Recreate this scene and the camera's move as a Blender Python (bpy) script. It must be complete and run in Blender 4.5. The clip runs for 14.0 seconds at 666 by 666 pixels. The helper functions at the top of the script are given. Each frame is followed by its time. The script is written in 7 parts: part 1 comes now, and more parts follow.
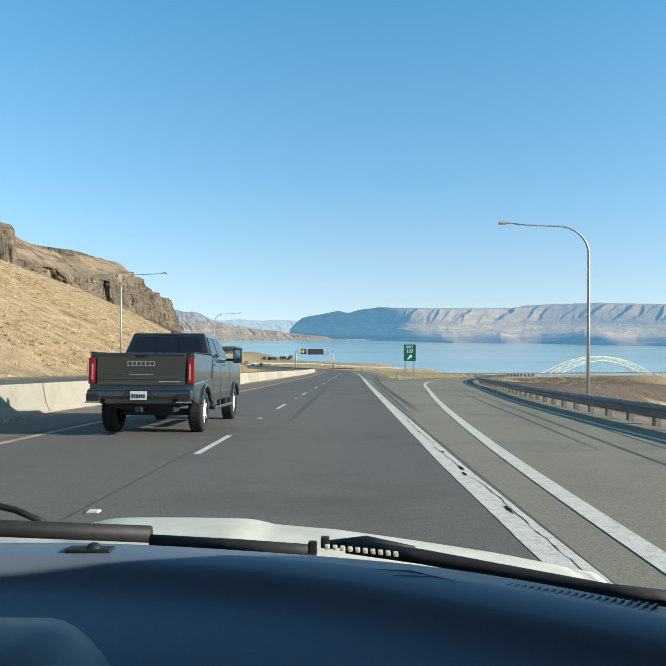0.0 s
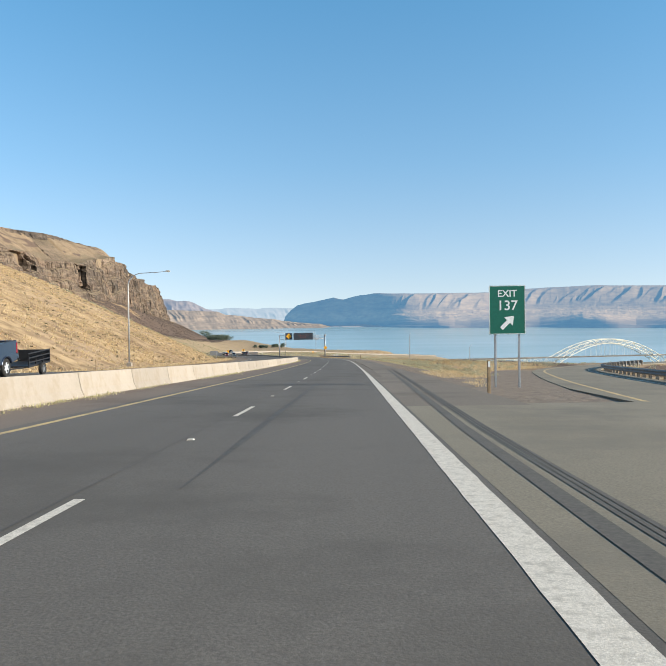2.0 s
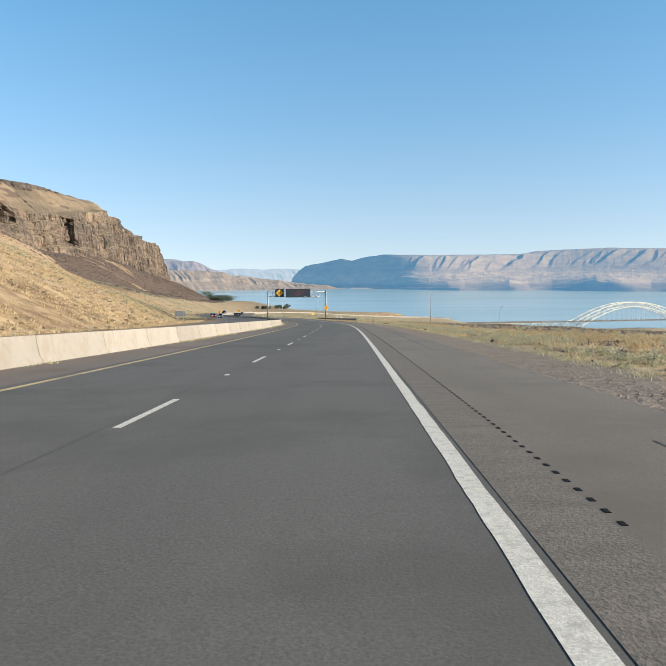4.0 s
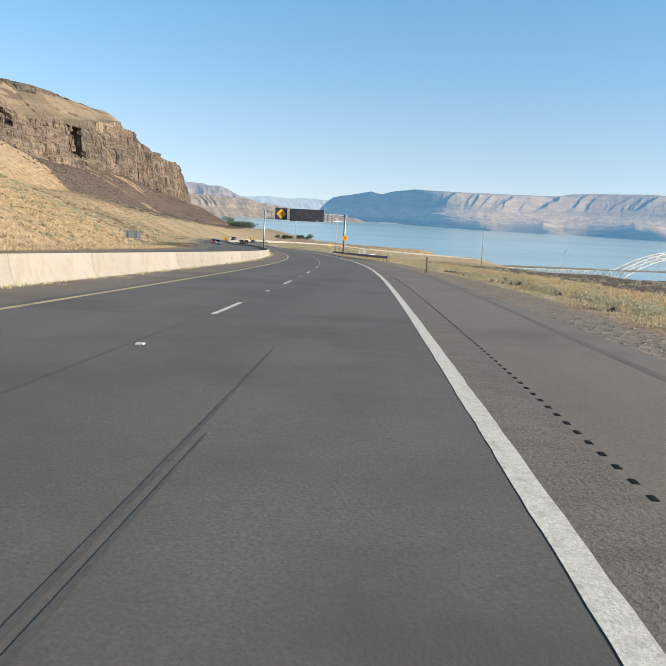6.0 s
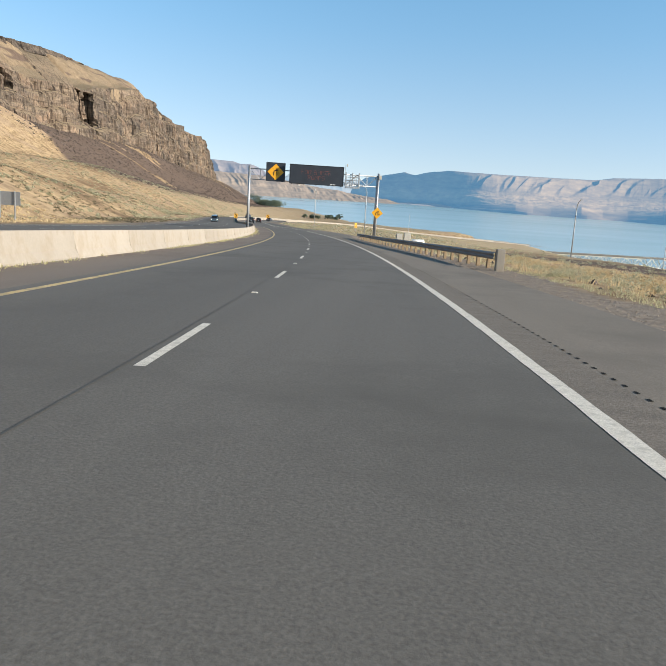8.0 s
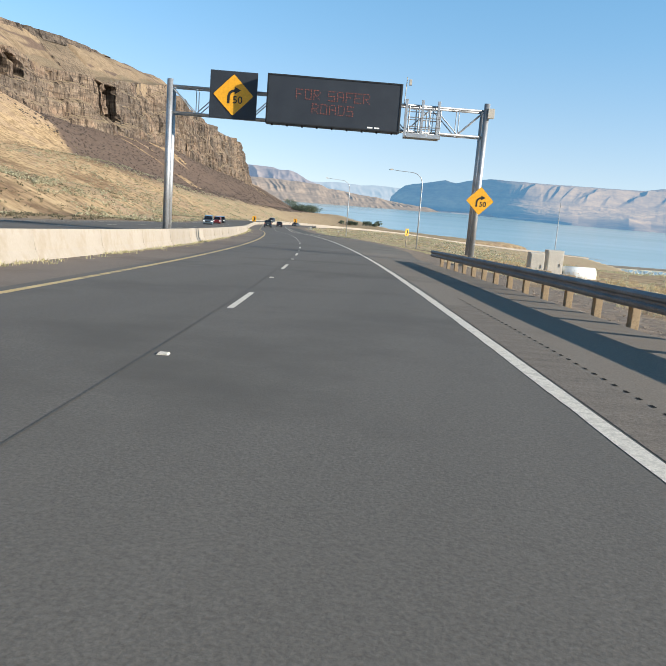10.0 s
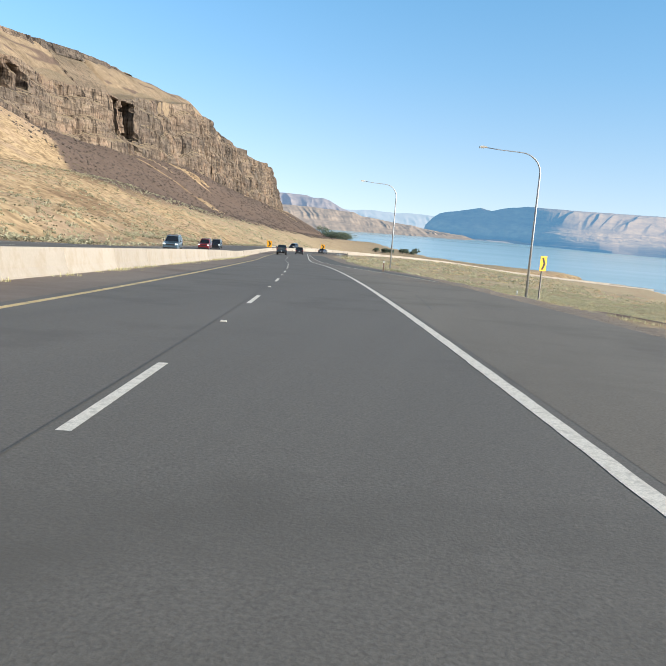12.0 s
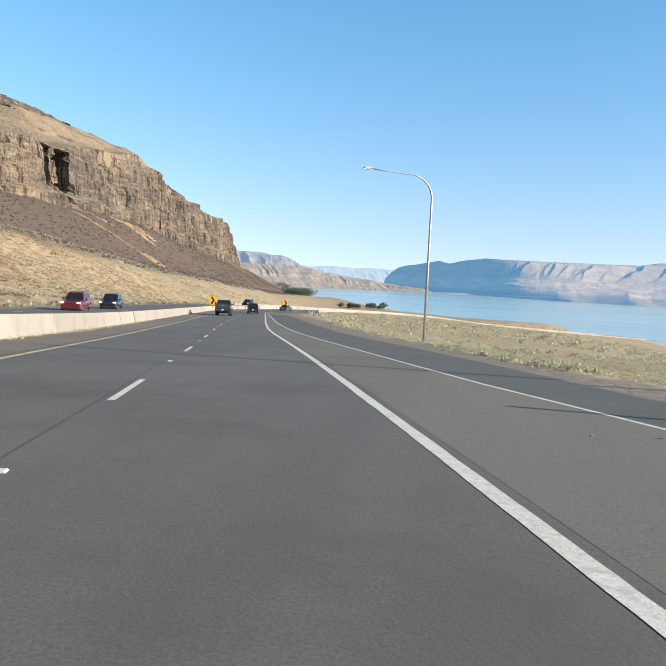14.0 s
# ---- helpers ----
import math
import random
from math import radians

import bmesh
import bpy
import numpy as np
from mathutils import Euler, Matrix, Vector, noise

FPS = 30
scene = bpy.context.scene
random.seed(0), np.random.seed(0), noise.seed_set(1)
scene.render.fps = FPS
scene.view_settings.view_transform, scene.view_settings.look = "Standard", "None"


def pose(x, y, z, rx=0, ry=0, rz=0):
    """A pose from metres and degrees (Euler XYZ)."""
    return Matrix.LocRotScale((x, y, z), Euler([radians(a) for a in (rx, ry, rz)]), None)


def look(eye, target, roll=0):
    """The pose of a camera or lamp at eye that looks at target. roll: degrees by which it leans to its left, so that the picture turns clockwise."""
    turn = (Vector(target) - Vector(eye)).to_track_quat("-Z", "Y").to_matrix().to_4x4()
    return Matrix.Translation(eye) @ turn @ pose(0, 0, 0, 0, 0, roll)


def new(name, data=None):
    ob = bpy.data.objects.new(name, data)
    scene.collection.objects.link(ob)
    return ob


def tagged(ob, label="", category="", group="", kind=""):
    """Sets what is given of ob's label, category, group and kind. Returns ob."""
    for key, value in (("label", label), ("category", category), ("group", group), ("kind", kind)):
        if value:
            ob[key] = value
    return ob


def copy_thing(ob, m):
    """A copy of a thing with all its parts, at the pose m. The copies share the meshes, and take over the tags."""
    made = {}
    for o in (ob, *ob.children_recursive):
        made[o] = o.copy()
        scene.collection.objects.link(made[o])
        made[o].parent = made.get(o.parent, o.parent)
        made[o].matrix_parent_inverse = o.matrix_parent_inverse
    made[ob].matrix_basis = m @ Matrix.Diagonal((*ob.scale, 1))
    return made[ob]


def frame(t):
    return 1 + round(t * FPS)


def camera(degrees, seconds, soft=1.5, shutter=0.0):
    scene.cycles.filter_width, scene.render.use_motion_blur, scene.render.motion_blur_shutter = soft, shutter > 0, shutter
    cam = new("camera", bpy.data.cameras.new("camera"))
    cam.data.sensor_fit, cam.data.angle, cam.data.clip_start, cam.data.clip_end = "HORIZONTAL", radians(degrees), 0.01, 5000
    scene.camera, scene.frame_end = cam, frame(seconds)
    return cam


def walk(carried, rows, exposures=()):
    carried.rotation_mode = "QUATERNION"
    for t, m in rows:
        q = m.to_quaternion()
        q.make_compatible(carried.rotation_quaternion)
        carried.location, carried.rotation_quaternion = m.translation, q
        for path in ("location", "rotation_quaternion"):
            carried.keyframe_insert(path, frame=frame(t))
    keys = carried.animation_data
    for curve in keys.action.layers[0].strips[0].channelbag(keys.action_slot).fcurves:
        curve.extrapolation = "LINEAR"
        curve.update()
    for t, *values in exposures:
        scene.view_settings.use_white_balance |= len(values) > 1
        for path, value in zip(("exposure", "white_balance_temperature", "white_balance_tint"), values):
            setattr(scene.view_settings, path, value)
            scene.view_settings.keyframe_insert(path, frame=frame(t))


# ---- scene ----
cam = camera(48.65, 14.0, 1.15)

PATH = [
    (0, (0.032, -0.000, 0.000), (-0.178, 9.998, -0.048), 0.18),
    (0.5, (0.089, 14.172, -0.739), (-0.026, 24.171, -0.862), 0.33),
    (1, (0.178, 28.345, -1.477), (0.067, 38.343, -1.670), -0.88),
    (1.5, (0.299, 42.519, -2.214), (0.165, 52.516, -2.434), -1.08),
    (2, (0.446, 56.694, -2.950), (0.294, 66.690, -3.167), -0.76),
    (2.2, (0.512, 62.364, -3.244), (0.360, 72.361, -3.449), -0.76),
    (2.7, (0.686, 76.541, -3.977), (0.518, 86.536, -4.228), -0.71),
    (3.25, (0.871, 92.137, -4.778), (0.676, 102.127, -5.184), -0.85),
    (3.8, (1.018, 107.735, -5.570), (0.779, 117.712, -6.204), -0.55),
    (4.3, (1.086, 121.919, -6.279), (0.788, 131.876, -7.154), 0.10),
    (4.5, (1.094, 127.592, -6.561), (0.782, 137.541, -7.527), 0.62),
    (5, (1.067, 141.777, -7.260), (0.671, 151.695, -8.477), 1.40),
    (5.5, (0.946, 155.956, -7.957), (0.479, 165.836, -9.429), 2.15),
    (6, (0.714, 170.121, -8.656), (0.158, 179.971, -10.286), 2.75),
    (6.5, (0.370, 184.273, -9.361), (-0.287, 194.104, -11.067), 2.97),
    (7, (-0.155, 198.409, -10.070), (-0.901, 208.222, -11.844), 3.18),
    (7.5, (-0.911, 212.521, -10.782), (-1.737, 222.316, -12.621), 3.44),
    (8, (-1.930, 226.600, -11.495), (-2.860, 236.374, -13.393), 3.66),
    (8.2, (-2.410, 232.221, -11.780), (-3.397, 241.988, -13.687), 3.74),
    (8.7, (-3.731, 246.248, -12.490), (-4.834, 255.997, -14.428), 3.88),
    (9.25, (-5.337, 261.647, -13.265), (-6.574, 271.380, -15.195), 4.10),
    (9.8, (-7.094, 277.016, -14.030), (-8.468, 286.742, -15.903), 4.36),
    (10.3, (-8.902, 290.954, -14.715), (-10.404, 300.680, -16.488), 4.62),
    (10.5, (-9.711, 296.517, -14.985), (-11.279, 306.241, -16.712), 4.72),
    (11, (-11.966, 310.385, -15.648), (-13.646, 320.112, -17.247), 4.82),
    (11.5, (-14.493, 324.203, -16.293), (-16.305, 333.920, -17.808), 4.65),
    (12, (-17.199, 337.982, -16.916), (-19.095, 347.685, -18.419), 4.39),
    (12.5, (-20.076, 351.725, -17.516), (-22.053, 361.419, -18.970), 3.63),
    (13, (-23.140, 365.427, -18.107), (-25.202, 375.112, -19.503), 3.38),
    (13.5, (-26.399, 379.082, -18.703), (-28.474, 388.794, -19.878), 3.47),
    (14, (-29.873, 392.683, -19.319), (-31.322, 402.551, -20.038), 2.78),
]
walk(cam, [(t, look(eye, target, roll)) for t, eye, target, roll in PATH], [(0.0, 0.72, 6000.0, 2.0), (0.6, 0.72, 6150.0, 6.0), (1.4, 0.72, 6350.0, 10.0), (8.2, 0.72, 6350.0, 10.0), (10.4, 0.80, 6200.0, 10.0), (14.0, 0.90, 6150.0, 10.0)])

# ---- light ----
SUN_EL, SUN_DIR = radians(20.0), Vector((0.976, -0.218, 0.0))
world = bpy.data.worlds.new("sky")
scene.world = world
world.use_nodes = True
wn, wl = world.node_tree.nodes, world.node_tree.links
sky = wn.new("ShaderNodeTexSky")
sky.sky_type = "NISHITA"
sky.sun_disc = False
sky.sun_elevation = SUN_EL
sky.sun_rotation = math.atan2(SUN_DIR.x, SUN_DIR.y)
sky.altitude = 200.0
sky.air_density, sky.dust_density, sky.ozone_density = 1.0, 0.35, 1.8
wn["Background"].inputs["Strength"].default_value = 0.14
way = wn.new("ShaderNodeTexCoord")
lift = wn.new("ShaderNodeMapping")
lift.inputs["Location"].default_value = (0.0, 0.0, 0.115)
lift.inputs["Scale"].default_value = (1.0, 1.0, 0.8)
wl.new(way.outputs["Generated"], lift.inputs["Vector"])
wl.new(lift.outputs["Vector"], sky.inputs["Vector"])
clear = wn.new("ShaderNodeMix")
clear.data_type, clear.blend_type = "RGBA", "MULTIPLY"
clear.inputs["Factor"].default_value = 1.0
split = wn.new("ShaderNodeSeparateXYZ")
wl.new(way.outputs["Generated"], split.inputs["Vector"])
hue = wn.new("ShaderNodeValToRGB")
for at, tone in ((0.0, (1.12, 0.90, 0.79, 1)), (0.2, (0.77, 0.91, 0.90, 1)), (0.5, (0.46, 0.925, 1.0, 1)), (0.72, (0.42, 0.52, 0.49, 1)), (1.0, (0.40, 0.36, 0.32, 1))):
    stop = hue.color_ramp.elements[0] if at == 0.0 else hue.color_ramp.elements[-1] if at == 1.0 else hue.color_ramp.elements.new(at)
    stop.position, stop.color = at, tone
wl.new(split.outputs["Z"], hue.inputs["Fac"])
wl.new(hue.outputs["Color"], clear.inputs["B"])
wl.new(sky.outputs["Color"], clear.inputs["A"])
wl.new(clear.outputs["Result"], wn["Background"].inputs["Color"])
sun_data = bpy.data.lights.new("sun", "SUN")
sun_data.energy, sun_data.angle, sun_data.color = 4.95, radians(0.53), (1.0, 0.89, 0.74)
sun = new("sun", sun_data)
to_sun = SUN_DIR * math.cos(SUN_EL) + Vector((0, 0, math.sin(SUN_EL)))
sun.matrix_world = Matrix.Translation((60, -40, 80)) @ to_sun.to_track_quat("Z", "Y").to_matrix().to_4x4()


# ---- materials ----
def principled(name, rough=0.8, metal=0.0, spec=0.5):
    m = bpy.data.materials.new(name)
    m.use_nodes = True
    b = m.node_tree.nodes["Principled BSDF"]
    b.inputs["Roughness"].default_value = rough
    b.inputs["Metallic"].default_value = metal
    b.inputs["Specular IOR Level"].default_value = spec
    return m, m.node_tree.nodes, m.node_tree.links, b


def noise_tex(N, L, scale, detail=4.0, rough=0.55, coords=None, stretch=None):
    t = N.new("ShaderNodeTexNoise")
    t.inputs["Scale"].default_value = scale
    t.inputs["Detail"].default_value = detail
    t.inputs["Roughness"].default_value = rough
    src = coords
    if stretch:
        mp = N.new("ShaderNodeMapping")
        mp.inputs["Scale"].default_value = stretch
        L.new(coords, mp.inputs["Vector"])
        src = mp.outputs["Vector"]
    L.new(src, t.inputs["Vector"])
    return t.outputs["Fac"]


def ramp(N, L, fac, stops):
    r = N.new("ShaderNodeValToRGB")
    e = r.color_ramp.elements
    while len(e) < len(stops):
        e.new(0.5)
    for q, (at, c) in zip(e, stops):
        q.position = at
        q.color = (*c, 1) if len(c) == 3 else c
    L.new(fac, r.inputs["Fac"])
    return r.outputs["Color"]


def mixed(N, L, fac, a, b, mode="MIX"):
    m = N.new("ShaderNodeMix")
    m.data_type, m.blend_type = "RGBA", mode
    for sock, v in ((m.inputs["Factor"], fac), (m.inputs["A"], a), (m.inputs["B"], b)):
        if isinstance(v, (int, float)):
            sock.default_value = v
        elif isinstance(v, tuple):
            sock.default_value = (*v, 1) if len(v) == 3 else v
        else:
            L.new(v, sock)
    return m.outputs["Result"]


def bump(N, L, b, height, strength, distance=0.02):
    n = N.new("ShaderNodeBump")
    n.inputs["Strength"].default_value = strength
    n.inputs["Distance"].default_value = distance
    L.new(height, n.inputs["Height"])
    L.new(n.outputs["Normal"], b.inputs["Normal"])


def where(N):
    return N.new("ShaderNodeTexCoord").outputs["Object"]


def surface(name, dark, light, coarse=0.6, fine=30.0, rough=0.85, metal=0.0, spec=0.4, strength=0.3, dist=0.01, grime=None, grime_scale=0.25, stretch=None, grain=(0.72, 1.22)):
    """A surface of two tones in a coarse and a fine pattern, with grain relief and patches of grime."""
    m, N, L, b = principled(name, rough, metal, spec)
    co = where(N)
    big = noise_tex(N, L, coarse, 5.0, 0.6, co, stretch)
    small = noise_tex(N, L, fine, 3.0, 0.6, co)
    col = ramp(N, L, big, [(0.3, dark), (0.7, light)])
    tone = ramp(N, L, small, [(0.25, grain[:1] * 3), (0.75, grain[1:] * 3)])
    col = mixed(N, L, 1.0, col, tone, "MULTIPLY")
    if grime:
        g = ramp(N, L, noise_tex(N, L, grime_scale, 6.0, 0.65, co), [(0.5, (0, 0, 0)), (0.68, (1, 1, 1))])
        col = mixed(N, L, g, col, grime)
    L.new(col, b.inputs["Base Color"])
    if strength:
        bump(N, L, b, small, strength, dist)
    return m


def plain(name, color, rough=0.5, metal=0.0, spec=0.5, emit=0.0):
    m, N, L, b = principled(name, rough, metal, spec)
    v = noise_tex(N, L, 9.0, 4.0, 0.6, where(N))
    lo, hi = tuple(c * 0.86 for c in color), tuple(min(1, c * 1.1) for c in color)
    L.new(ramp(N, L, v, [(0.3, lo), (0.7, hi)]), b.inputs["Base Color"])
    if emit:
        b.inputs["Emission Color"].default_value = (*color, 1)
        b.inputs["Emission Strength"].default_value = emit
    return m


ASPHALT = surface("lane_asphalt", (0.117, 0.107, 0.094), (0.148, 0.135, 0.118), 0.25, 45, 0.85, spec=0.3, strength=0.22, grime=(0.098, 0.089, 0.077), stretch=(1.6, 0.035, 1.0))
SHOULDER = surface("shoulder_asphalt", (0.164, 0.137, 0.108), (0.206, 0.175, 0.140), 0.35, 40, 0.9, strength=0.25, grime=(0.135, 0.113, 0.09), stretch=(1.0, 0.15, 1.0))
RAMPSEAL = surface("ramp_asphalt", (0.205, 0.180, 0.133), (0.250, 0.222, 0.166), 0.4, 40, 0.9, strength=0.25, grime=(0.165, 0.147, 0.115), stretch=(1.0, 0.2, 1.0))
DARKSEAL = surface("fresh_asphalt", (0.085, 0.082, 0.074), (0.11, 0.106, 0.096), 0.4, 40, 0.9, strength=0.4)
WHITE = surface("white_road_paint", (0.60, 0.555, 0.475), (0.69, 0.64, 0.555), 9.0, 60, 0.8, strength=0.25, grime=(0.44, 0.405, 0.345), grime_scale=11.0)
YELLOW = surface("yellow_road_paint", (0.50, 0.365, 0.165), (0.62, 0.465, 0.235), 1.2, 30, 0.8, strength=0.2, grime=(0.26, 0.21, 0.14), grime_scale=1.6)
CONCRETE = surface("barrier_concrete", (0.30, 0.262, 0.213), (0.345, 0.303, 0.25), 0.7, 14, 0.9, strength=0.1, grime=(0.285, 0.238, 0.18), grime_scale=1.3, grain=(0.94, 1.05))


def vary_by_piece(m, lo, hi):
    """Lets each piece of a kind have its own tone."""
    N, L = m.node_tree.nodes, m.node_tree.links
    b = N["Principled BSDF"]
    src = b.inputs["Base Color"].links[0].from_socket
    tone = ramp(N, L, N.new("ShaderNodeObjectInfo").outputs["Random"], [(0.1, (lo, lo, lo)), (0.9, (hi, hi, hi))])
    L.new(mixed(N, L, 1.0, src, tone, "MULTIPLY"), b.inputs["Base Color"])


vary_by_piece(CONCRETE, 0.91, 1.06)
GALV = surface("galvanised_steel", (0.36, 0.37, 0.38), (0.50, 0.51, 0.52), 1.5, 20, 0.5, metal=0.75, strength=0.05)
DARKRAIL = surface("weathered_guard_rail", (0.13, 0.135, 0.145), (0.21, 0.215, 0.225), 1.0, 18, 0.55, metal=0.4, strength=0.1)
GREYPOST = surface("grey_rail_post", (0.20, 0.18, 0.155), (0.30, 0.275, 0.24), 3.0, 30, 0.9, strength=0.3)
WOOD = surface("weathered_wood_post", (0.24, 0.17, 0.10), (0.38, 0.28, 0.17), 3.0, 30, 0.9, strength=0.4)
PANEL = surface("sign_cabinet_black", (0.024, 0.029, 0.038), (0.034, 0.040, 0.050), 1.2, 25, 0.5, strength=0.1)
GREEN = plain("sign_green", (0.006, 0.13, 0.085), 0.45)
SIGNWHITE = plain("sign_white", (0.82, 0.84, 0.82), 0.5)
SIGNYELLOW = plain("sign_yellow", (0.78, 0.37, 0.012), 0.5)
SIGNBLACK = plain("sign_black", (0.012, 0.012, 0.012), 0.5)
ALU = plain("sign_back_aluminium", (0.30, 0.31, 0.32), 0.5, 0.5)
LED = plain("amber_led", (0.30, 0.09, 0.06), 0.5, emit=0.01)
CABINET = surface("cabinet_paint", (0.42, 0.39, 0.34), (0.50, 0.47, 0.41), 2.0, 20, 0.6, strength=0.05)
STEELWHITE = surface("bridge_paint", (0.60, 0.55, 0.44), (0.72, 0.665, 0.54), 0.1, 2, 0.7, strength=0.0)


def terrain_material():
    """Dry grass, bare soil, sage green and dark scree, mixed by the zones stored on the ground."""
    m, N, L, b = principled("dry_hillside", 0.95, 0.0, 0.2)
    co = where(N)
    n1 = noise_tex(N, L, 0.035, 6.0, 0.62, co)
    n2 = noise_tex(N, L, 0.35, 5.0, 0.65, co)
    n3 = noise_tex(N, L, 2.6, 4.0, 0.7, co)
    grass = ramp(N, L, n1, [(0.34, (0.24, 0.165, 0.10)), (0.48, (0.42, 0.31, 0.185)), (0.56, (0.38, 0.28, 0.17)), (0.7, (0.27, 0.19, 0.12))])
    tuft = ramp(N, L, n2, [(0.40, (0.60, 0.56, 0.52)), (0.60, (1.12, 1.1, 1.05))])
    grass = mixed(N, L, 1.0, grass, tuft, "MULTIPLY")
    sage = ramp(N, L, n3, [(0.35, (0.28, 0.228, 0.145)), (0.65, (0.43, 0.342, 0.22))])
    soil = ramp(N, L, n2, [(0.3, (0.30, 0.21, 0.135)), (0.7, (0.42, 0.31, 0.20))])
    scree = ramp(N, L, n2, [(0.3, (0.088, 0.062, 0.047)), (0.7, (0.15, 0.106, 0.080))])
    gravel = ramp(N, L, n3, [(0.3, (0.175, 0.140, 0.110)), (0.7, (0.285, 0.232, 0.182))])
    zone = N.new("ShaderNodeVertexColor")
    zone.layer_name = "zone"
    sep = N.new("ShaderNodeSeparateColor")
    L.new(zone.outputs["Color"], sep.inputs["Color"])

    def edge(sock, soft=0.25):
        add = N.new("ShaderNodeMath")
        add.operation = "ADD"
        L.new(sock, add.inputs[0])
        wob = N.new("ShaderNodeMath")
        wob.operation = "MULTIPLY_ADD"
        L.new(n2, wob.inputs[0])
        wob.inputs[1].default_value, wob.inputs[2].default_value = 0.9, -0.45
        L.new(wob.outputs[0], add.inputs[1])
        return ramp(N, L, add.outputs[0], [(0.5 - soft, (0, 0, 0)), (0.5 + soft, (1, 1, 1))])

    col = mixed(N, L, edge(sep.outputs["Green"], 0.3), grass, sage)
    col = mixed(N, L, ramp(N, L, n1, [(0.53, (0, 0, 0)), (0.63, (0.75, 0.75, 0.75))]), col, soil)
    upland = ramp(N, L, n2, [(0.3, (0.155, 0.115, 0.076)), (0.5, (0.225, 0.168, 0.109)), (0.7, (0.30, 0.225, 0.145))])
    upland = mixed(N, L, 1.0, upland, ramp(N, L, n1, [(0.35, (0.72, 0.70, 0.68)), (0.5, (1.0, 1.0, 1.0)), (0.65, (1.18, 1.16, 1.12))]), "MULTIPLY")
    col = mixed(N, L, edge(zone.outputs["Alpha"], 0.3), col, upland)
    col = mixed(N, L, edge(sep.outputs["Red"], 0.12), col, scree)
    col = mixed(N, L, edge(sep.outputs["Blue"], 0.15), col, gravel)
    L.new(col, b.inputs["Base Color"])
    bump(N, L, b, n3, 0.6, 0.2)
    return m


def basalt_material():
    """Columnar basalt: strata, columns and fissures with their relief shade painted in, and dry grass on the ledges."""
    m, N, L, b = principled("basalt_cliff", 0.95, 0.0, 0.2)
    co = where(N)
    cols = noise_tex(N, L, 0.42, 4.0, 0.6, co, (1.0, 1.0, 0.09))
    slim = noise_tex(N, L, 1.05, 3.0, 0.6, co, (1.0, 1.0, 0.07))
    crack = noise_tex(N, L, 0.22, 6.0, 0.7, co, (1.0, 1.0, 0.13))
    band = noise_tex(N, L, 0.05, 5.0, 0.6, co, (0.22, 0.22, 3.4))
    patch = noise_tex(N, L, 0.03, 4.0, 0.6, co)
    rust = noise_tex(N, L, 0.055, 4.0, 0.6, co, (1.0, 1.0, 1.6))
    fine = noise_tex(N, L, 1.3, 4.0, 0.65, co, (1.0, 1.0, 0.35))
    c = ramp(N, L, band, [(0.32, (0.115, 0.094, 0.077)), (0.44, (0.20, 0.162, 0.127)), (0.50, (0.115, 0.093, 0.075)), (0.58, (0.225, 0.184, 0.143)), (0.68, (0.165, 0.138, 0.112))])
    c = mixed(N, L, ramp(N, L, rust, [(0.50, (0, 0, 0)), (0.66, (0.5, 0.5, 0.5))]), c, (0.25, 0.180, 0.135))
    c = mixed(N, L, 1.0, c, ramp(N, L, patch, [(0.38, (0.60, 0.60, 0.61)), (0.62, (1.14, 1.06, 0.98))]), "MULTIPLY")
    # shade of crevices and lit column faces painted as upright streaks
    c = mixed(N, L, 1.0, c, ramp(N, L, cols, [(0.36, (0.50, 0.49, 0.49)), (0.5, (1.0, 1.0, 1.0)), (0.7, (1.15, 1.12, 1.07))]), "MULTIPLY")
    c = mixed(N, L, 1.0, c, ramp(N, L, slim, [(0.34, (0.42, 0.41, 0.41)), (0.46, (1.0, 1.0, 1.0)), (0.7, (1.1, 1.1, 1.1))]), "MULTIPLY")
    c = mixed(N, L, 1.0, c, ramp(N, L, crack, [(0.37, (0.20, 0.20, 0.21)), (0.44, (1.0, 1.0, 1.0))]), "MULTIPLY")
    c = mixed(N, L, 1.0, c, ramp(N, L, fine, [(0.3, (0.65, 0.65, 0.65)), (0.7, (1.25, 1.25, 1.25))]), "MULTIPLY")
    geo, sep = N.new("ShaderNodeNewGeometry"), N.new("ShaderNodeSeparateXYZ")
    L.new(geo.outputs["True Normal"], sep.inputs["Vector"])
    flat = ramp(N, L, sep.outputs["Z"], [(0.62, (0, 0, 0)), (0.88, (1, 1, 1))])
    c = mixed(N, L, flat, c, ramp(N, L, fine, [(0.3, (0.155, 0.118, 0.076)), (0.7, (0.27, 0.21, 0.135))]))
    L.new(c, b.inputs["Base Color"])
    bump(N, L, b, cols, 1.0, 1.5)
    return m


def water_material():
    m, N, L, b = principled("lake_water", 0.2, 0.0, 0.5)
    co = where(N)
    wide = noise_tex(N, L, 0.004, 4.0, 0.5, co, (0.35, 1.6, 1.0))
    L.new(ramp(N, L, wide, [(0.35, (0.32, 0.455, 0.47)), (0.65, (0.39, 0.515, 0.53))]), b.inputs["Base Color"])
    bump(N, L, b, noise_tex(N, L, 0.25, 3.0, 0.6, co), 0.5, 0.5)
    return m


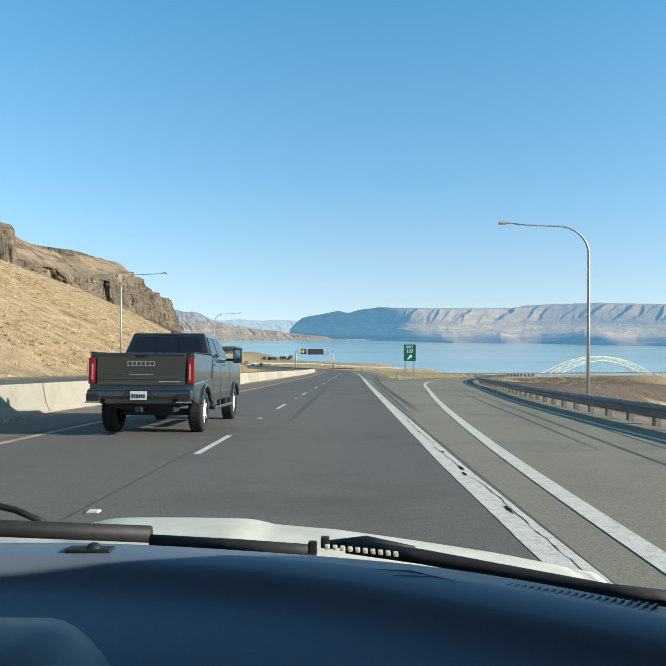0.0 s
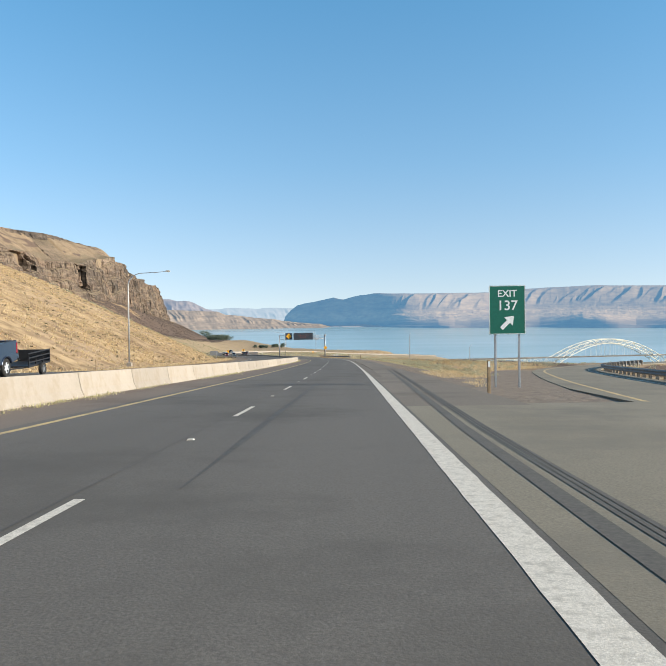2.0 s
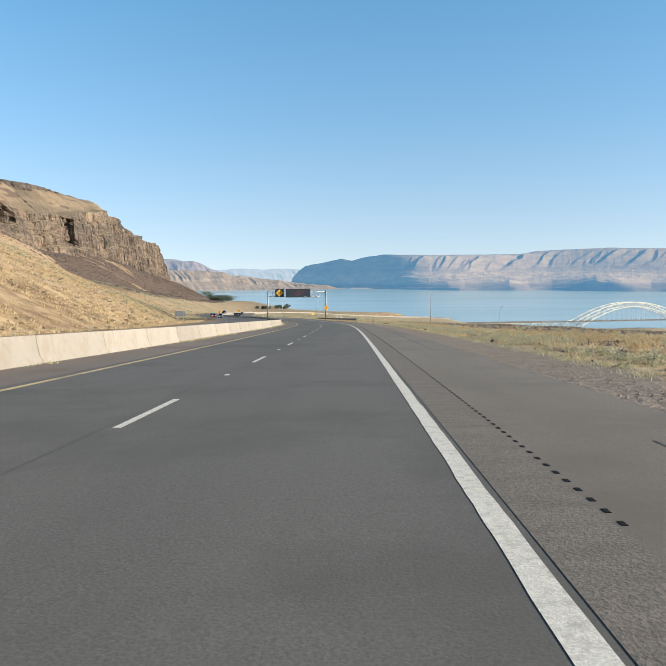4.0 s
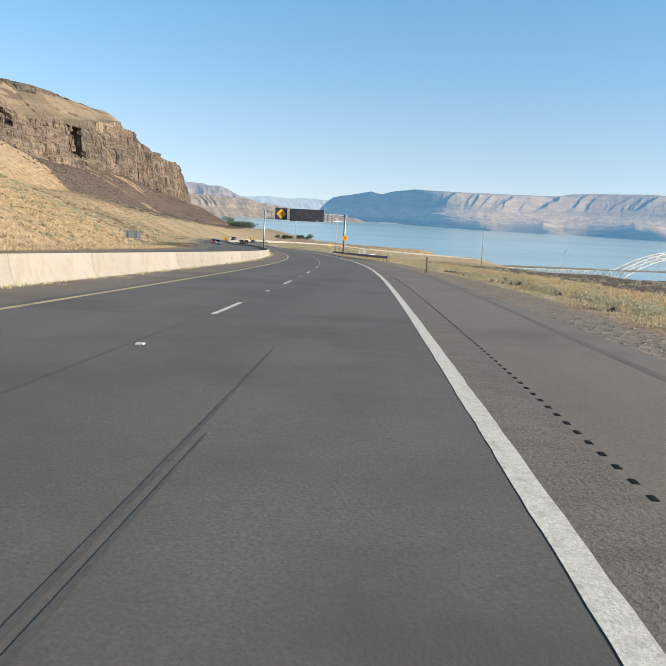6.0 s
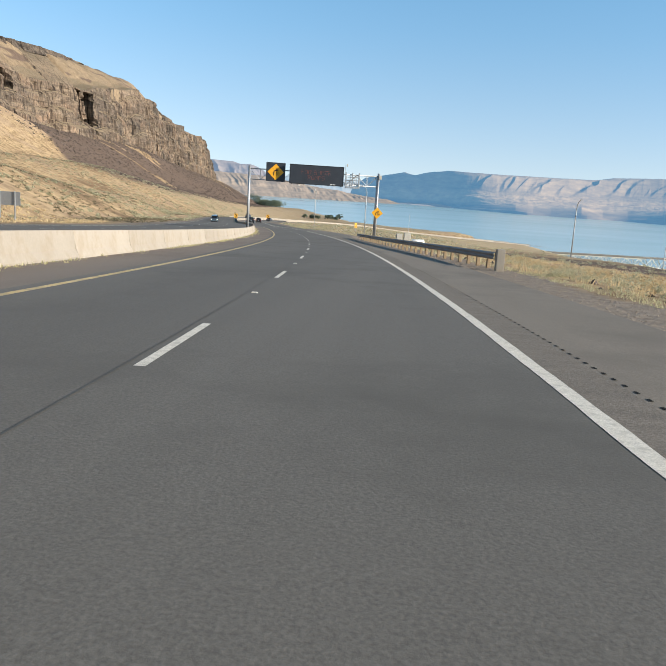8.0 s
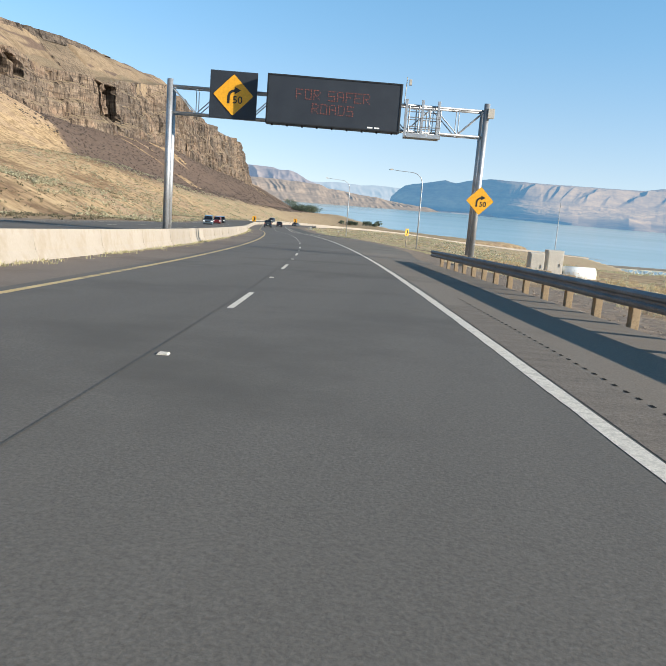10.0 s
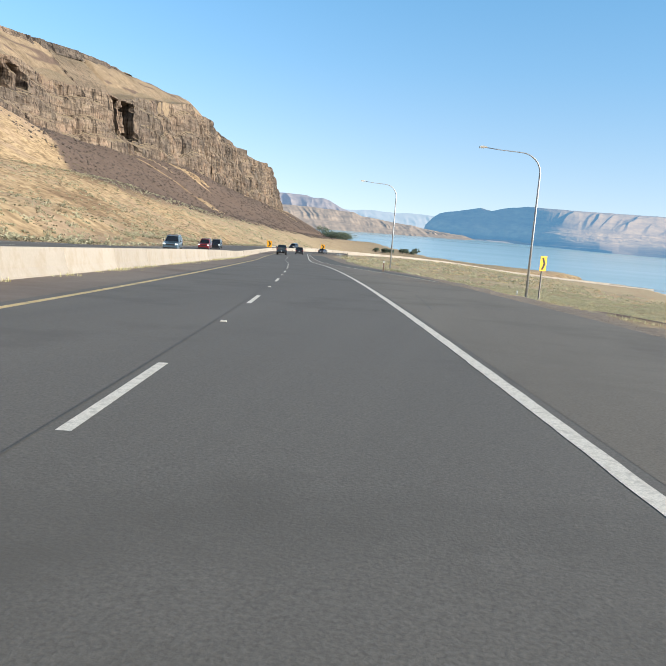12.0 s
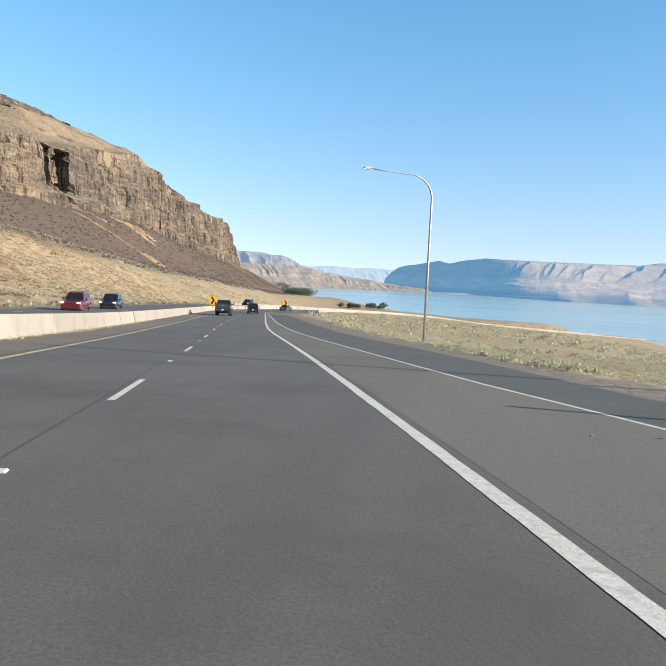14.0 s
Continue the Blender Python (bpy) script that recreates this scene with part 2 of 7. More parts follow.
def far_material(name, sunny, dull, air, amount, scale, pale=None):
    """Distant hills: bare slopes, the bright air before them painted in as glow; pale: sunlit tone painted on the
    terrace above the shore.
    """
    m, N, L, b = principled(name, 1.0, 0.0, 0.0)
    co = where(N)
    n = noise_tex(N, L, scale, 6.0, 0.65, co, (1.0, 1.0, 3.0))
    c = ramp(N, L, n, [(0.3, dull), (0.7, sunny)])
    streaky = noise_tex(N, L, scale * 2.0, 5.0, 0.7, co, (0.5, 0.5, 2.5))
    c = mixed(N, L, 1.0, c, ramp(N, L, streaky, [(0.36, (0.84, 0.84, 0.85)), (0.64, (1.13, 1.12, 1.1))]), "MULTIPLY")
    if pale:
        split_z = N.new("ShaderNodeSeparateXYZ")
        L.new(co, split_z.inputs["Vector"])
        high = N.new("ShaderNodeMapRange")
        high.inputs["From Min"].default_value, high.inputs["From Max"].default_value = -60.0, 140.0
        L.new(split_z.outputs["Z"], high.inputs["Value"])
        # sunlight painted in by height: terrace lighter, the foot below it darker
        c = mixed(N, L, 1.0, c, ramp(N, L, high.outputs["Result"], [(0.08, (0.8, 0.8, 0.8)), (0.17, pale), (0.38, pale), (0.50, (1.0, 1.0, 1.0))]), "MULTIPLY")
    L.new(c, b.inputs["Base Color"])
    # haze painted as an even glow of the slopes themselves
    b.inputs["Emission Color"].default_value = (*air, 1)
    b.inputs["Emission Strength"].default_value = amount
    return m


GROUND = terrain_material()
BASALT = basalt_material()
WATER = water_material()


# ---- mesh helpers ----
def mesh_object(name, verts, faces, material, parent=None, label="", smooth=False):
    me = bpy.data.meshes.new(name)
    me.from_pydata([tuple(map(float, v)) for v in verts], [], [tuple(map(int, f)) for f in faces])
    me.materials.append(material)
    if smooth:
        me.shade_smooth()
    me.update()
    ob = new(name, me)
    if parent:
        ob.parent = parent
    if label:
        ob["label"] = label
    return ob


def part(name, bm, material, parent=None, label="", smooth=False):
    """Links a bmesh as one mesh object under a thing or a part."""
    bmesh.ops.recalc_face_normals(bm, faces=bm.faces[:])
    me = bpy.data.meshes.new(name)
    bm.to_mesh(me)
    bm.free()
    me.materials.append(material)
    if smooth:
        me.shade_smooth()
    ob = new(name, me)
    if parent:
        ob.parent = parent
    if label:
        ob["label"] = label
    return ob


def pieces(name, bm, material, parent):
    """Links every separate piece of a bmesh as a part of its own."""
    seen, out = set(), None
    bm.verts.ensure_lookup_table()
    for v in bm.verts:
        if v in seen:
            continue
        group, todo = [], [v]
        seen.add(v)
        while todo:
            w = todo.pop()
            group.append(w)
            for e in w.link_edges:
                o = e.other_vert(w)
                if o not in seen:
                    seen.add(o)
                    todo.append(o)
        at = {w: i for i, w in enumerate(group)}
        faces = {f for w in group for f in w.link_faces}
        out = mesh_object(name, [w.co for w in group], [[at[w] for w in f.verts] for f in faces], material, parent)
    bm.free()
    return out


def grid_faces(nu, nv):
    i = np.arange(nu * nv).reshape(nu, nv)
    return np.stack([i[:-1, :-1], i[1:, :-1], i[1:, 1:], i[:-1, 1:]], -1).reshape(-1, 4)


def box(bm, centre, size, bevel=0.0, turn=None):
    m = Matrix.Translation(centre) @ (turn or Matrix.Identity(4)) @ Matrix.Diagonal((*size, 1))
    r = bmesh.ops.create_cube(bm, size=1.0, matrix=m)
    if bevel:
        edges = list({e for v in r["verts"] for e in v.link_edges})
        bmesh.ops.bevel(bm, geom=edges, offset=bevel, segments=2, affect="EDGES", profile=0.7)


def tube(bm, points, radii, sides=10, caps=True):
    """A round bar through points, with a radius at each."""
    pts = [Vector(p) for p in points]
    if isinstance(radii, (int, float)):
        radii = [radii] * len(pts)
    rings, side = [], None
    for i, p in enumerate(pts):
        d = (pts[min(i + 1, len(pts) - 1)] - pts[max(i - 1, 0)]).normalized()
        if side is None:
            side = d.orthogonal().normalized()
        side = (side - d * side.dot(d)).normalized()
        up = d.cross(side)
        rings.append([bm.verts.new(p + (side * math.cos(a) + up * math.sin(a)) * radii[i]) for a in [2 * math.pi * k / sides for k in range(sides)]])
    for a, b in zip(rings, rings[1:]):
        for k in range(sides):
            bm.faces.new((a[k], a[(k + 1) % sides], b[(k + 1) % sides], b[k]))
    if caps:
        bm.faces.new(rings[0][::-1])
        bm.faces.new(rings[-1])


def prism(bm, outline, depth, place=None, axis="x"):
    """An outline of (u, v) pushed through depth along an axis, centred on it."""
    put = {"x": lambda u, v, w: (w, u, v), "y": lambda u, v, w: (u, w, v), "z": lambda u, v, w: (u, v, w)}[axis]
    m = place or Matrix.Identity(4)
    a = [bm.verts.new(m @ Vector(put(u, v, -depth / 2))) for u, v in outline]
    b = [bm.verts.new(m @ Vector(put(u, v, depth / 2))) for u, v in outline]
    n = len(outline)
    bm.faces.new(a[::-1])
    bm.faces.new(b)
    for k in range(n):
        bm.faces.new((a[k], a[(k + 1) % n], b[(k + 1) % n], b[k]))


def empty(name, m, label, category, group=""):
    ob = new(name)
    ob.matrix_basis = m
    return tagged(ob, label, category, group)


def lettering(name, text, size, m, material, parent, thick=0.004, bold=0.0):
    c = bpy.data.curves.new(name, "FONT")
    c.body, c.size, c.align_x, c.align_y, c.extrude, c.offset = text, size, "CENTER", "CENTER", thick, bold
    tmp = bpy.data.objects.new(name, c)
    me = bpy.data.meshes.new_from_object(tmp)
    bpy.data.objects.remove(tmp)
    me.materials.append(material)
    ob = new(name, me)
    ob.parent = parent
    ob.matrix_basis = m
    return ob


# ---- the road's line ----
H_S = [-200, 0, 20, 40, 60, 80, 100, 120, 140, 160, 180, 200, 220, 240, 260, 280, 300, 320, 340, 360, 380, 400, 420, 440, 460]
H_DEG = [-0.04, -0.04, -0.14, -0.26, -0.4, -0.41, -0.26, 0.06, 0.38, 0.61, 0.85, 1.6, 2.95, 4.7, 6.26, 7.63, 8.91, 10.25, 11.66, 12.95, 13.97, 14.74, 15.45, 16.08, 16.44]
G_V = [-0.0522, -0.0522, -0.0521, -0.052, -0.0519, -0.0515, -0.0508, -0.0497, -0.0491, -0.0492, -0.0499, -0.0504, -0.0505, -0.0504, -0.0498, -0.0489, -0.0476, -0.0457, -0.0432, -0.0418, -0.0427, -0.0459, -0.0490, -0.047, -0.045]
EYE_H = 1.335


def other_up(s):
    """Height of the opposite road over this one."""
    return np.interp(s, [0, 95, 140, 200, 260], [0.5, 0.5, 0.12, 0.12, 0.45])


def camber(s, a):
    """Rise of the road's outer side in the bend."""
    return 0.0087 * np.interp(s, [90, 150, 310, 345], [0, 1, 1, 0]) * np.clip(a, -26, 12)


BEYOND = [(-68, 543, -26.7), (-63.5, 600, -28.3), (-54, 650, -30.4), (-38, 745, -35.2), (-12, 830, -41.2), (47, 878, -46), (135, 937, -51.5), (197, 1013, -60), (318, 1090, -62.5), (476, 1192, -68)]


def lay_line():
    ds = 1.0
    s = np.arange(0, 452, ds)
    h, g = np.radians(np.interp(s, H_S, H_DEG)), np.interp(s, H_S, G_V)
    fwd = np.stack([-np.sin(h), np.cos(h), g], 1)
    p = np.vstack([[0, 0, -EYE_H], np.array([0, 0, -EYE_H]) + np.cumsum(fwd[:-1] * ds, 0)])
    back = np.array([[0.0009 * k, -k, -EYE_H + 0.0512 * k] for k in np.arange(140, 0, -1.0)])
    near = np.vstack([back, p])
    far = np.array(BEYOND, float)
    chain = np.vstack([near[-1:], far])
    ln = np.r_[0, np.cumsum(np.linalg.norm(np.diff(chain[:, :2], axis=0), axis=1))]
    q = np.arange(1.0, ln[-1], 1.0)
    ext = np.stack([np.interp(q, ln, chain[:, k]) for k in range(3)], 1)
    allp = np.vstack([near, ext])
    w = 41
    pad = np.vstack([2 * allp[0] - allp[w // 2 : 0 : -1], allp, 2 * allp[-1] - allp[-2 : -w // 2 - 1 : -1]])
    sm = np.stack([np.convolve(pad[:, k], np.ones(w) / w, "valid")[: len(allp)] for k in range(3)], 1)
    cut = len(near) - 30
    mix = np.clip((np.arange(len(allp)) - cut) / 40.0, 0, 1)[:, None]
    return allp * (1 - mix) + sm * mix


LINE = lay_line()
LINE_S = np.arange(len(LINE)) - 140.0
_t = np.gradient(LINE, axis=0)
LINE_T = _t / np.linalg.norm(_t[:, :2], axis=1)[:, None]
LINE_N = np.stack([LINE_T[:, 1], -LINE_T[:, 0], 0 * LINE_T[:, 0]], 1)


def on_road(s, a, up=0.0):
    """The place s metres along the road and a metres to the right of the driven line."""
    s, a, up = np.broadcast_arrays(np.asarray(s, float), np.asarray(a, float), np.asarray(up, float))
    f = lambda tab: np.stack([np.interp(s, LINE_S, tab[:, k]) for k in range(3)], -1)  # noqa: E731
    n = f(LINE_N)
    return f(LINE) + n * a[..., None] + (up + camber(s, a))[..., None] * np.array([0, 0, 1.0])


def road_pose(s, a, up=0.0, turn=0.0, level=True):
    """A pose on the road: y runs along it; level keeps z upright."""
    p = Vector(on_road(s, a, up).tolist())
    t = Vector([float(np.interp(s, LINE_S, LINE_T[:, k])) for k in range(3)])
    yaw = math.degrees(math.atan2(-t.x, t.y)) + turn
    pitch = 0.0 if level else math.degrees(math.atan(t.z))
    return Matrix.Translation(p) @ pose(0, 0, 0, 0, 0, yaw) @ pose(0, 0, 0, pitch, 0, 0)


def ribbon(name, s, lo, hi, up, material, cols=2, parent=None, label="", depth=0.0):
    """A strip along the road between two offsets."""
    s = np.asarray(s, float)
    lo, hi = np.broadcast_to(np.asarray(lo, float), s.shape), np.broadcast_to(np.asarray(hi, float), s.shape)
    w = np.linspace(0, 1, cols)
    a = lo[:, None] * (1 - w) + hi[:, None] * w
    up = np.broadcast_to(np.asarray(up, float), s.shape)
    v = on_road(s[:, None] + 0 * a, a, up[:, None] + 0 * a).reshape(-1, 3)
    f = grid_faces(len(s), cols)[:, ::-1]
    if depth:
        n = len(v)
        v = np.vstack([v, v - [0, 0, depth]])
        i = np.arange(n).reshape(len(s), cols)
        rim = []
        for line in (i[:, 0], i[::-1, -1], i[0, ::-1], i[-1, :]):
            rim += [(x, y, y + n, x + n) for x, y in zip(line, line[1:])]
        f = list(map(tuple, f)) + rim
    return mesh_object(name, v, f, material, parent, label)


DASH_A, L_EDGE, FOOT = -2.275, -5.92, -8.6


def r_edge(s):
    """Offset of the white edge line."""
    return np.interp(s, [0, 10, 60, 130, 166, 240, 300, 420], [1.55, 1.44, 1.44, 1.46, 1.55, 1.55, 1.47, 1.46])


# ---- the exit ramp's line, in road offsets ----
RAMP_S = [-140, -40, 4, 16, 24, 34, 47, 58, 72, 96, 120, 130, 140, 150, 160, 170, 180, 200, 560]
RAMP_L = [1.8, 1.85, 2.05, 2.6, 3.15, 3.85, 5.0, 5.7, 7.5, 11.5, 16.7, 20.0, 25.0, 31.5, 41.0, 54.0, 72.0, 120.0, 140.0]
RAMP_W = [3.6, 3.6, 3.55, 3.25, 3.1, 3.1, 3.5, 3.7, 3.6, 3.7, 3.9, 4.2, 4.7, 5.2, 6.0, 7.0, 8.0, 9.0, 9.0]
RAMP_Z = [0, 0, 0, 0, 0, 0, 0, 0, -0.06, -0.18, -0.38, -0.45, -0.5, -0.5, -0.5, -0.5, -0.5, -0.5, -0.5]


def ramp_at(s, tab):
    k = np.interp(np.asarray(s, float)[..., None] + np.linspace(-8, 8, 9), RAMP_S, tab)
    return k.mean(-1)


# ---- the lie of the land ----
def wall_x(y):
    """Where the cliff stands."""
    return np.interp(y, [300, 600, 900, 1100, 1300, 1530, 1560, 1640], [-305, -288, -284, -302, -331, -366, -420, -560])


TOE_Y, TOE_Z = [300, 660, 690, 765, 850, 926, 1000, 1065, 1206, 1500, 1700], [36, 34, 26, 21, 20, 20, 13, 9, 3, -5, -25]
RIM_Y, RIM_Z = [300, 680, 730, 777, 830, 850, 876, 909, 965, 990, 1010, 1026, 1092, 1112, 1160, 1178, 1275, 1411, 1500, 1530, 1560], [62, 60, 61, 56, 56, 58, 64, 68, 74, 79, 75, 70, 67, 63, 66, 59, 57, 59, 56, 54, 40]
SKY_Y, SKY_Z = [300, 640, 700, 758, 790, 823, 860, 901, 970, 1035, 1110, 1140, 1165, 1190, 1230, 1310, 1530, 1570, 1700], [100, 98.5, 96.5, 88, 88.5, 90, 92, 93, 96, 98, 101, 97, 88, 77, 67, 61, 54, 40, -30]
CAVES = ((823, 6.6, 32, 54.5, 44), (844, 6.6, 31, 55, 44), (838, 4.0, 22, 33, 14), (703, 9.0, 42, 58, 17), (722, 3.4, 44, 56, 14))


def in_cave(y):
    return np.max([np.abs(y - c[0]) < c[1] + 5 for c in CAVES[:3]], 0)


def smooth(x, lo, hi):
    t = np.clip((x - lo) / (hi - lo), 0, 1)
    return t * t * (3 - 2 * t)


def lattice(x, y, seed):
    """Smooth random values between -1 and 1 over a unit lattice."""
    xi, yi = np.floor(x), np.floor(y)
    fx, fy = x - xi, y - yi
    fx, fy = fx * fx * (3 - 2 * fx), fy * fy * (3 - 2 * fy)

    def h(i, j):
        return np.modf(np.abs(np.sin(i * 127.1 + j * 311.7 + seed * 74.7) * 43758.5453))[0] * 2 - 1

    return (h(xi, yi) * (1 - fx) + h(xi + 1, yi) * fx) * (1 - fy) + (h(xi, yi + 1) * (1 - fx) + h(xi + 1, yi + 1) * fx) * fy


def layered(x, y, seed, octaves=5, gain=0.5):
    out, amp, tot = 0.0, 1.0, 0.0
    for o in range(octaves):
        out = out + amp * lattice(x * 2.03**o + 17.3 * o, y * 2.03**o, seed + o)
        tot += amp
        amp *= gain
    return out / tot


def rough_field(x, y, scale, seed=0.0):
    """Unevenness of the ground at a scale in metres."""
    return 1.6 * layered(x / scale * 2, y / scale * 2, seed * 9 + 3, 5, 0.55)


def verge(s):
    """Offset at which the gravel beside the road begins."""
    return np.interp(s, [60, 84, 110, 130, 300, 326, 342, 388, 470, 520], [7, 6.0, 5.0, 4.7, 4.7, 4.7, 6.4, 7.6, 8.0, 6.0])


def land(x, y):
    """Height of the ground, the distance along the road and the offset from it, with zones of scree, scrub and gravel."""
    x, y = np.asarray(x, float), np.asarray(y, float)
    sh = x.shape
    P = np.stack([x.ravel(), y.ravel()], 1)
    coarse = np.arange(0, len(LINE), 6)
    idx = np.empty(len(P), int)
    for k in range(0, len(P), 20000):
        d = ((P[k : k + 20000, None] - LINE[None, coarse, :2]) ** 2).sum(-1)
        idx[k : k + 20000] = coarse[d.argmin(1)]
    off = P - LINE[idx, :2]
    along = (off * LINE_T[idx, :2]).sum(1)
    s = (LINE_S[idx] + np.clip(along, -6, 6)).reshape(sh)
    a = (off * LINE_N[idx, :2]).sum(1).reshape(sh)
    zr = np.interp(s, LINE_S, LINE[:, 2]) + camber(s, a)
    over = other_up(s)
    # general fall of the land towards the lake
    fall = np.interp(y, [-200, 560, 830, 1000, 1150], [9.0, -30.0, -43.0, -60.0, -96.0])
    # right of the road: the bench that carries the ramp, then scrub falling to the shore
    rl, rw, rz = ramp_at(s, RAMP_L), ramp_at(s, RAMP_W), ramp_at(s, RAMP_Z)
    shelf = np.where(s > 80, smooth(s, 80, 130), 0.0)
    edge = verge(s)
    right = zr - 0.06 - np.clip(a - edge - 3.2, 0, 6) * 0.09 * shelf - np.clip(a - edge - 8.0, 0, 400) * 0.035
    lower = smooth(s, 362, 382) * (1 - smooth(s, 470, 520))
    right = right - lower * (0.95 * smooth(a - edge, 1.6, 6.3) + 0.035 * np.clip(a - edge - 6, 0, 10))
    on_ramp = smooth(-np.abs(a - rl - rw / 2) + rw / 2 + 7.0, 0, 4.0) * (1 - smooth(s, 176, 200))
    right = right * (1 - on_ramp) + (zr + rz - 0.08) * on_ramp
    gore = smooth(s, 70, 90) * (1 - smooth(s, 150, 185)) * (a < rl) * (a > 4)
    right = right * (1 - gore) + (zr - 0.06 + (rz + 0.065) * smooth(a, 5.0, rl - 2.5)) * gore
    bank = np.clip(a - rl - rw - 2.0, 0, 500)
    steep = np.clip(bank - np.interp(s, [0, 50, 78, 140, 240], [1, 1, 8, 14, 3]), 0, np.interp(s, [0, 200, 300], [30, 30, 13])) * np.interp(s, [0, 200, 300, 480], [0.34, 0.34, 0.27, 0.16])
    right = np.where((s < 190) & (a > rl), np.minimum(right, zr + rz - 0.08 - steep - np.minimum(bank, 30) * 0.03), right)
    right = np.minimum(right, np.where(a > 30, np.maximum(fall + 3.0 - 0.045 * np.clip(a - 60, 0, 900), -96), 1e3))
    # left of the road: the other carriageway, a grassy spur, a flat, scree and the cliff
    crest = np.interp(y, [-200, 157, 210, 260, 286, 318, 370, 430, 560], [46, 44, 38, 29.5, 24, 17, 9.5, 5.0, 3.0])
    d = np.clip(-a - 29.0 - np.interp(s, [250, 300, 360], [0, 5.0, 6.0]), 0, None)
    spur = np.minimum(0.48 * d, crest * (1 - np.exp(-0.48 * d / np.maximum(crest, 1) * 1.7)))
    wx = wall_x(y)
    u = x - wx
    foot = np.interp(y, [300, 650, 720, 950, 1200, 1500, 1700], [6, -6, -13, -28, -36, -46, -70])
    toe = np.interp(y, TOE_Y, TOE_Z)
    rim = np.interp(y, RIM_Y, RIM_Z)
    sky_z = np.interp(y, SKY_Y, SKY_Z)
    open_left = zr + over - 0.06 + spur
    flat = foot + np.clip((u - 95) / 100.0, -1, 1) * 0.0
    far_left = np.where(u > 95, flat, foot + (toe - foot) * smooth(95 - u, -25, 92))
    blend = smooth(-x, np.interp(y, [360, 470], [85, 55]), np.interp(y, [360, 470], [185, 250]))
    left = open_left * (1 - blend) + far_left * blend
    back = rim - 1.0 + (sky_z - rim) * smooth(-u - 4, 0, 44) + np.clip(-u - 80, 0, 400) * 0.01
    left = np.where(u < np.where(in_cave(y), -58, -3), np.where(y < 1560, back, foot), left)
    plain_z = np.interp(y, [560, 700, 850, 1000, 1500, 1800], [-28, -35.5, -41.5, -43.5, -46, -60])
    shore = np.interp(y, [500, 850, 930, 965, 1044, 1246, 1440, 1700, 2400], [900, 300, 20, -16, -70, -128, -176, -260, -500])
    low = np.where(u > 95, plain_z + (foot - plain_z) * smooth(185 - u, 0, 90), left)
    low = low * (1 - smooth(18 + a + 25, 0, 25) * (a < 0)) + (zr + over - 0.3) * smooth(18 + a + 25, 0, 25) * (a < 0)
    low = low - np.clip(x - shore, 0, 200) * 0.8
    low = np.maximum(low, -97.0)
    late = smooth(s, 470, 600)
    left = np.where(u > -3, left * (1 - late) + low * late, left)
    z = np.where(a > 0, right, np.where(-a < 29.0, zr - 0.06 + over * smooth(-a, 11.5, 14.0), left))
    # past the causeway the shore drops under the lake
    z = np.where((s > 620) & (a > 10), np.minimum(z, np.maximum(zr - (a - 10) * 0.12, -97)), z)
    z = np.where((s > 985) & (np.abs(a) < 60), np.minimum(z, -95.0 + 0 * z), z)
    z = np.where(a > 50, z - np.clip((a - 50) * 0.07, 0, 4.5) * smooth(s, 240, 340) * (1 - smooth(s, 560, 700)), z)
    calm = smooth(np.abs(a) - 24, 0, 25) * (1 - on_ramp * (a > 0))
    z = z + calm * (0.55 * rough_field(x, y, 45, 1) + 0.10 * rough_field(x, y, 11, 2)) * (1 + 1.2 * (u < 95) * (x < -60))
    near_bumps = smooth(a - edge - 3.0, 0, 4) * (1 - on_ramp)
    z = z + near_bumps * 0.09 * rough_field(x, y, 7, 3)
    streaks = layered(u / 130.0, (y + 0.15 * u) / 26.0, 4, 4)
    scree = np.clip(1.6 - np.abs(u - np.interp(y, [700, 800, 900, 1100], [58, 64, 70, 76])) / np.interp(y, [690, 760, 900, 1100, 1500], [60, 54, 46, 42, 36]), 0, 1) * smooth(y + 0.35 * u + 9 * layered(x / 12, y / 12, 84, 3) - np.interp(u, [45, 110], [48, 0]), 640, 672) * (x < -90) * (0.15 + 1.0 * smooth(streaks, -0.48, -0.30))
    scree = np.maximum(scree, 0.9 * smooth(layered(x / 16.0, y / 9.0, 77, 3), -0.08, 0.1) * smooth(a, 9.5, 12) * (1 - smooth(a, 26, 34)) * smooth(s, 120, 150) * (1 - smooth(s, 270, 300)))
    scree = np.maximum(scree, 0.62 * smooth(layered(x / 14, y / 18, 81, 4), 0.0, 0.3) * (x < -150) * (u > 0) * (1 - smooth(u, 40, 70)) * smooth(y, 420, 480) * (1 - smooth(y, 740, 790)))
    scree = np.maximum(scree, 0.85 * smooth(a + 4 * layered(x / 20, y / 20, 78, 3), 23, 27) * (1 - smooth(a + 22 * layered(x / 30, y / 30, 85, 4), 46, 78)) * smooth(s + 30 * layered(x / 25, y / 25, 86, 4), 125, 180) * (1 - smooth(s + 40 * layered(x / 25, y / 25, 87, 4), 310, 375)))
    scree = np.maximum(scree, 0.9 * smooth(layered(x / 9.0, y / 7.0, 79, 3), -0.12, 0.1) * smooth(a, 7.3, 8.2) * (1 - smooth(a, 10.5, 13)) * smooth(s, 130, 150) * (1 - smooth(s, 215, 240)))
    scree = np.maximum(scree, 0.95 * smooth(a, 9.6, 10.1) * (1 - smooth(a, 12.4, 13.0)) * smooth(s, 330, 338) * (1 - smooth(s, 404, 418)))
    scree = np.maximum(scree, 0.72 * smooth(layered(y / 50.0, z / 2.6, 83, 4), 0.04, 0.26) * smooth(-u, 4, 12) * (y < 1560))
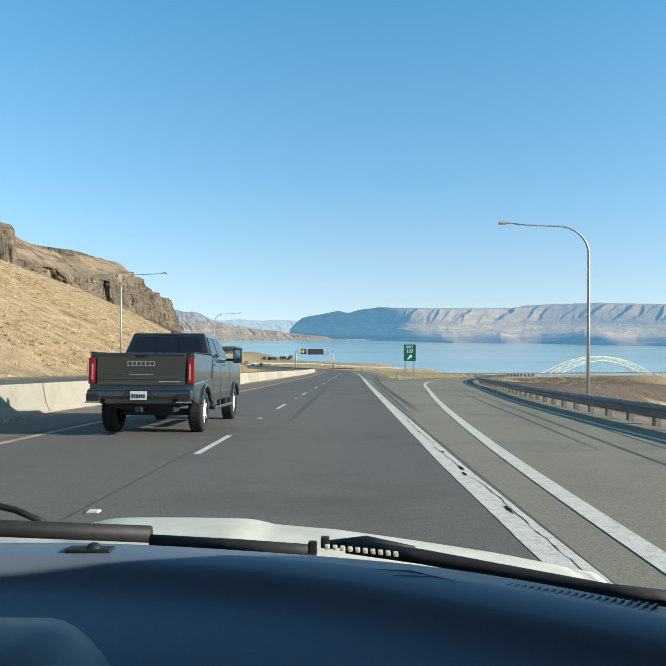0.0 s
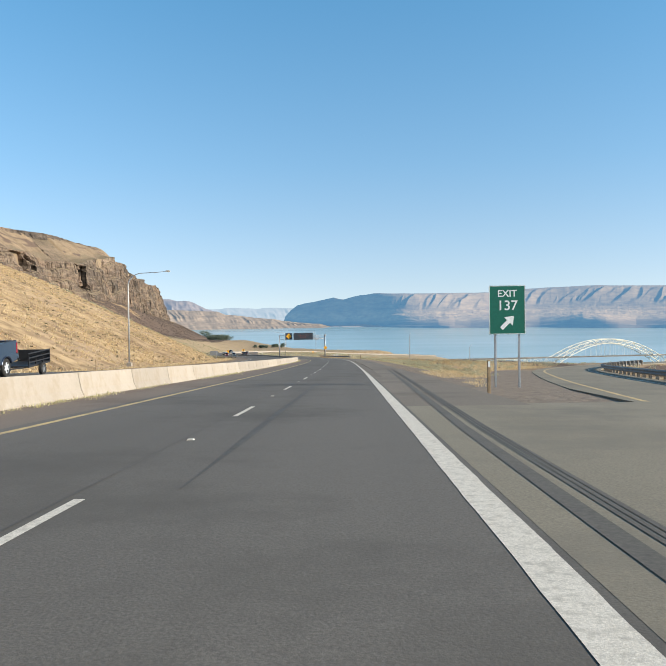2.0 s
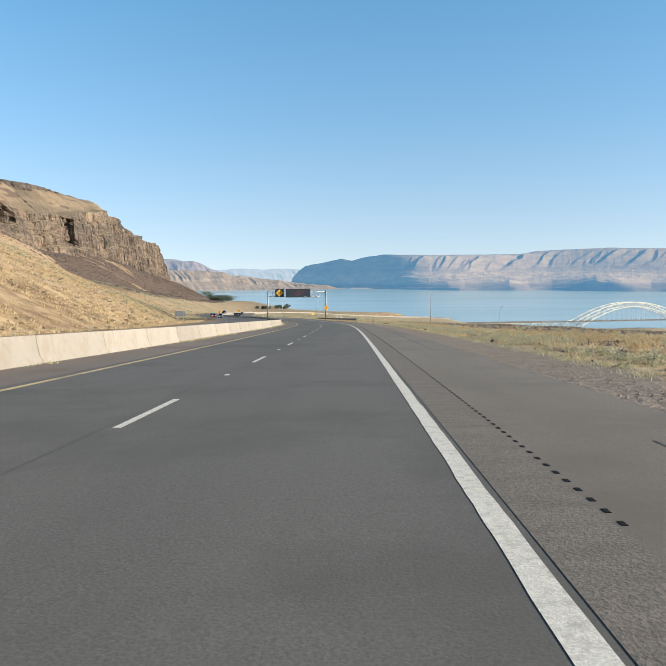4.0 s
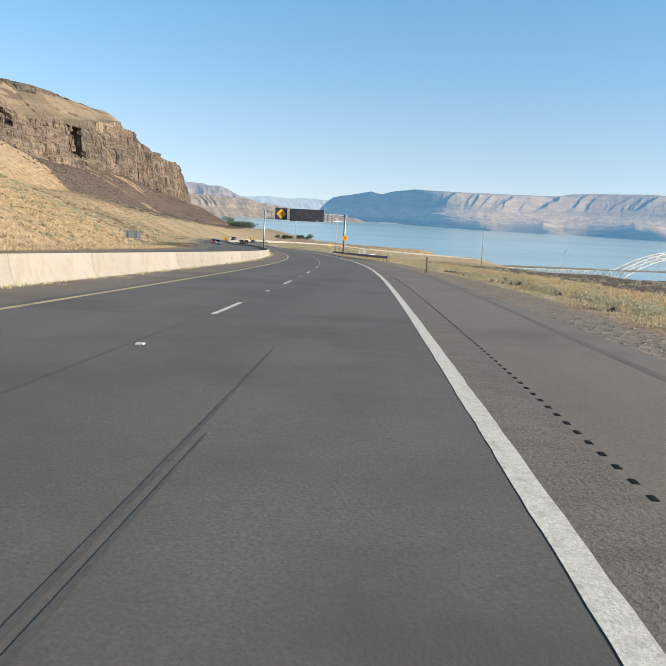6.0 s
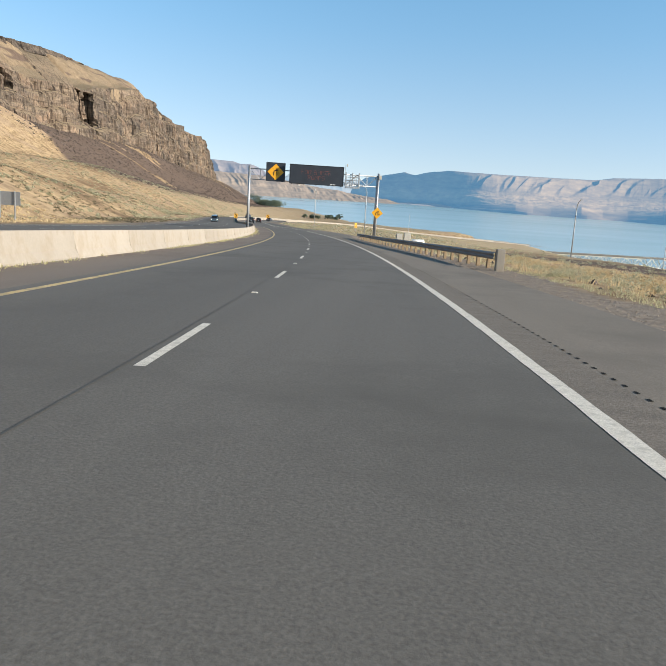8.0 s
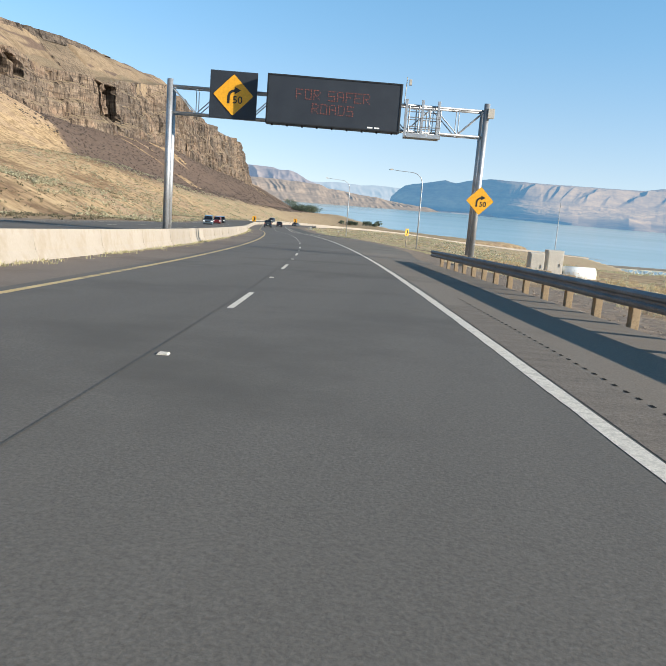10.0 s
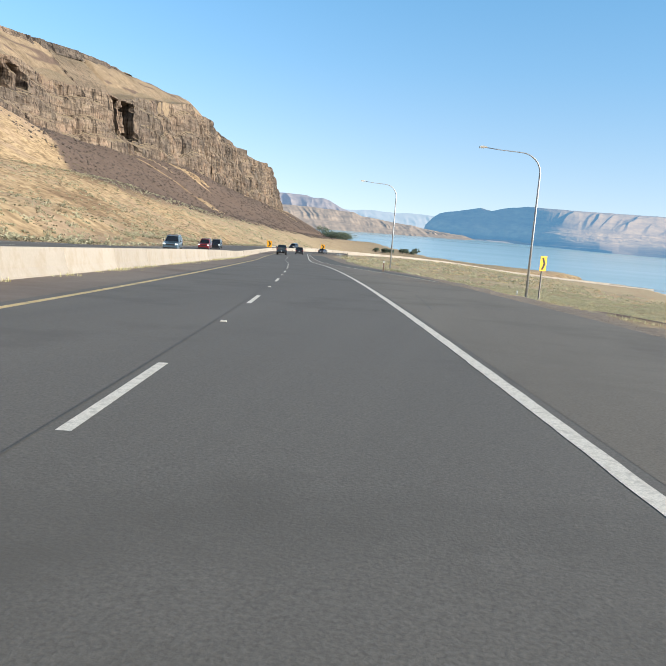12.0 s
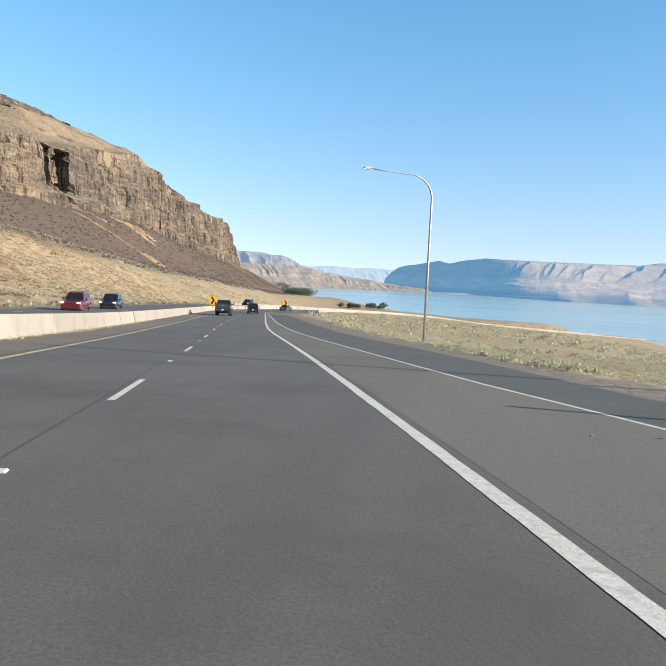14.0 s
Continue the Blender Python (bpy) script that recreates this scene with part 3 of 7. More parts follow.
    scree = np.maximum(scree, 0.9 * smooth(bank, 0.5, 2) * (1 - smooth(bank + 9 * layered(x / 9, y / 9, 88, 4), 18, 34)) * smooth(s + 14 * layered(x / 9, y / 9, 89, 3), 26, 56) * (1 - smooth(s, 150, 190)) * (a > 0))
    scrub = np.where(a > 0, 0.25 + 0.5 * smooth(y, 330, 420), 0.10 + 0.4 * smooth(y, 600, 720) * smooth(-a, 24, 40) * smooth(x, -240, -150))
    gravel = np.where(a > 0, 0.97 * (1 - smooth(a - edge, 1.9, 2.6)), 0.8 * (1 - smooth(-a - 24, 0, 3)))
    gravel = np.maximum(gravel, 0.97 * smooth(a - rl, -5.2, -3.8) * (a < rl + 1) * smooth(s, 74, 80) * (1 - smooth(s, 118, 132)))
    gravel = np.maximum(gravel, 0.98 * smooth(bank, -1, 1) * (1 - smooth(bank, 20, 34)) * (1 - smooth(s, 28, 50)) * (a > 0))
    return z, s, a, np.stack([np.clip(scree, 0, 1), np.clip(scrub, 0, 1), np.clip(gravel, 0, 1)], -1)


def build_ground():
    xs = np.concatenate([np.arange(-1500, -700, 60), np.arange(-700, -400, 16), np.arange(-400, -160, 3.0), np.arange(-160, -60, 3), np.arange(-60, 60, 1.6), np.arange(60, 160, 4), np.arange(160, 480, 12), np.arange(480, 2400, 80)])
    ys = np.concatenate([np.arange(-900, -140, 60), np.arange(-140, 470, 3.0), np.arange(470, 1700, 5.0), np.arange(1700, 2400, 60)])
    X, Y = np.meshgrid(xs, ys, indexing="ij")
    Z, s, a, zone = land(X, Y)
    upland = 0.95 * (1 - smooth(X - wall_x(Y), 2, 45)) * smooth(Y, 300, 420)
    ob = mesh_object("ground", np.stack([X, Y, Z], -1).reshape(-1, 3), grid_faces(len(xs), len(ys)), GROUND, smooth=True)
    lay = ob.data.color_attributes.new("zone", "FLOAT_COLOR", "POINT")
    lay.data.foreach_set("color", np.concatenate([zone.reshape(-1, 3), upland.reshape(-1, 1)], 1).astype(np.float32).ravel())
    tagged(ob, "dry grass hillside with sagebrush, bare soil and dark scree", "ground", kind="structure")


build_ground()


def build_cliff():
    """Columnar basalt in two tiers, with two deep alcoves."""
    ys = np.arange(300, 1561, 1.5)
    vs = np.linspace(0, 1, 56)
    Yg, V = np.meshgrid(ys, vs, indexing="ij")
    toe = np.interp(Yg, TOE_Y, TOE_Z) - 6
    rim = np.interp(Yg, RIM_Y, RIM_Z)
    gentle = np.mean([np.interp(Yg + o, RIM_Y, RIM_Z) for o in (-60, -40, -20, 0, 20, 40, 60)], 0)
    k = smooth(Yg, 960, 1010) * (1 - smooth(Yg, 1440, 1500))
    rim = rim * (1 - k) + gentle * k
    rim = rim + 0.7 * np.sin(Yg / 31.0) + 0.6 * np.sin(Yg / 9.7 + 1)
    Zg = toe + (rim - toe) * V
    wx = wall_x(Yg)
    lean = (1 - V) * 7.0
    rs = np.random.RandomState(3)
    cuts = np.cumsum(rs.uniform(2.2, 7.5, 400)) + 300
    step = rs.uniform(-1.8, 1.8, 401)
    which = np.searchsorted(cuts, Yg + 1.2 * np.sin(Zg * 0.35))
    column = step[np.clip(which, 0, 400)]
    tier = V * 3.6 + 0.22 * np.sin(Yg / 23.0) + 0.12 * np.sin(Yg / 7.0)
    ledge = -4.2 * (np.floor(tier) + smooth(tier - np.floor(tier), 0.75, 1.0) * 0.6)
    sheer = smooth(-np.abs(Yg - 834), -36, -25) * smooth(Zg, 24, 31)
    ledge = ledge * (1 - sheer) - 7.5 * sheer
    big = 6.0 * np.sin(Yg / 47.0 + 0.6) * np.sin(Yg / 19.0) + 2.0 * rough_field(Yg, Zg * 2, 25, 9)
    Xg = wx + 12 + lean + column * 1.05 * (1 - smooth(V, 0.9, 1.0)) + ledge + big * 0.8
    for y0, w, z0, z1, d in CAVES:
        cut = np.clip((1.15 - np.abs(Yg - y0 + 0.6 * np.sin(Zg / 3.0)) / w) * 4, 0, 1) * smooth(Zg, z0 - 2, z0 + 2) * (1 - smooth(Zg, z1 - 1, z1 + 0.5))
        Xg, Yg = Xg - d * cut, Yg + 0.30 * d * cut
    sky_z = np.interp(ys, SKY_Y, SKY_Z)
    tops = []
    for o in (12, 26, 42, 66):
        zt = rim[:, -1] - 0.4 + (sky_z - rim[:, -1]) * smooth(o - 4.0, 0, 44)
        tops.append(np.stack([wall_x(ys) - o, ys, np.where(in_cave(ys), zt, zt - 3.0 * (o > 12))], -1))
    v = np.concatenate([np.stack([Xg, Yg, Zg], -1)] + [q[:, None] for q in tops], 1)
    ob = mesh_object("cliff", v.reshape(-1, 3), grid_faces(len(ys), len(vs) + 4)[:, ::-1], BASALT)
    tagged(ob, "brown columnar basalt cliff with two dark alcoves", "cliff", kind="structure")
    # the upper band of rock along the skyline
    ys = np.arange(300, 1150, 2.0)
    vs = np.linspace(0, 1, 12)
    Yg, V = np.meshgrid(ys, vs, indexing="ij")
    top_z = np.interp(Yg, SKY_Y, SKY_Z) + 0.3
    Zg = top_z - 11 * (1 - V) * np.interp(Yg, [300, 728, 734, 790, 900, 940, 1060, 1110, 1150], [2.0, 1.8, 0.5, 0.7, 0.6, 0.15, 0.15, 0.7, 0.3])
    which = np.searchsorted(np.cumsum(rs.uniform(3, 10, 400)) + 300, Yg)
    Xg = wall_x(Yg) - 47 + (1 - V) * 4 + rs.uniform(-1.6, 1.6, 401)[np.clip(which, 0, 400)] + 7 * np.sin(Yg / 60.0)
    back = np.stack([Xg[:, -1] - 30, Yg[:, -1], Zg[:, -1] + 0.5], -1)
    v = np.concatenate([np.stack([Xg, Yg, Zg], -1), back[:, None]], 1)
    ob = mesh_object("upper_cliff", v.reshape(-1, 3), grid_faces(len(ys), len(vs) + 1)[:, ::-1], BASALT)
    tagged(ob, "low dark basalt rim along the top of the hill", "cliff", kind="structure")


build_cliff()


def build_outcrop():
    """A dark buttress of columns standing out of the hillside."""
    rs = np.random.RandomState(14)
    th = np.linspace(0, 6.283, 61)[:-1]
    cols = np.repeat(rs.uniform(-2.2, 1.2, 20), 3)
    v = []
    for z, k, j in ((24, 1.08, 0.3), (46, 1.02, 0.8), (56, 1.0, 1.0), (64, 0.98, 1.0), (70, 0.95, 1.0), (74, 0.86, 0.9), (76, 0.5, 0.5)):
        r = cols * j + rs.uniform(-0.25, 0.25, 60)
        v.append(np.stack([-266 + np.cos(th) * (26 * k + r), 524 + np.sin(th) * (17 * k + r), z + 1.2 * np.sin(th * 3) + 0.5 * cols * (z > 60) + 0 * th], 1))
    f = [(i * 60 + c, i * 60 + (c + 1) % 60, i * 60 + 60 + (c + 1) % 60, i * 60 + 60 + c) for i in range(6) for c in range(60)] + [tuple(range(360, 420))]
    tagged(mesh_object("rock_outcrop", np.concatenate(v), f, BASALT), "dark columnar basalt buttress on the hillside", "rock", kind="structure")


build_outcrop()


# ---- lake and the far shore ----
def water_z(y):
    return -91.0 + (y - 1150.0) * 0.0090


v = [(-3800, 700, water_z(700)), (3800, 700, water_z(700)), (3800, 4930, water_z(4930)), (-3800, 4930, water_z(4930))]
tagged(mesh_object("water", v, [(0, 1, 2, 3)], WATER), "calm pale blue lake", "lake", kind="structure")

# third colour and its strength: distance haze painted on as emission
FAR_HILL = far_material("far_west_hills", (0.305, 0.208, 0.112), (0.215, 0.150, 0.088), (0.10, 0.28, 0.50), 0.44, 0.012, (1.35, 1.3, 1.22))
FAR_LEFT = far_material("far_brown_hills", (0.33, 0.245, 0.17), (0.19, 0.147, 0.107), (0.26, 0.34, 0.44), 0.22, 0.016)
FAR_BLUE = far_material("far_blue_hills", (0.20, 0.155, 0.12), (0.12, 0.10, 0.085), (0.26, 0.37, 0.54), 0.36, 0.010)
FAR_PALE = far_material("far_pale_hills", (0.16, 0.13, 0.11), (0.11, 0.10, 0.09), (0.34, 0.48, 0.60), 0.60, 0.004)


def far_slopes(name, az, crest_el, dist, rows, material, label, seed):
    """Bare slopes with spurs under a long crest, a pale terrace, and dark bluffs that jut into the lake."""
    az_g = np.arange(az[0], az[-1], 0.03)
    el = np.interp(az_g, az, crest_el) + 0.025 * layered(az_g * 1.7, az_g * 0, seed)
    D = np.convolve(np.pad(np.interp(az_g, *dist), 40, mode="edge"), np.ones(81) / 81, "valid")
    top = np.tan(np.radians(el)) * D
    A, V = np.meshgrid(az_g, np.linspace(0, 1, rows) ** 1.5, indexing="ij")
    dep = np.interp(A, [-5, 1, 4, 8, 12, 17, 20, 42], [90, 130, 330, 560, 680, 720, 740, 760])
    jut = np.interp(az_g + 0.25 * layered(az_g * 0.9, az_g * 0, seed + 3, 3), [4, 5.2, 7.6, 9.0, 12.4, 14.2, 19.4, 22.0, 26, 42], [0, 0, 95, 90, 215, 212, 430, 425, 560, 600])
    jut = np.convolve(np.pad(jut, 24, mode="edge"), np.ones(49) / 49, "valid")[:, None]
    bluff = np.interp(A, [4, 5.2, 7.2, 8.4, 9.6, 11.6, 13, 14.6, 17.6, 19.2, 21.2, 25, 42], [0.3, 0.5, 1.0, 0.3, 0.5, 1.4, 0.3, 0.4, 2.1, 1.7, 0.4, 1.6, 1.2])
    inland = smooth(A, 1.5, 5.5)
    rise_a = np.interp(V, (0, 0.02, 0.10, 0.18, 0.34, 1), (0, 0.045, 0.075, 0.10, 0.26, 1))
    rise_b = np.interp(V, (0, 0.03, 0.12, 0.60, 0.68, 0.90, 0.97, 1), (0, 0.07, 0.14, 0.46, 0.55, 0.89, 0.97, 1))
    rise_b = rise_b + (bluff - 1) * 0.085 * smooth(V, 0.0, 0.09) * (1 - smooth(V, 0.16, 0.38))
    rise = rise_a * (1 - inland) + rise_b * inland
    tooth = 0.0
    for width, slant, lean, height, k in ((2.6, 4.6, 0.30, 27, 0), (1.5, 3.4, 0.34, 18, 20), (0.7, 2.6, 0.40, 8, 40)):
        arg = (A - slant * V) / width + 0.95 * layered(A * 0.55 / width, V * 1.6, seed + 5 + k, 4)
        cell = np.floor(arg)
        f = arg - cell
        size = 0.35 + 0.65 * (0.5 + 0.5 * lattice(cell * 0.73, cell * 0 + 3, seed + 9 + k))
        ridge = np.where(f < lean, f / lean, (1 - f) / (1 - lean))
        tooth = np.maximum(tooth, height * size * ridge ** 1.2)
    band = smooth(rise, 0.46, 0.64) * (1 - smooth(rise, 0.86, 1.0))
    shelf = smooth(rise, 0.14, 0.22) * (1 - smooth(rise, 0.46, 0.58)) * inland
    R = D[:, None] - dep * (1 - V) - jut * (1 - smooth(V, 0.10, 0.45))
    foot = -92.5 + (R * np.cos(np.radians(A)) - 1150.0) * 0.0090
    Z = foot + (top[:, None] - foot) * rise + tooth * band * (0.12 + 0.88 * inland)
    Z = Z + shelf * (7.0 * layered(A * 0.5, V * 17, seed + 15, 4) + 1.6 * layered(A * 3, V * 34, seed + 16, 3))
    Z = Z + 1.0 * layered(A * 4, V * 9, seed + 7, 4, 0.55) * smooth(rise, 0.12, 0.30) * (V < 0.99)
    A = np.radians(A)
    v = np.stack([R * np.sin(A), R * np.cos(A), Z], -1)
    back = v[:, -1:] + np.array([0, 0, -50.0]) + np.stack([np.sin(A[:, -1:]), np.cos(A[:, -1:]), 0 * A[:, -1:]], -1) * 30
    v = np.concatenate([v, back], 1)
    ob = mesh_object(name, v.reshape(-1, 3), grid_faces(len(az_g), rows + 1), material, smooth=True)
    return tagged(ob, label, "hills", kind="structure")


def hill_range(name, az, crest_el, dist, foot_z, rows, material, gully, label, seed, depth=700.0, steps=((0, 1), (0, 1)), cell=1.0):
    """A range of hills along compass angles from the start; steps: how height follows depth."""
    az_g = np.arange(az[0], az[-1], 0.05)
    el = np.interp(az_g, az, crest_el) + 0.03 * layered(az_g * 1.7, az_g * 0, seed)
    D = np.interp(az_g, *dist) if isinstance(dist, tuple) else np.full_like(az_g, dist)
    D = np.convolve(np.pad(D, 30, mode="edge"), np.ones(61) / 61, "valid")
    top = np.tan(np.radians(el)) * D
    A, V = np.meshgrid(az_g, np.linspace(0, 1, rows), indexing="ij")
    dep = np.convolve(np.pad(np.interp(az_g, *depth), 30, mode="edge"), np.ones(61) / 61, "valid")[:, None] if isinstance(depth, tuple) else depth
    rise = np.interp(V, steps[0], steps[1])
    rib = layered((A + 1.1 * V) * cell + 0.5 * layered(A * 0.5, V * 1.5, seed + 20), V * 0.9, seed + 3, 3, 0.4)
    ridge = (1 - np.abs(rib) * 2.2) * np.sin(np.pi * np.clip(rise, 0, 1)) ** 0.6 * (0.35 + 1.0 * smooth(rise, 0.4, 0.7) + 0.9 * (1 - smooth(rise, 0.12, 0.26))) * (0.45 + 0.55 * smooth(layered(A * 0.3, A * 0, seed + 31), -0.4, 0.4))
    fine = layered(A * cell * 4, V * 9, seed + 7, 4, 0.6)
    Z = foot_z + (top[:, None] - foot_z) * rise + gully * 0.10 * ridge * (rise < 1) + gully * 0.022 * fine * np.clip(rise * 5, 0, 1) * (V < 0.99)
    bend = np.clip(A + (1 - V) * 2.4 + 0.7 * layered(A * 0.9, V * 3, seed + 41) * (V < 0.99), az[0], az[-1])
    D2 = np.interp(bend, az_g, D) if isinstance(dist, tuple) else D[:, None]
    R = D2 - dep * (1 - V) - gully * 0.6 * ridge
    A = np.radians(A)
    P = np.stack([R * np.sin(A), R * np.cos(A), Z], -1)
    back = P[:, -1:] + np.array([0, 0, -50.0]) + np.stack([np.sin(A[:, -1:]), np.cos(A[:, -1:]), 0 * A[:, -1:]], -1) * 60
    P = np.concatenate([P, back], 1)
    ob = mesh_object(name, P.reshape(-1, 3), grid_faces(len(az_g), rows + 1), material, smooth=True)
    return tagged(ob, label, "hills", kind="structure")


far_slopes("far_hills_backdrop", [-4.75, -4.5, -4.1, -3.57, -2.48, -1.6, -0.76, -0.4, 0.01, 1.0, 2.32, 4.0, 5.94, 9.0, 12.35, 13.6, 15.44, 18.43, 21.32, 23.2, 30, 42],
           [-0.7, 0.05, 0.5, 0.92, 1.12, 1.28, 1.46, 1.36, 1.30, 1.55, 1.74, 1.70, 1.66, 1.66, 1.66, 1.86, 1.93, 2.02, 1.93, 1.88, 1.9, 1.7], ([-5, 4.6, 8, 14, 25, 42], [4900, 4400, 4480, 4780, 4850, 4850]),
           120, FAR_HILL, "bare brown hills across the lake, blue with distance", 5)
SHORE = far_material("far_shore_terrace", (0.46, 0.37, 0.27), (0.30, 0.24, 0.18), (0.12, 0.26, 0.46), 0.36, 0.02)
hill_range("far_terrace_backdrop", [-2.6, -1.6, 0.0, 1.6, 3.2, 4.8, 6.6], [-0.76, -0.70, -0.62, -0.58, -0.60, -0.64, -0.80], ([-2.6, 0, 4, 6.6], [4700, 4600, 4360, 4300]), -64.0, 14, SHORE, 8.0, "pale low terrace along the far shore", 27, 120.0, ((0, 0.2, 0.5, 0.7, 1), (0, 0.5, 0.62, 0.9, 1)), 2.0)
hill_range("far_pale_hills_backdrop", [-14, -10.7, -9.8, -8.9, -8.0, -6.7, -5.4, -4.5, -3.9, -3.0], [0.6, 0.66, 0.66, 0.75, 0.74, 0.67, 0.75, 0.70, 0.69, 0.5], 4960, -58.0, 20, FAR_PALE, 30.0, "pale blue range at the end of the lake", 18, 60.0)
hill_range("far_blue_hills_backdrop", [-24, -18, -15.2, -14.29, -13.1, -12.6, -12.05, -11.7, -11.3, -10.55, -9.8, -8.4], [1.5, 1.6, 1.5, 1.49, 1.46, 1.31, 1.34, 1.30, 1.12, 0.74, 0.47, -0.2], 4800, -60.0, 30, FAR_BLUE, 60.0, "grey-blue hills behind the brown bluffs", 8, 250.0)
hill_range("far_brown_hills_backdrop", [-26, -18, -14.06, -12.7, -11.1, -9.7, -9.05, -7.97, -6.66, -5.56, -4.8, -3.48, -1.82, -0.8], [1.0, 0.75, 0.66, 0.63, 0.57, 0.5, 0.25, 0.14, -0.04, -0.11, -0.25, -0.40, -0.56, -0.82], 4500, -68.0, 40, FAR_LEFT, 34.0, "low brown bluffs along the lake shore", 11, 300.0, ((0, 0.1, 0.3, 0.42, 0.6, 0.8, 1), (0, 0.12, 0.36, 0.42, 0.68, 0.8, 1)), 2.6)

# ---- road surfaces ----
S_ALL = np.arange(-138, 1015, 3.0)
road = ribbon("road", S_ALL, -6.35, 1.72, 0.02, ASPHALT, 4)
tagged(road, "dark worn asphalt carriageway with two lanes", "road", kind="structure")
LEFTSHOULDER = surface("dusty_left_shoulder", (0.160, 0.125, 0.098), (0.205, 0.164, 0.130), 0.35, 40, 0.9, strength=0.25, grime=(0.135, 0.10, 0.078), stretch=(1.0, 0.15, 1.0))
sh_l = ribbon("left_shoulder", S_ALL, -8.75, -6.30, 0.0215, LEFTSHOULDER)
tagged(sh_l, "brownish paved left shoulder along the barrier", "road shoulder", kind="structure")
s_r = np.arange(75, 1015, 3.0)
edge_r = np.interp(s_r, [60, 84, 130, 300, 326, 342, 356, 384, 394, 402, 410, 416, 433, 470, 520, 600], [4.9, 4.8, 4.6, 4.6, 4.6, 6.4, 7.0, 7.2, 6.3, 5.3, 4.5, 4.2, 3.6, 2.7, 2.2, 5.0])
cut = s_r <= 333
sh_r = ribbon("right_shoulder", s_r[cut], 1.665, edge_r[cut], 0.0215, SHOULDER, 3)
tagged(sh_r, "brownish paved right shoulder", "road shoulder", kind="structure")
cut = s_r >= 333
GREYSHOULDER = surface("grey_shoulder_asphalt", (0.140, 0.122, 0.099), (0.172, 0.152, 0.124), 0.35, 40, 0.9, strength=0.25, grime=(0.118, 0.102, 0.083), stretch=(1.0, 0.15, 1.0))
sh_far = ribbon("right_shoulder", s_r[cut], 1.665, edge_r[cut], 0.0215, GREYSHOULDER, 3)
tagged(sh_far, "olive-grey paved right shoulder", "road shoulder", kind="structure")
s_m = np.arange(384, 520, 3.0)
SIDE_S, SIDE_A = [380, 394, 402, 410, 416, 433, 470, 520], [7.3, 6.2, 5.2, 4.4, 4.1, 3.5, 2.6, 1.9]
tagged(ribbon("side_strip", s_m, np.interp(s_m, SIDE_S, SIDE_A) + 0.05, np.interp(s_m, [384, 397, 408, 425, 470, 520], [7.3, 7.6, 6.9, 7.0, 6.3, 5.2]), 0.016, DARKSEAL, 3), "darker asphalt strip beside the shoulder", "road", kind="structure")
other = ribbon("opposite_road", S_ALL, -21.5, -9.5, other_up(S_ALL) + 0.02, ASPHALT, 4)
tagged(other, "opposite carriageway of dark asphalt", "road", kind="structure")

# gore and exit ramp
s_g = np.arange(-138, 77, 2.0)
rl_g = ramp_at(s_g, RAMP_L)
tagged(ribbon("gore", s_g, 1.665, np.maximum(rl_g, 1.9), 0.0215, RAMPSEAL, 4), "grey-brown paved gore between road and exit ramp", "road", kind="structure")
s_x = np.arange(-138, 178, 2.0)
rl, rw, rz = ramp_at(s_x, RAMP_L), ramp_at(s_x, RAMP_W), ramp_at(s_x, RAMP_Z)
exit_ramp = ribbon("exit_ramp", s_x, np.maximum(rl - np.interp(s_x, [74, 86], [0, 0.9]), 1.9), rl + rw + 1.1, rz + 0.024, RAMPSEAL, 5, depth=0.12)
tagged(exit_ramp, "exit ramp of light grey asphalt bending away", "road", kind="structure")
ribbon("edge_line", np.arange(-138, 73, 1.5), ramp_at(np.arange(-138, 73, 1.5), RAMP_L) - 0.1, ramp_at(np.arange(-138, 73, 1.5), RAMP_L) + 0.12, 0.0276, WHITE, parent=exit_ramp)
ss = np.arange(72, 178, 1.5)
ribbon("edge_line", ss, ramp_at(ss, RAMP_L), ramp_at(ss, RAMP_L) + 0.17, ramp_at(ss, RAMP_Z) + 0.0276, YELLOW, parent=exit_ramp)
ss = np.arange(-138, 178, 1.5)
ribbon("edge_line", ss, ramp_at(ss, RAMP_L) + ramp_at(ss, RAMP_W) - 0.1, ramp_at(ss, RAMP_L) + ramp_at(ss, RAMP_W) + 0.03, ramp_at(ss, RAMP_Z) + 0.0276, WHITE, parent=exit_ramp)

# markings
s_l = np.concatenate([np.arange(-138, 0, 2.0), np.arange(0, 420, 0.25), np.arange(420, 1010, 2.0)])
worn = np.random.RandomState(90).uniform(-1, 1, (2, len(s_l))) * 0.004 + 0.008 * np.stack([layered(s_l * 1.1, s_l * 0, 91, 3), layered(s_l * 1.1, s_l * 0, 92, 3)])
w_r = np.interp(s_l, [84, 120], [0.15, 0.085])
ribbon("right_edge_line", s_l, r_edge(s_l) - w_r + worn[0], r_edge(s_l) + w_r + worn[1], 0.0236, WHITE, parent=road, label="wide worn white edge line")
ribbon("left_edge_line", s_l, L_EDGE - 0.085, L_EDGE + 0.085, 0.0236, YELLOW, parent=road, label="faded yellow edge line")
ss = np.arange(384, 520, 2.0)
ribbon("side_line", ss, np.interp(ss, SIDE_S, SIDE_A) - 0.06, np.interp(ss, SIDE_S, SIDE_A) + 0.04, 0.0236, WHITE, parent=sh_far)
for k in range(-11, 52):
    s0 = 11.1 + 12.33 * k
    q = np.linspace(s0, s0 + 3.05, 3)
    ribbon("lane_dash", q, DASH_A - 0.055, DASH_A + 0.055, 0.0236, WHITE, parent=road)
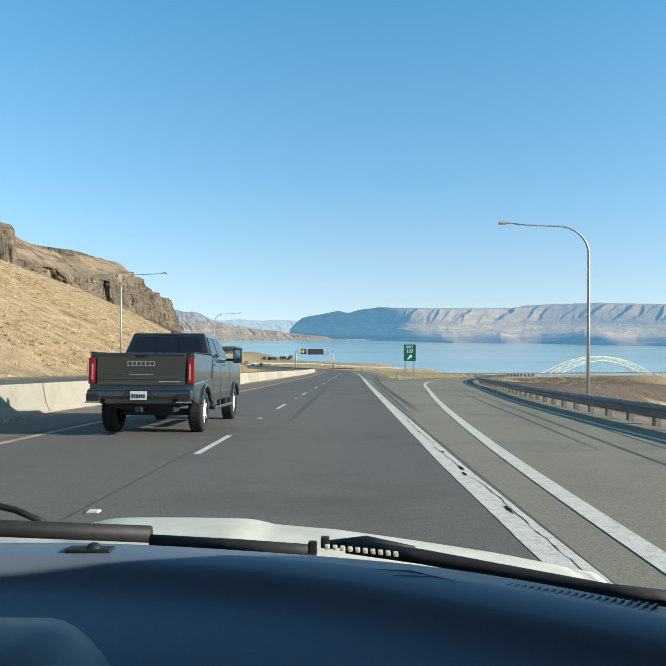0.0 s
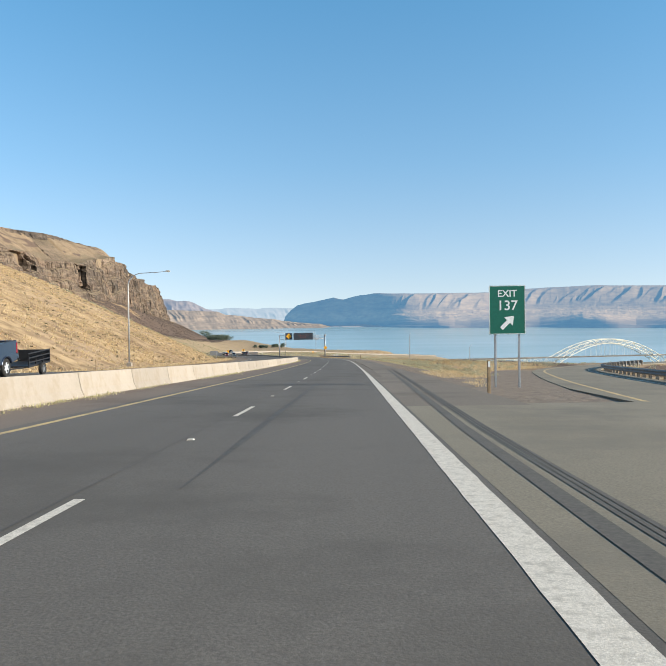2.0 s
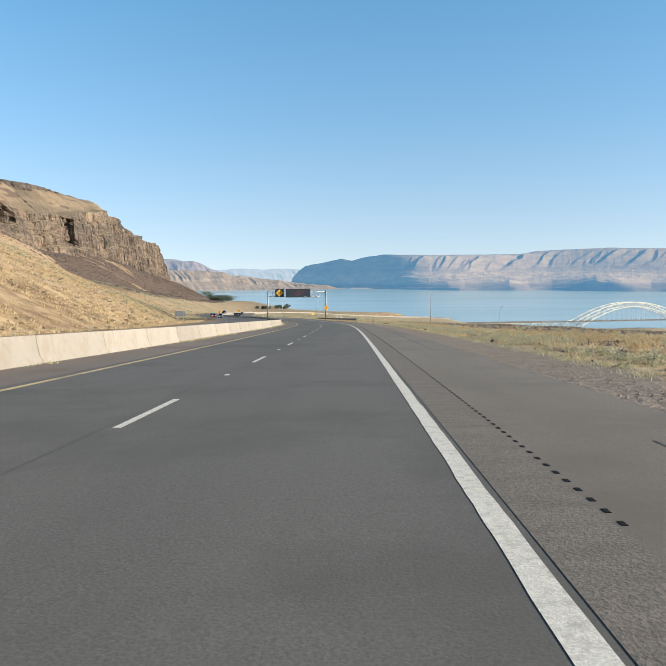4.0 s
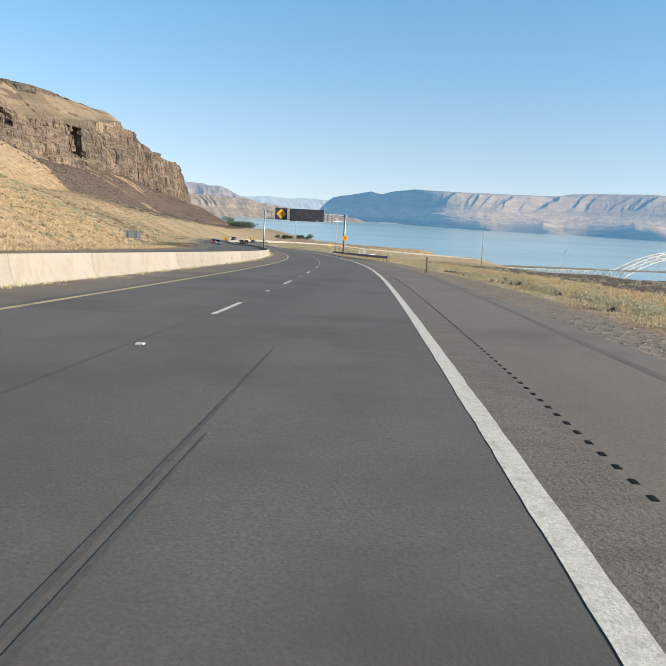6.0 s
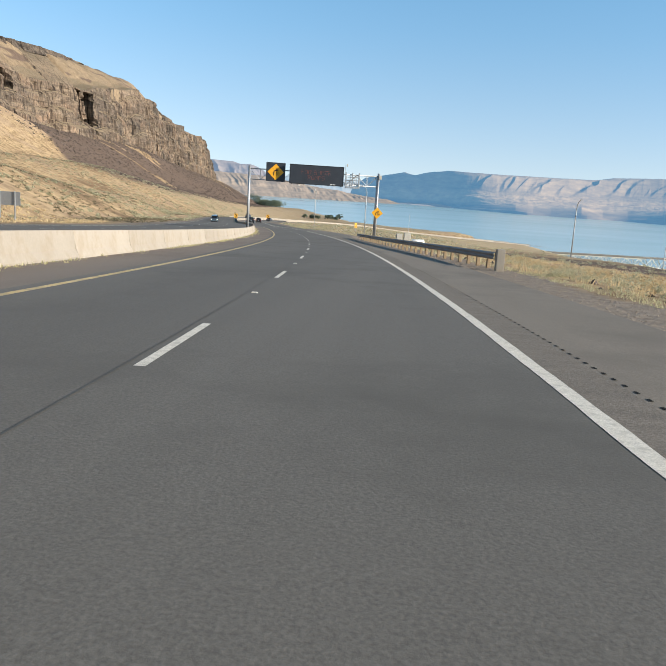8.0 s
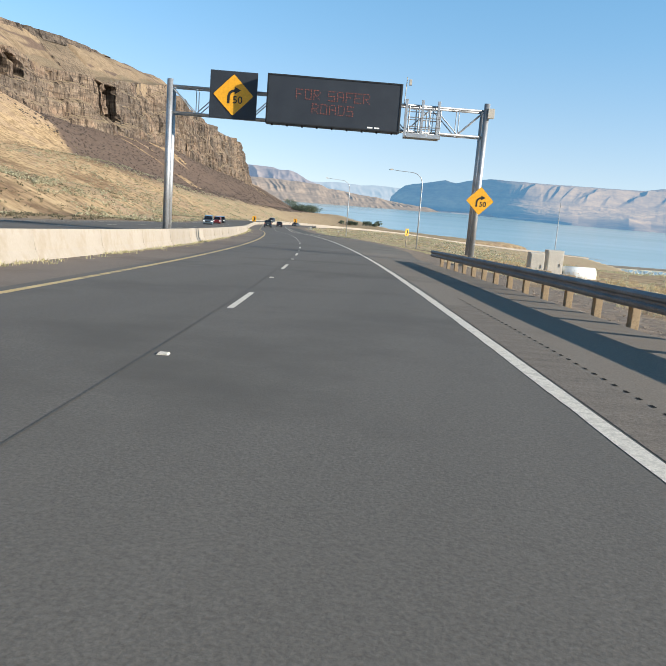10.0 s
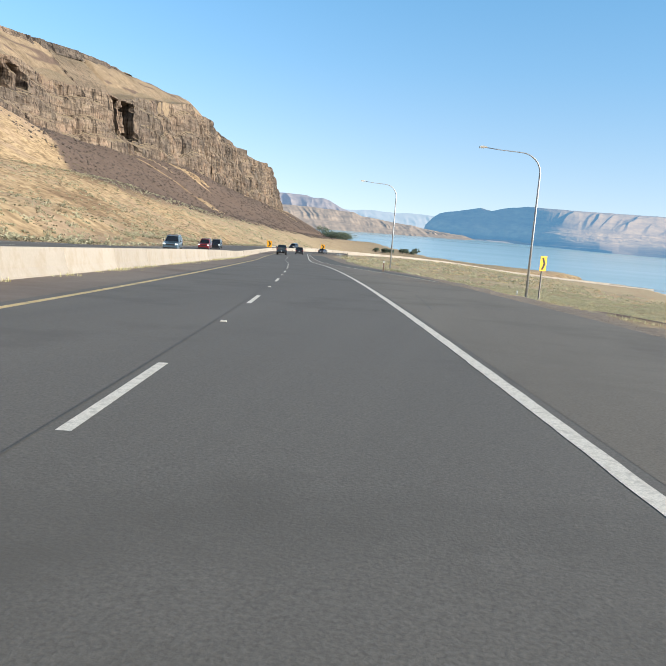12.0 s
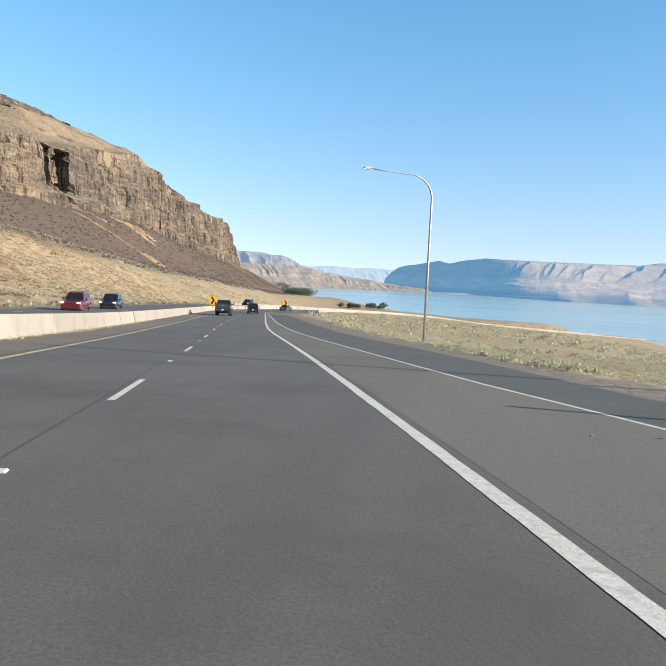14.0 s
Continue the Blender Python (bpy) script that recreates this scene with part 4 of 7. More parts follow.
for k in range(-11, 40):
    s0 = 11.1 + 12.33 * k
    m = road_pose(s0 - 4.5, DASH_A, 0.0236)
    bm = bmesh.new()
    prism(bm, [(-0.06, 0), (0.06, 0), (0.045, 0.014), (-0.045, 0.014)], 0.1, None, "y")
    ob = part("lane_button", bm, WHITE, road)
    ob.matrix_basis = m
for a0 in (-9.9, -13.6, -17.2, -20.9):
    if a0 in (-13.6, -17.2):
        for k in range(-6, 40):
            q = np.linspace(12.19 * k, 12.19 * k + 3.05, 3)
            ribbon("lane_dash", q, a0 - 0.055, a0 + 0.055, other_up(q) + 0.0236, WHITE, parent=other)
    else:
        ribbon("edge_line", s_l, a0 - 0.06, a0 + 0.06, other_up(s_l) + 0.0236, YELLOW if a0 > -12 else WHITE, parent=other)

RUMBLE = surface("rumble_strip", (0.140, 0.118, 0.095), (0.185, 0.156, 0.127), 3.0, 38, 0.95, strength=0.6, dist=0.012, grain=(0.62, 1.3), stretch=(0.6, 1.6, 1.0))
TARRED = plain("crack_tar", (0.014, 0.014, 0.014), 0.95, 0.0, 0.1)
ss = np.arange(100, 300, 3.0)
ribbon("broken_edge", ss, 1.60, 2.17, 0.0235, RUMBLE, parent=sh_r, label="rough chipped strip beside the edge line")
for k in range(300):
    s0 = 118 + 0.30 * k
    bm = bmesh.new()
    box(bm, (0, 0, 0), (0.038, 0.10, 0.004))
    ob = part("rumble_notch", bm, TARRED, sh_r) if k == 0 else new("rumble_notch", first_notch)
    if k == 0:
        first_notch = ob.data
    else:
        bm.free()
        ob.parent = sh_r
    ob.matrix_basis = road_pose(s0, 2.22, 0.024, level=False)
q = np.arange(208.0, 300.0, 0.30)
v = np.stack([on_road(q + ds, 2.22 + da + 0 * q, 0.026) for ds, da in ((-0.05, -0.019), (0.05, -0.019), (0.05, 0.019), (-0.05, 0.019))], 1)
mesh_object("rumble_notches", v.reshape(-1, 3), np.arange(4 * len(q)).reshape(-1, 4), TARRED, sh_r)


# skid marks and sealed cracks
SKID = surface("tyre_marks", (0.080, 0.074, 0.065), (0.102, 0.094, 0.082), 0.8, 20, 0.75, strength=0.1)


SHOULDERMARK = surface("shoulder_tyre_marks", (0.122, 0.102, 0.082), (0.152, 0.128, 0.103), 0.8, 20, 0.85, strength=0.2)
GORESKID = surface("faint_tyre_marks", (0.100, 0.091, 0.076), (0.130, 0.118, 0.099), 0.8, 20, 0.8, strength=0.1)


def streak(s0, s1, a0, a1, w, parent, mat, lift=0.0232):
    q = np.arange(s0, s1, 1.5)
    a = np.interp(q, [s0, s1], [a0, a1]) + 0.012 * np.sin(q * 0.4)
    fade = w * np.clip(np.minimum((q - s0) / 5, (s1 - q) / 5), 0.12, 1)
    ribbon("skid_mark", q, a - fade, a + fade, lift, mat, parent=parent)


streak(18, 60, -1.44, -1.5, 0.10, road, SKID)
streak(64, 90, -1.45, -1.3, 0.07, road, SKID)
for da, w in ((0.0, 0.10), (0.26, 0.03), (0.335, 0.03), (0.41, 0.03)):
    q = np.arange(22, 122, 1.0)
    mid = np.interp(q, [22, 46, 62, 70, 80, 96, 122], [1.80, 2.0, 2.15, 2.27, 2.55, 3.0, 3.66]) + da
    w = w * np.clip(np.minimum((q - 22) / 14, (122 - q) / 20), 0.15, 1)
    ribbon("skid_mark", q, mid - w, mid + w, 0.0268, GORESKID, parent=sh_r)
streak(140, 225, 3.55, 4.5, 0.075, sh_r, SHOULDERMARK)
streak(151, 176, -0.42, -0.5, 0.03, road, SKID)
streak(154, 180, -0.52, -0.6, 0.02, road, SKID)
streak(5, 60, 4.0, 8.2, 0.035, exit_ramp, SKID, 0.0275)
streak(12, 48, 4.1, 6.6, 0.03, exit_ramp, SKID, 0.0275)
streak(9, 40, 5.0, 7.6, 0.03, exit_ramp, SKID, 0.0275)
rs = np.random.RandomState(12)
for s0, a0, a1 in ((41, 1.6, 9.5), (128, -1.8, 4.9), (157, 1.6, 4.9), (418, -6.0, 5.0)):
    q = np.linspace(a0, a1, 24)
    wob = s0 + np.cumsum(rs.uniform(-0.08, 0.08, 24))
    v = np.concatenate([on_road(wob, q, 0.0242), on_road(wob + 0.025, q, 0.0242)])
    mesh_object("sealed_crack", v, [(i, i + 1, i + 25, i + 24) for i in range(23)], SKID, road)
# long crack in the shoulder past the gantry
for s0, s1, a0, a1 in ((358.6, 366.4, 2.35, 3.1), (359.5, 362.6, 3.5, 3.28)):
    q = np.arange(s0, s1, 0.15)
    mid = np.interp(q, [s0, s1], [a0, a1]) + 0.5 * np.cumsum(rs.uniform(-0.03, 0.03, len(q)))
    w = rs.uniform(0.008, 0.022, len(q))
    ribbon("shoulder_crack", q, mid - w, mid + w, 0.0232, SKID, parent=sh_far)
# holes and cracks in the edge line of the gore
rs = np.random.RandomState(40)
for s0, ls in ((9.2, 0.16), (9.75, 0.22), (11.6, 0.13), (15.2, 0.15), (18.5, 0.2), (21.0, 0.14), (6.9, 0.2), (27, 0.3), (33, 0.3), (45.0, 0.4), (49.5, 0.5)):
    th = np.linspace(0, 6.283, 15)[:-1]
    r = rs.uniform(0.6, 1.2, 14)
    mid = r_edge(np.array([s0]))[0] + rs.uniform(0.02, 0.08)
    mesh_object("line_hole", on_road(s0 + np.sin(th) * r * ls, mid + np.cos(th) * r * 0.028, 0.0262), [tuple(range(14))], TARRED, road)
for s0, s1 in ((4.5, 9.0), (9.8, 12.4), (12.9, 18.4), (19.0, 23.0), (25, 31), (44, 58)):
    q = np.arange(s0, s1, 0.12)
    mid = r_edge(q) + 0.075 + np.cumsum(rs.uniform(-0.010, 0.010, len(q))) + rs.uniform(-0.008, 0.008, len(q))
    w = rs.uniform(0.001, 0.007, len(q))
    ribbon("line_crack", q, mid - w, mid + w, 0.0262, TARRED, parent=road)
ss = np.arange(-20, 470, 3.0)
ribbon("joint_seam", ss, DASH_A - 0.155, DASH_A - 0.135, 0.025, SKID, parent=road)

# ---- median barrier ----
PROFILE = [(-0.30, 0.0), (-0.30, 0.08), (-0.18, 0.30), (-0.09, 0.86), (0.09, 0.86), (0.18, 0.30), (0.30, 0.08), (0.30, 0.0)]


def barrier(name, label, length=5.96):
    ob = empty(name, Matrix.Identity(4), label, "concrete barrier", "median barrier")
    bm = bmesh.new()
    prism(bm, PROFILE, length, None, "y")
    e = [e for e in bm.edges if abs(e.verts[0].co.y - e.verts[1].co.y) < 1e-4]
    bmesh.ops.bevel(bm, geom=e, offset=0.02, segments=1, affect="EDGES")
    part("body", bm, CONCRETE, ob)
    return ob


first = None
for k in range(-12, 160):
    s0 = k * 6.0
    m = road_pose(s0, FOOT - 0.3, 0.0, level=False)
    if first is None:
        first = barrier("concrete_barrier", "cream precast concrete barrier segment along the median")
        first.matrix_basis = m
    else:
        copy_thing(first, m)
# outer wall of the causeway
for k in range(97, 165):
    m = road_pose(k * 6.0, 5.7, 0.0, level=False)
    copy_thing(first, m)["group"] = "causeway wall"
    m = road_pose(k * 6.0, -22.2, 0.0, level=False)
    copy_thing(first, m)["group"] = "causeway wall"


# ---- street lamps ----
def street_lamp(m, height, arm, label, group="street lamps"):
    """A bent mast with a cobra head; the arm reaches along -x."""
    ob = empty("street_lamp", m, label, "street lamp", group)
    bm = bmesh.new()
    box(bm, (0, 0, 0.12), (0.62, 0.62, 0.5), 0.03)
    part("footing", bm, CONCRETE, ob)
    bm = bmesh.new()
    r = 1.9
    pts = [(0, 0, 0.3), (0, 0, height * 0.5), (0, 0, height - r)]
    pts += [(-r * (1 - math.cos(t)), 0, height - r + r * math.sin(t) * 0.93) for t in [math.pi / 2 * k / 8 for k in range(1, 9)]]
    pts += [(-arm * 0.7, 0, height - 0.05), (-arm + 0.55, 0, height + 0.06)]
    rad = list(np.interp(range(len(pts)), [0, 2, len(pts) - 1], [0.115, 0.085, 0.035]))
    tube(bm, pts, rad, 12)
    part("mast", bm, GALV, ob, smooth=True)
    bm = bmesh.new()
    box(bm, (0, 0, 0.38), (0.36, 0.36, 0.05), 0.01)
    for dx in (-0.13, 0.13):
        for dy in (-0.13, 0.13):
            tube(bm, [(dx, dy, 0.4), (dx, dy, 0.47)], 0.02, 6)
    part("base_plate", bm, GALV, ob)
    bm = bmesh.new()
    out = [(-0.36, 0.0), (-0.30, 0.10), (0.05, 0.13), (0.36, 0.06), (0.36, -0.03), (0.05, -0.05), (-0.28, -0.05)]
    prism(bm, [(u - arm + 0.3, w + height + 0.06) for u, w in out], 0.30, None, "y")
    bmesh.ops.bevel(bm, geom=bm.edges[:], offset=0.03, segments=2, affect="EDGES")
    head = part("lamp_head", bm, CABINET, ob, "grey cobra-head lantern")
    bm = bmesh.new()
    box(bm, (-arm + 0.18, 0, height - 0.01), (0.42, 0.22, 0.05), 0.015)
    part("lens", bm, SIGNWHITE, head)
    return ob


def ground_at(x, y):
    return float(land(np.array([x]), np.array([y]))[0][0])


def upright(x, y, yaw=0.0, dz=0.0):
    return pose(x, y, ground_at(x, y) + dz, 0, 0, yaw)


street_lamp(upright(15.1, 46.6), 11.9, 5.6, "galvanised street lamp behind the ramp guard rail")
street_lamp(pose(-27.2, 87.6, -5.7, 0, 0, 180), 12.3, 5.6, "galvanised street lamp on the grassy slope")
street_lamp(pose(-28.0, 153.6, -9.0, 0, 0, 180), 12.3, 5.6, "galvanised street lamp on the grassy slope")
street_lamp(pose(-13.1, 407.3, -23.05, 0, 0, 12), 13.5, 5.6, "galvanised street lamp on the scrub beside the road")
street_lamp(pose(-31.2, 451.4, -24.5, 0, 0, 22), 13.75, 5.6, "galvanised street lamp on the scrub beside the road")
street_lamp(pose(27.95, 367.3, -21.4, 0, 0, 90), 10.9, 3.2, "galvanised street lamp beside the exit ramp")
street_lamp(upright(62.0, 420.0, 100), 11.5, 3.2, "galvanised street lamp beside the exit ramp")


# ---- signs ----
def arrow_bend(bm, size, y):
    """A thick arrow that starts upwards and bends to the right."""
    w = 0.11 * size
    pts = [(-0.20, -0.36), (-0.20, -0.05), (-0.15, 0.08), (-0.05, 0.16), (0.08, 0.19)]
    left, right = [], []
    for i, (x, z) in enumerate(pts):
        dx, dz = pts[min(i + 1, 4)][0] - pts[max(i - 1, 0)][0], pts[min(i + 1, 4)][1] - pts[max(i - 1, 0)][1]
        n = math.hypot(dx, dz)
        left.append((x * size - dz / n * w / 2, z * size + dx / n * w / 2))
        right.append((x * size + dz / n * w / 2, z * size - dx / n * w / 2))
    prism(bm, left + right[::-1], 0.006, Matrix.Translation((0, y, 0)), "y")
    prism(bm, [(0.06 * size, 0.34 * size), (0.32 * size, 0.21 * size), (0.06 * size, 0.04 * size)], 0.006, Matrix.Translation((0, y, 0)), "y")


def diamond(bm, half, y, thick, material=None):
    r = 0.07 * half
    out = []
    for cx, cz in ((0, half), (-half, 0), (0, -half), (half, 0)):
        L = math.hypot(cx, cz)
        ux, uz = cx / L, cz / L
        px, pz = -uz, ux
        out += [(cx - ux * r - px * r, cz - uz * r - pz * r), (cx - ux * r * 0.3, cz - uz * r * 0.3), (cx - ux * r + px * r, cz - uz * r + pz * r)]
    prism(bm, out, thick, Matrix.Translation((0, y, 0)), "y")


def exit_sign(m):
    ob = empty("exit_sign", m, "green exit sign with white lettering on two steel posts", "road sign")
    bm = bmesh.new()
    box(bm, (0, 0, 3.15), (1.52, 0.03, 2.06), 0.012)
    p = part("sign_plate", bm, GREEN, ob, "green sign plate")
    bm = bmesh.new()
    W, Hh, t = 0.74, 1.01, 0.025
    for x0, z0, sx, sz in ((0, Hh, 2 * W, t), (0, -Hh, 2 * W, t), (W, 0, t, 2 * Hh), (-W, 0, t, 2 * Hh)):
        box(bm, (x0, -0.018, 3.15 + z0), (sx, 0.004, sz))
    part("border", bm, SIGNWHITE, p)
    lettering("word", "EXIT", 0.40, pose(0, -0.017, 3.83, 90, 0, 0), SIGNWHITE, p, bold=0.006)
    lettering("number", "137", 0.58, pose(0, -0.017, 3.32, 90, 0, 0), SIGNWHITE, p, bold=0.006)
    bm = bmesh.new()
    t45 = pose(0, -0.019, 2.62, 0, 45, 0)
    prism(bm, [(-0.085, -0.36), (0.085, -0.36), (0.085, 0.06), (0.25, 0.06), (0, 0.40), (-0.25, 0.06), (-0.085, 0.06)], 0.004, t45, "y")
    part("arrow", bm, SIGNWHITE, p)
    for dx in (-0.5, 0.5):
        bm = bmesh.new()
        box(bm, (dx, 0.06, 1.95), (0.09, 0.07, 4.3), 0.008)
        part("post", bm, GALV, ob)
    return ob


exit_sign(road_pose(87.9, 6.92, 0.0))


def warning_sign(m, height, half, label, kind):
    ob = empty("warning_sign", m, label, "road sign", "yellow signs")
    bm = bmesh.new()
    box(bm, (0, 0.05, height / 2), (0.08, 0.08, height + half), 0.01)
    part("post", bm, GREYPOST, ob)
    if kind == "chevron":
        bm = bmesh.new()
        box(bm, (0, 0, height), (half * 1.5, 0.012, half * 2.0), 0.004)
        p = part("sign_plate", bm, SIGNYELLOW, ob)
        bm = bmesh.new()
        h = half
        prism(bm, [(-0.45 * h, 0.8 * h), (0.0, 0.8 * h), (0.5 * h, 0), (0.0, -0.8 * h), (-0.45 * h, -0.8 * h), (0.05 * h, 0)], 0.006, Matrix.Translation((0, -0.01, height)), "y")
        part("chevron", bm, SIGNBLACK, p)
    else:
        holder = new("face")
        holder.parent = ob
        holder.matrix_basis = Matrix.Translation((0, 0, height))
        bm = bmesh.new()
        diamond(bm, half, 0, 0.02)
        part("sign_plate", bm, SIGNYELLOW, holder)
        bm = bmesh.new()
        arrow_bend(bm, half * 1.15, -0.014)
        part("arrow", bm, SIGNBLACK, holder)
    return ob


warning_sign(pose(-13.6, 385.2, -21.45, 0, 0, 52), 2.9, 0.46, "yellow chevron sign with black arrow on a post", "chevron")
warning_sign(pose(-73.6, 595.6, -29.2, 0, 0, 12), 2.7, 0.95, "yellow chevron sign at the bend", "chevron")
warning_sign(pose(-75.7, 535.9, -27.2, 0, 0, 12), 2.6, 0.9, "yellow chevron sign behind the barrier at the bend", "chevron")

# back of a sign on the slope
ob = empty("road_sign", upright(-42.36, 297.9, 6), "grey back of a road sign with two posts", "road sign")
bm = bmesh.new()
box(bm, (0, 0, 2.15), (2.6, 0.03, 1.35), 0.01)
part("sign_plate", bm, ALU, ob)
for dx in (-0.75, 0.75):
    bm = bmesh.new()
    box(bm, (dx, -0.07, 1.25), (0.11, 0.11, 3.3), 0.01)
    part("post", bm, GALV, ob)


# ---- the sign gantry ----
def gantry():
    m = road_pose(323.4, 0.0, -0.08)
    ob = empty("sign_gantry", m, "grey steel gantry with message board and warning sign over the road", "sign gantry")
    legs = {-9.4: 8.55, 7.1: 8.6}
    for a, top in legs.items():
        for dy in (-0.42, 0.42):
            bm = bmesh.new()
            tube(bm, [(a, dy, -0.8), (a, dy, top if dy < 0 else top - 0.3)], 0.155, 14)
            part("leg", bm, GALV, ob, smooth=True)
        bm = bmesh.new()
        z, flip = 0.4, 1
        while z < top - 1.6:
            tube(bm, [(a, -0.42 * flip, z), (a, 0.42 * flip, z + 1.25)], 0.045, 8)
            z, flip = z + 1.25, -flip
        part("leg_brace", bm, GALV, ob, smooth=True)
        bm = bmesh.new()
        box(bm, (a, 0, 0.03), (0.9, 1.6, 0.35), 0.03)
        part("footing", bm, CONCRETE, ob)
    z0, z1 = 6.9, 8.22
    for z in (z0, z1):
        for dy in (-0.42, 0.42):
            bm = bmesh.new()
            tube(bm, [(-9.4, dy, z), (7.05, dy, z)], 0.06, 10)
            part("chord", bm, GALV, ob, smooth=True)
    xs = np.linspace(-9.4, 7.05, 13)
    for dy in (-0.42, 0.42):
        bm = bmesh.new()
        for i, (a, b) in enumerate(zip(xs, xs[1:])):
            lo, hi = (z0, z1) if i % 2 else (z1, z0)
            tube(bm, [(a, dy, lo), (b, dy, hi)], 0.03, 6)
            tube(bm, [(b, dy, z0), (b, dy, z1)], 0.025, 6)
        pieces("truss_web", bm, GALV, ob)
    bm = bmesh.new()
    for i, (a, b) in enumerate(zip(xs, xs[1:])):
        f = 0.42 if i % 2 else -0.42
        for z in (z0, z1):
            tube(bm, [(a, f, z), (b, -f, z)], 0.022, 6)
    pieces("cross_brace", bm, GALV, ob)
    # message board
    bm = bmesh.new()
    box(bm, (-0.92, -1.05, 7.87), (6.85, 0.95, 2.42), 0.03)
    board = part("message_board", bm, PANEL, ob, "black electronic message board")
    bm = bmesh.new()
    W, Hh, y = 3.36, 1.16, -1.535
    for x0, zc, sx, sz in ((0, Hh, 2 * W, 0.06), (0, -Hh, 2 * W, 0.06), (W, 0, 0.06, 2 * Hh), (-W, 0, 0.06, 2 * Hh)):
        box(bm, (-0.92 + x0, y, 7.87 + zc), (sx, 0.03, sz))
    part("bezel", bm, SIGNBLACK, board)
    for j, (txt, dx, dz) in enumerate((("FOR SAFER", -0.08, 0.32), ("ROADS", -0.06, -0.34))):
        dots(board, txt, -0.92 + dx, -1.545, 7.87 + dz, 0.074)
    bm = bmesh.new()
    for dx in np.arange(-3.1, 3.2, 0.77):
        tube(bm, [(-0.92 + dx, -1.2, 6.68), (-0.92 + dx, -1.2, 6.58)], 0.05, 8)
    part("drain_stub", bm, SIGNBLACK, board)
    bm = bmesh.new()
    for dx in (1.9, 2.25):
        box(bm, (-0.92 + dx, -1.53, 6.82), (0.28, 0.008, 0.07))
    part("maker_mark", bm, SIGNWHITE, board)
    # warning panel
    bm = bmesh.new()
    box(bm, (-6.1, -0.72, 7.95), (2.42, 0.1, 2.35), 0.015)
    pan = part("sign_panel", bm, PANEL, ob, "black panel with a yellow diamond")
    hold = new("warning_face")
    hold.parent = ob
    hold.matrix_basis = Matrix.Translation((-6.1, -0.79, 7.95))
    curve_face_flat(hold, 1.03)
    # service basket
    bm = bmesh.new()
    box(bm, (3.72, -1.0, 6.55), (1.75, 1.3, 0.08), 0.01)
    box(bm, (3.72, -1.62, 6.62), (1.75, 0.03, 0.2))
    part("service_floor", bm, GALV, ob)
    bm = bmesh.new()
    for x in (2.92, 3.42, 3.97, 4.52):
        for y in (-1.6, -0.45):
            tube(bm, [(x, y, 6.55), (x, y, 8.1 if x < 3.5 else 7.9)], 0.035, 6)
    for z in (7.05, 7.5, 7.9):
        for y in (-1.6, -0.45):
            tube(bm, [(2.87, y, z), (4.57, y, z)], 0.025, 6)
    pieces("service_rail", bm, GALV, ob)
    for x in (2.87, 3.72, 4.57):
        bm = bmesh.new()
        box(bm, (x, -0.55, 7.5), (0.14, 0.12, 2.0), 0.01)
        part("hanger", bm, GALV, ob)
    bm = bmesh.new()
    tube(bm, [(2.75, -0.4, 8.2), (2.8, -0.4, 9.6)], 0.022, 6)
    box(bm, (2.98, -0.4, 9.35), (0.14, 0.14, 0.3), 0.02)
    part("sensor", bm, CABINET, ob)
    bm = bmesh.new()
    box(bm, (7.3, -0.55, 8.1), (0.34, 0.3, 0.5), 0.02)
    part("junction_box", bm, CABINET, ob)
    # low warning sign on the right leg
    hold = new("leg_sign")
    hold.parent = ob
    hold.matrix_basis = Matrix.Translation((7.2, -0.72, 3.6))
    curve_face_flat(hold, 0.74)
    bm = bmesh.new()
    box(bm, (7.2, -0.62, 3.75), (0.9, 0.05, 0.08))
    box(bm, (7.2, -0.62, 3.3), (0.6, 0.05, 0.08))
    part("bracket", bm, GALV, ob)
    return ob


def curve_face_flat(holder, half):
    bm = bmesh.new()
    diamond(bm, half, 0, 0.02)
    part("sign_plate", bm, SIGNYELLOW, holder, "yellow diamond sign plate")
    bm = bmesh.new()
    arrow_bend(bm, half * 1.15, -0.014)
    part("arrow", bm, SIGNBLACK, holder)
    lettering("speed", "50", half * 0.50, pose(half * 0.22, -0.012, -half * 0.24, 90, 0, 0), SIGNBLACK, holder, bold=0.004)


GLYPHS = {
    "F": "11111 10000 10000 11110 10000 10000 10000", "O": "11111 10001 10001 10001 10001 10001 11111", "R": "11110 10001 10001 11110 10100 10010 10001",
    "S": "11111 10000 10000 11111 00001 00001 11111", "A": "01110 10001 10001 11111 10001 10001 10001", "E": "11111 10000 10000 11110 10000 10000 11111",
    "D": "11110 10001 10001 10001 10001 10001 11110", " ": "000 000 000 000 000 000 000",
}


def dots(parent, text, cx, y, cz, pitch):
    """A line of lit lamps in five by seven letters."""
    cols = sum(len(GLYPHS[c].split()[0]) + 1 for c in text) - 1
    x = cx - cols * pitch / 2
    for c in text:
        rows = GLYPHS[c].split()
        if "1" in GLYPHS[c]:
            bm = bmesh.new()
            for r, line in enumerate(rows):
                for k, on in enumerate(line):
                    if on == "1":
                        box(bm, (x + (k + 0.5) * pitch, y, cz + (3 - r) * pitch), (pitch * 0.52, 0.01, pitch * 0.52))
            part("letter", bm, LED, parent, f"amber letter {c}")
        x += (len(rows[0]) + 1) * pitch


gantry()


# ---- guard rails ----
W_RAIL = [(0.0, 0.16), (0.045, 0.14), (0.075, 0.10), (0.075, 0.06), (0.03, 0.02), (0.03, -0.02), (0.075, -0.06), (0.075, -0.10), (0.045, -0.14), (0.0, -0.16)]


